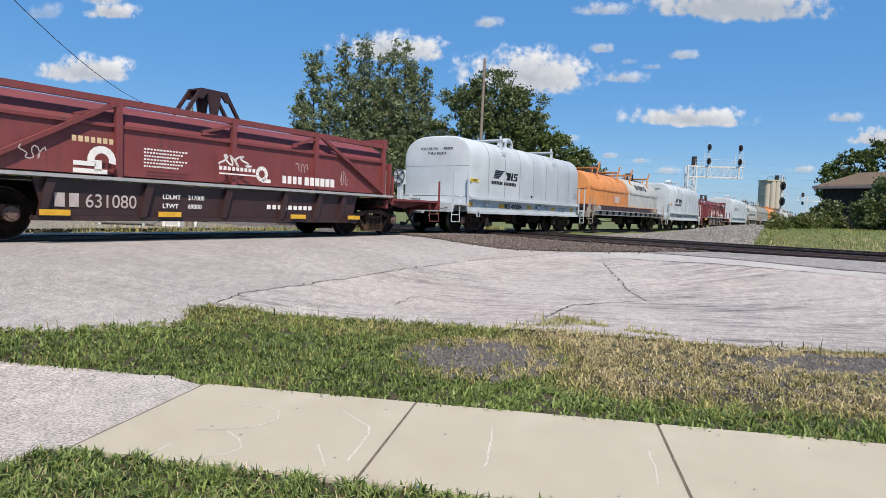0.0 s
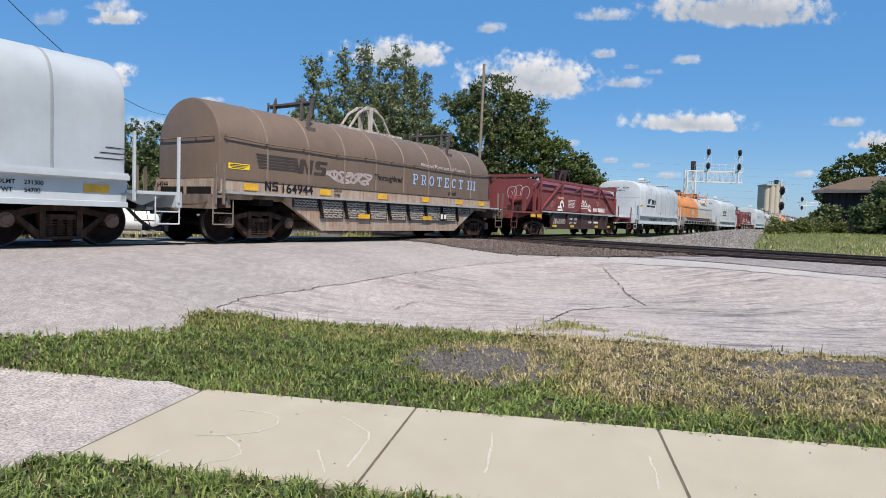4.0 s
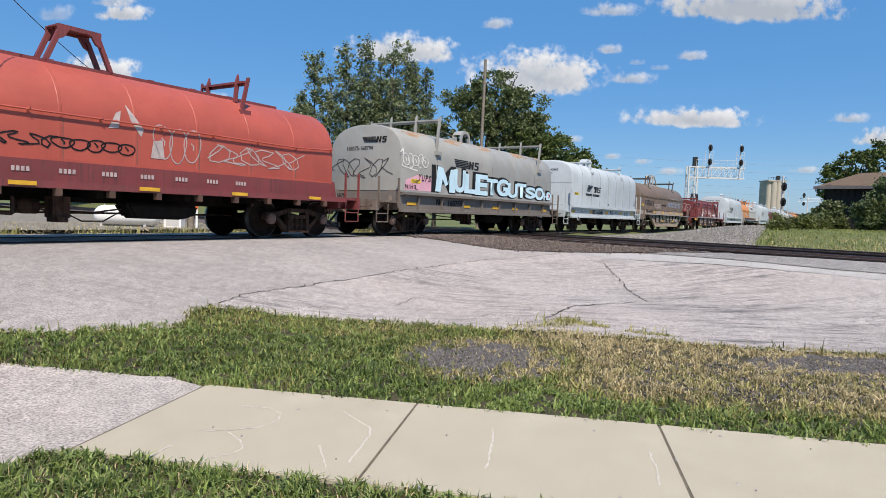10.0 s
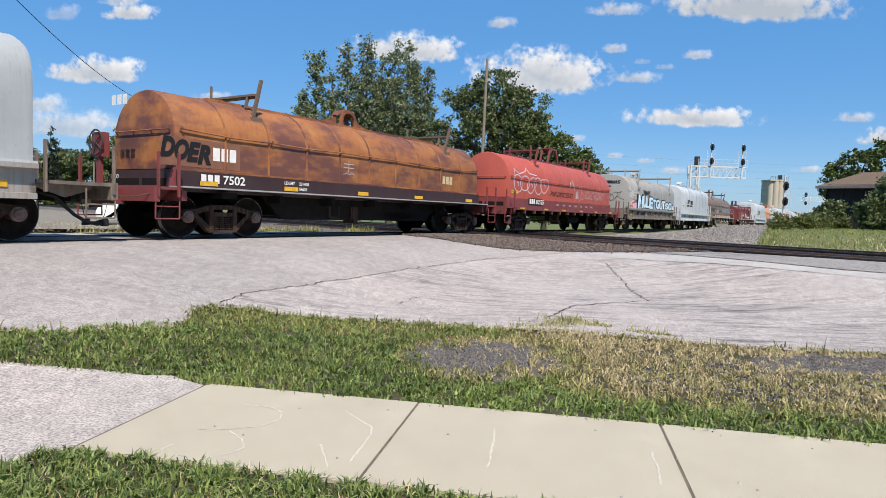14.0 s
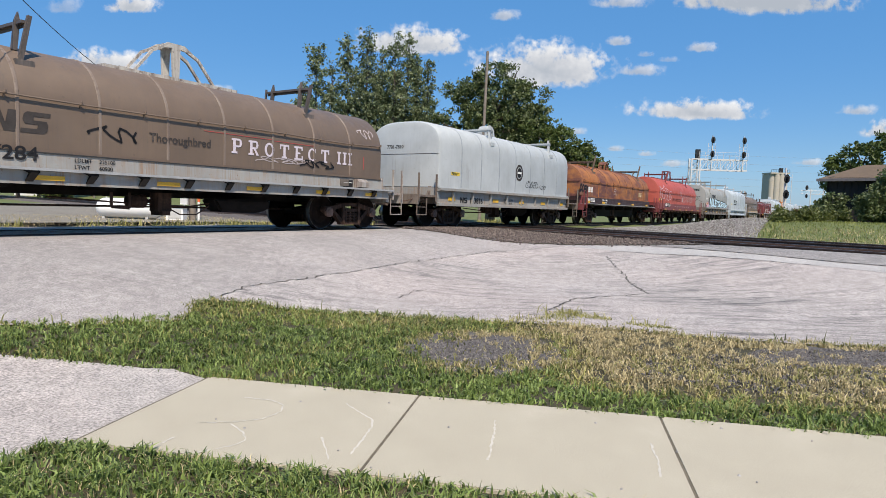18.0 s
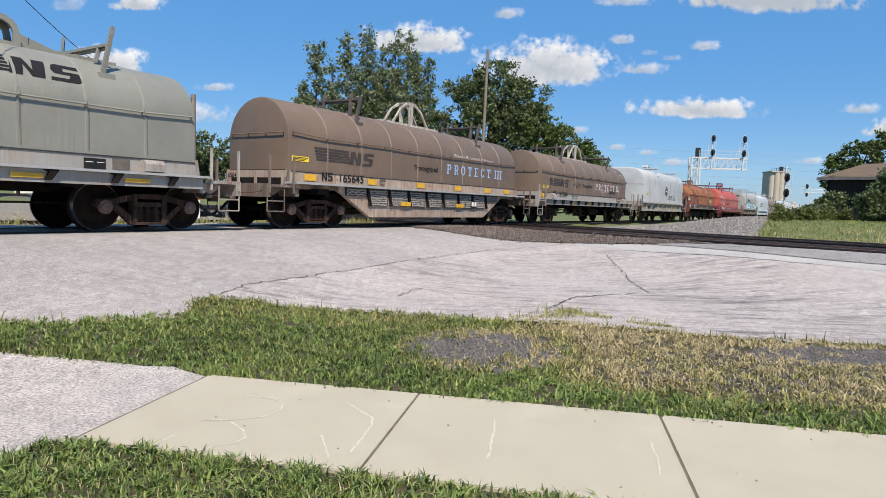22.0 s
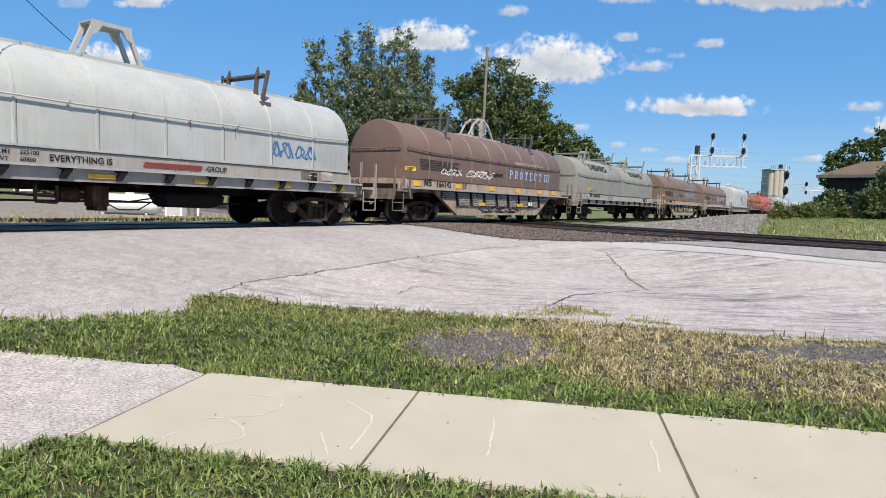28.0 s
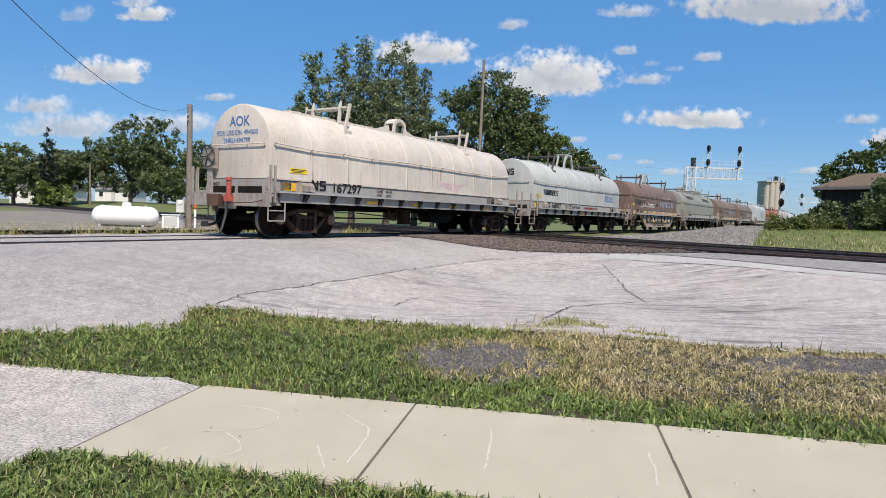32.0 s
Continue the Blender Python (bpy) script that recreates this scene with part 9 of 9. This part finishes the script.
def cloud(x, z, w, h, drift, seed, dense=1.0, grey=0.0):
    m, t, out, sep, op, big, fine = cloud_mat(seed, dense, grey)
    u = op("DIVIDE", sep.outputs[0], w * 0.5)
    v = op("DIVIDE", sep.outputs[2], h * 0.5)
    low = op("MULTIPLY", op("MINIMUM", op("ADD", v, 0.15), 0.0), 1.5)
    v2 = op("ADD", v, low)
    r = op("SQRT", op("ADD", op("MULTIPLY", u, u), op("MULTIPLY", v2, v2)))
    puff = op("SUBTRACT", 1.0, op("ABSOLUTE", op("SUBTRACT", op("MULTIPLY", fine, 4.0), 2.0)))
    body = op("ADD", op("SUBTRACT", 0.92, r), op("ADD", op("MULTIPLY", op("SUBTRACT", big, 0.5), 1.1), op("ADD", op("MULTIPLY", op("SUBTRACT", fine, 0.5), 1.1), op("MULTIPLY", op("SUBTRACT", puff, 0.6), 0.1))))
    a = t.nodes.new("ShaderNodeMapRange")
    a.interpolation_type = "SMOOTHSTEP"
    link(t, body, a.inputs[0])
    a.inputs[1].default_value, a.inputs[2].default_value, a.inputs[4].default_value = 0.0, 0.5 if dense > 0.8 else 0.7, dense
    edge = t.nodes.new("ShaderNodeMapRange")
    edge.interpolation_type = "SMOOTHSTEP"
    link(t, r, edge.inputs[0])
    edge.inputs[1].default_value, edge.inputs[2].default_value, edge.inputs[3].default_value, edge.inputs[4].default_value = 1.0, 1.3, 1.0, 0.0
    # sunlit tops and rims, greyer cores and bases
    tone = op("ADD", op("MULTIPLY", v, 0.34), op("ADD", op("MULTIPLY", op("SUBTRACT", fine, 0.45), 0.9), op("MULTIPLY", op("MAXIMUM", body, 0.0), -0.42)))
    col = ramp(t, op("ADD", op("ADD", tone, op("MULTIPLY", op("SUBTRACT", big, 0.5), 0.7)), 0.54 - grey), [(0.1, (0.44, 0.49, 0.56)), (0.42, (0.62, 0.65, 0.70)), (0.68, (0.80, 0.82, 0.85)), (0.92, (0.98, 0.99, 1.0))])
    em = t.nodes.new("ShaderNodeEmission")
    link(t, col, em.inputs[0])
    em.inputs[1].default_value = 0.82
    tr = t.nodes.new("ShaderNodeBsdfTransparent")
    mx = t.nodes.new("ShaderNodeMixShader")
    link(t, op("MULTIPLY", a.outputs[0], edge.outputs[0]), mx.inputs[0])
    link(t, tr.outputs[0], mx.inputs[1])
    link(t, em.outputs[0], mx.inputs[2])
    link(t, mx.outputs[0], out.inputs[0])
    bm = bmesh.new()
    vs = [bm.verts.new((k * w * 0.72, 0, j * h * 0.85)) for k, j in ((-1, -1), (1, -1), (1, 1), (-1, 1))]
    bm.faces.new(vs)
    ob = mesh_ob("cloud", bm, m)
    ob.visible_shadow = False
    at = Matrix.Translation((x, 1500 + 5 * seed, z))
    ob.matrix_basis = at
    tagged(ob, "soft white fair-weather cloud in a blue sky", kind="structure")
    CLOUDS.append((ob, at, drift))



CLOUDS = []
SKY = [(-136, 374, 275, 94, 67), (190, 325, 330, 150, 54), (573, 240, 318, 66, 16), (674, 505, 470, 120, 87), (356, 490, 147, 50, 60),
       (-868, 307, 265, 88, 38), (-810, 450, 130, 62, 80), (952, 258, 107, 42, 40), (1040, 212, 150, 66, 33), (420, 338, 122, 46, 51),
       (294, 190, 62, 28, 20), (396, 152, 52, 24, 13), (875, 134, 90, 26, 13), (-964, 180, 345, 100, 27), (-719, 196, 350, 70, 27),
       (-606, 268, 100, 30, 33), (88, 468, 84, 46, 60), (550, 122, 76, 28, 11), (577, 408, 90, 40, 60), (-1064, 233, 190, 70, 40),
       (376, 420, 76, 40, 60), (490, 147, 52, 20, 13), (450, 394, 46, 22, 60), (510, 384, 60, 22, 60), (-875, 505, 130, 44, 80), (-1030, 470, 110, 60, 80)]
for k, (x, z, w, h, drift) in enumerate(SKY):
    cloud(x, z, w * 1.08, h * 1.16, drift, k + 1, 1.0 if k in (0, 1, 2, 3, 5, 6, 8) else 0.4 if k in (22, 23, 25) else 0.75, 0.22 if k == 3 else 0.0)


def motions():
    for car, mid in CARS:
        walk(car, [(k * 0.5, car_pose(mid + run_at(k * 0.5))) for k in range(65)])
    for wheel, x in WHEELS:
        walk(wheel, [(k * 0.1, pose(x, 0, 0.457) @ Matrix.Rotation(run_at(k * 0.1) / 0.457, 4, "Y")) for k in range(321)])
    for ob, at, drift in CLOUDS:
        walk(ob, [(0, at), (32, Matrix.Translation((drift, 0, 0)) @ at)])


motions()
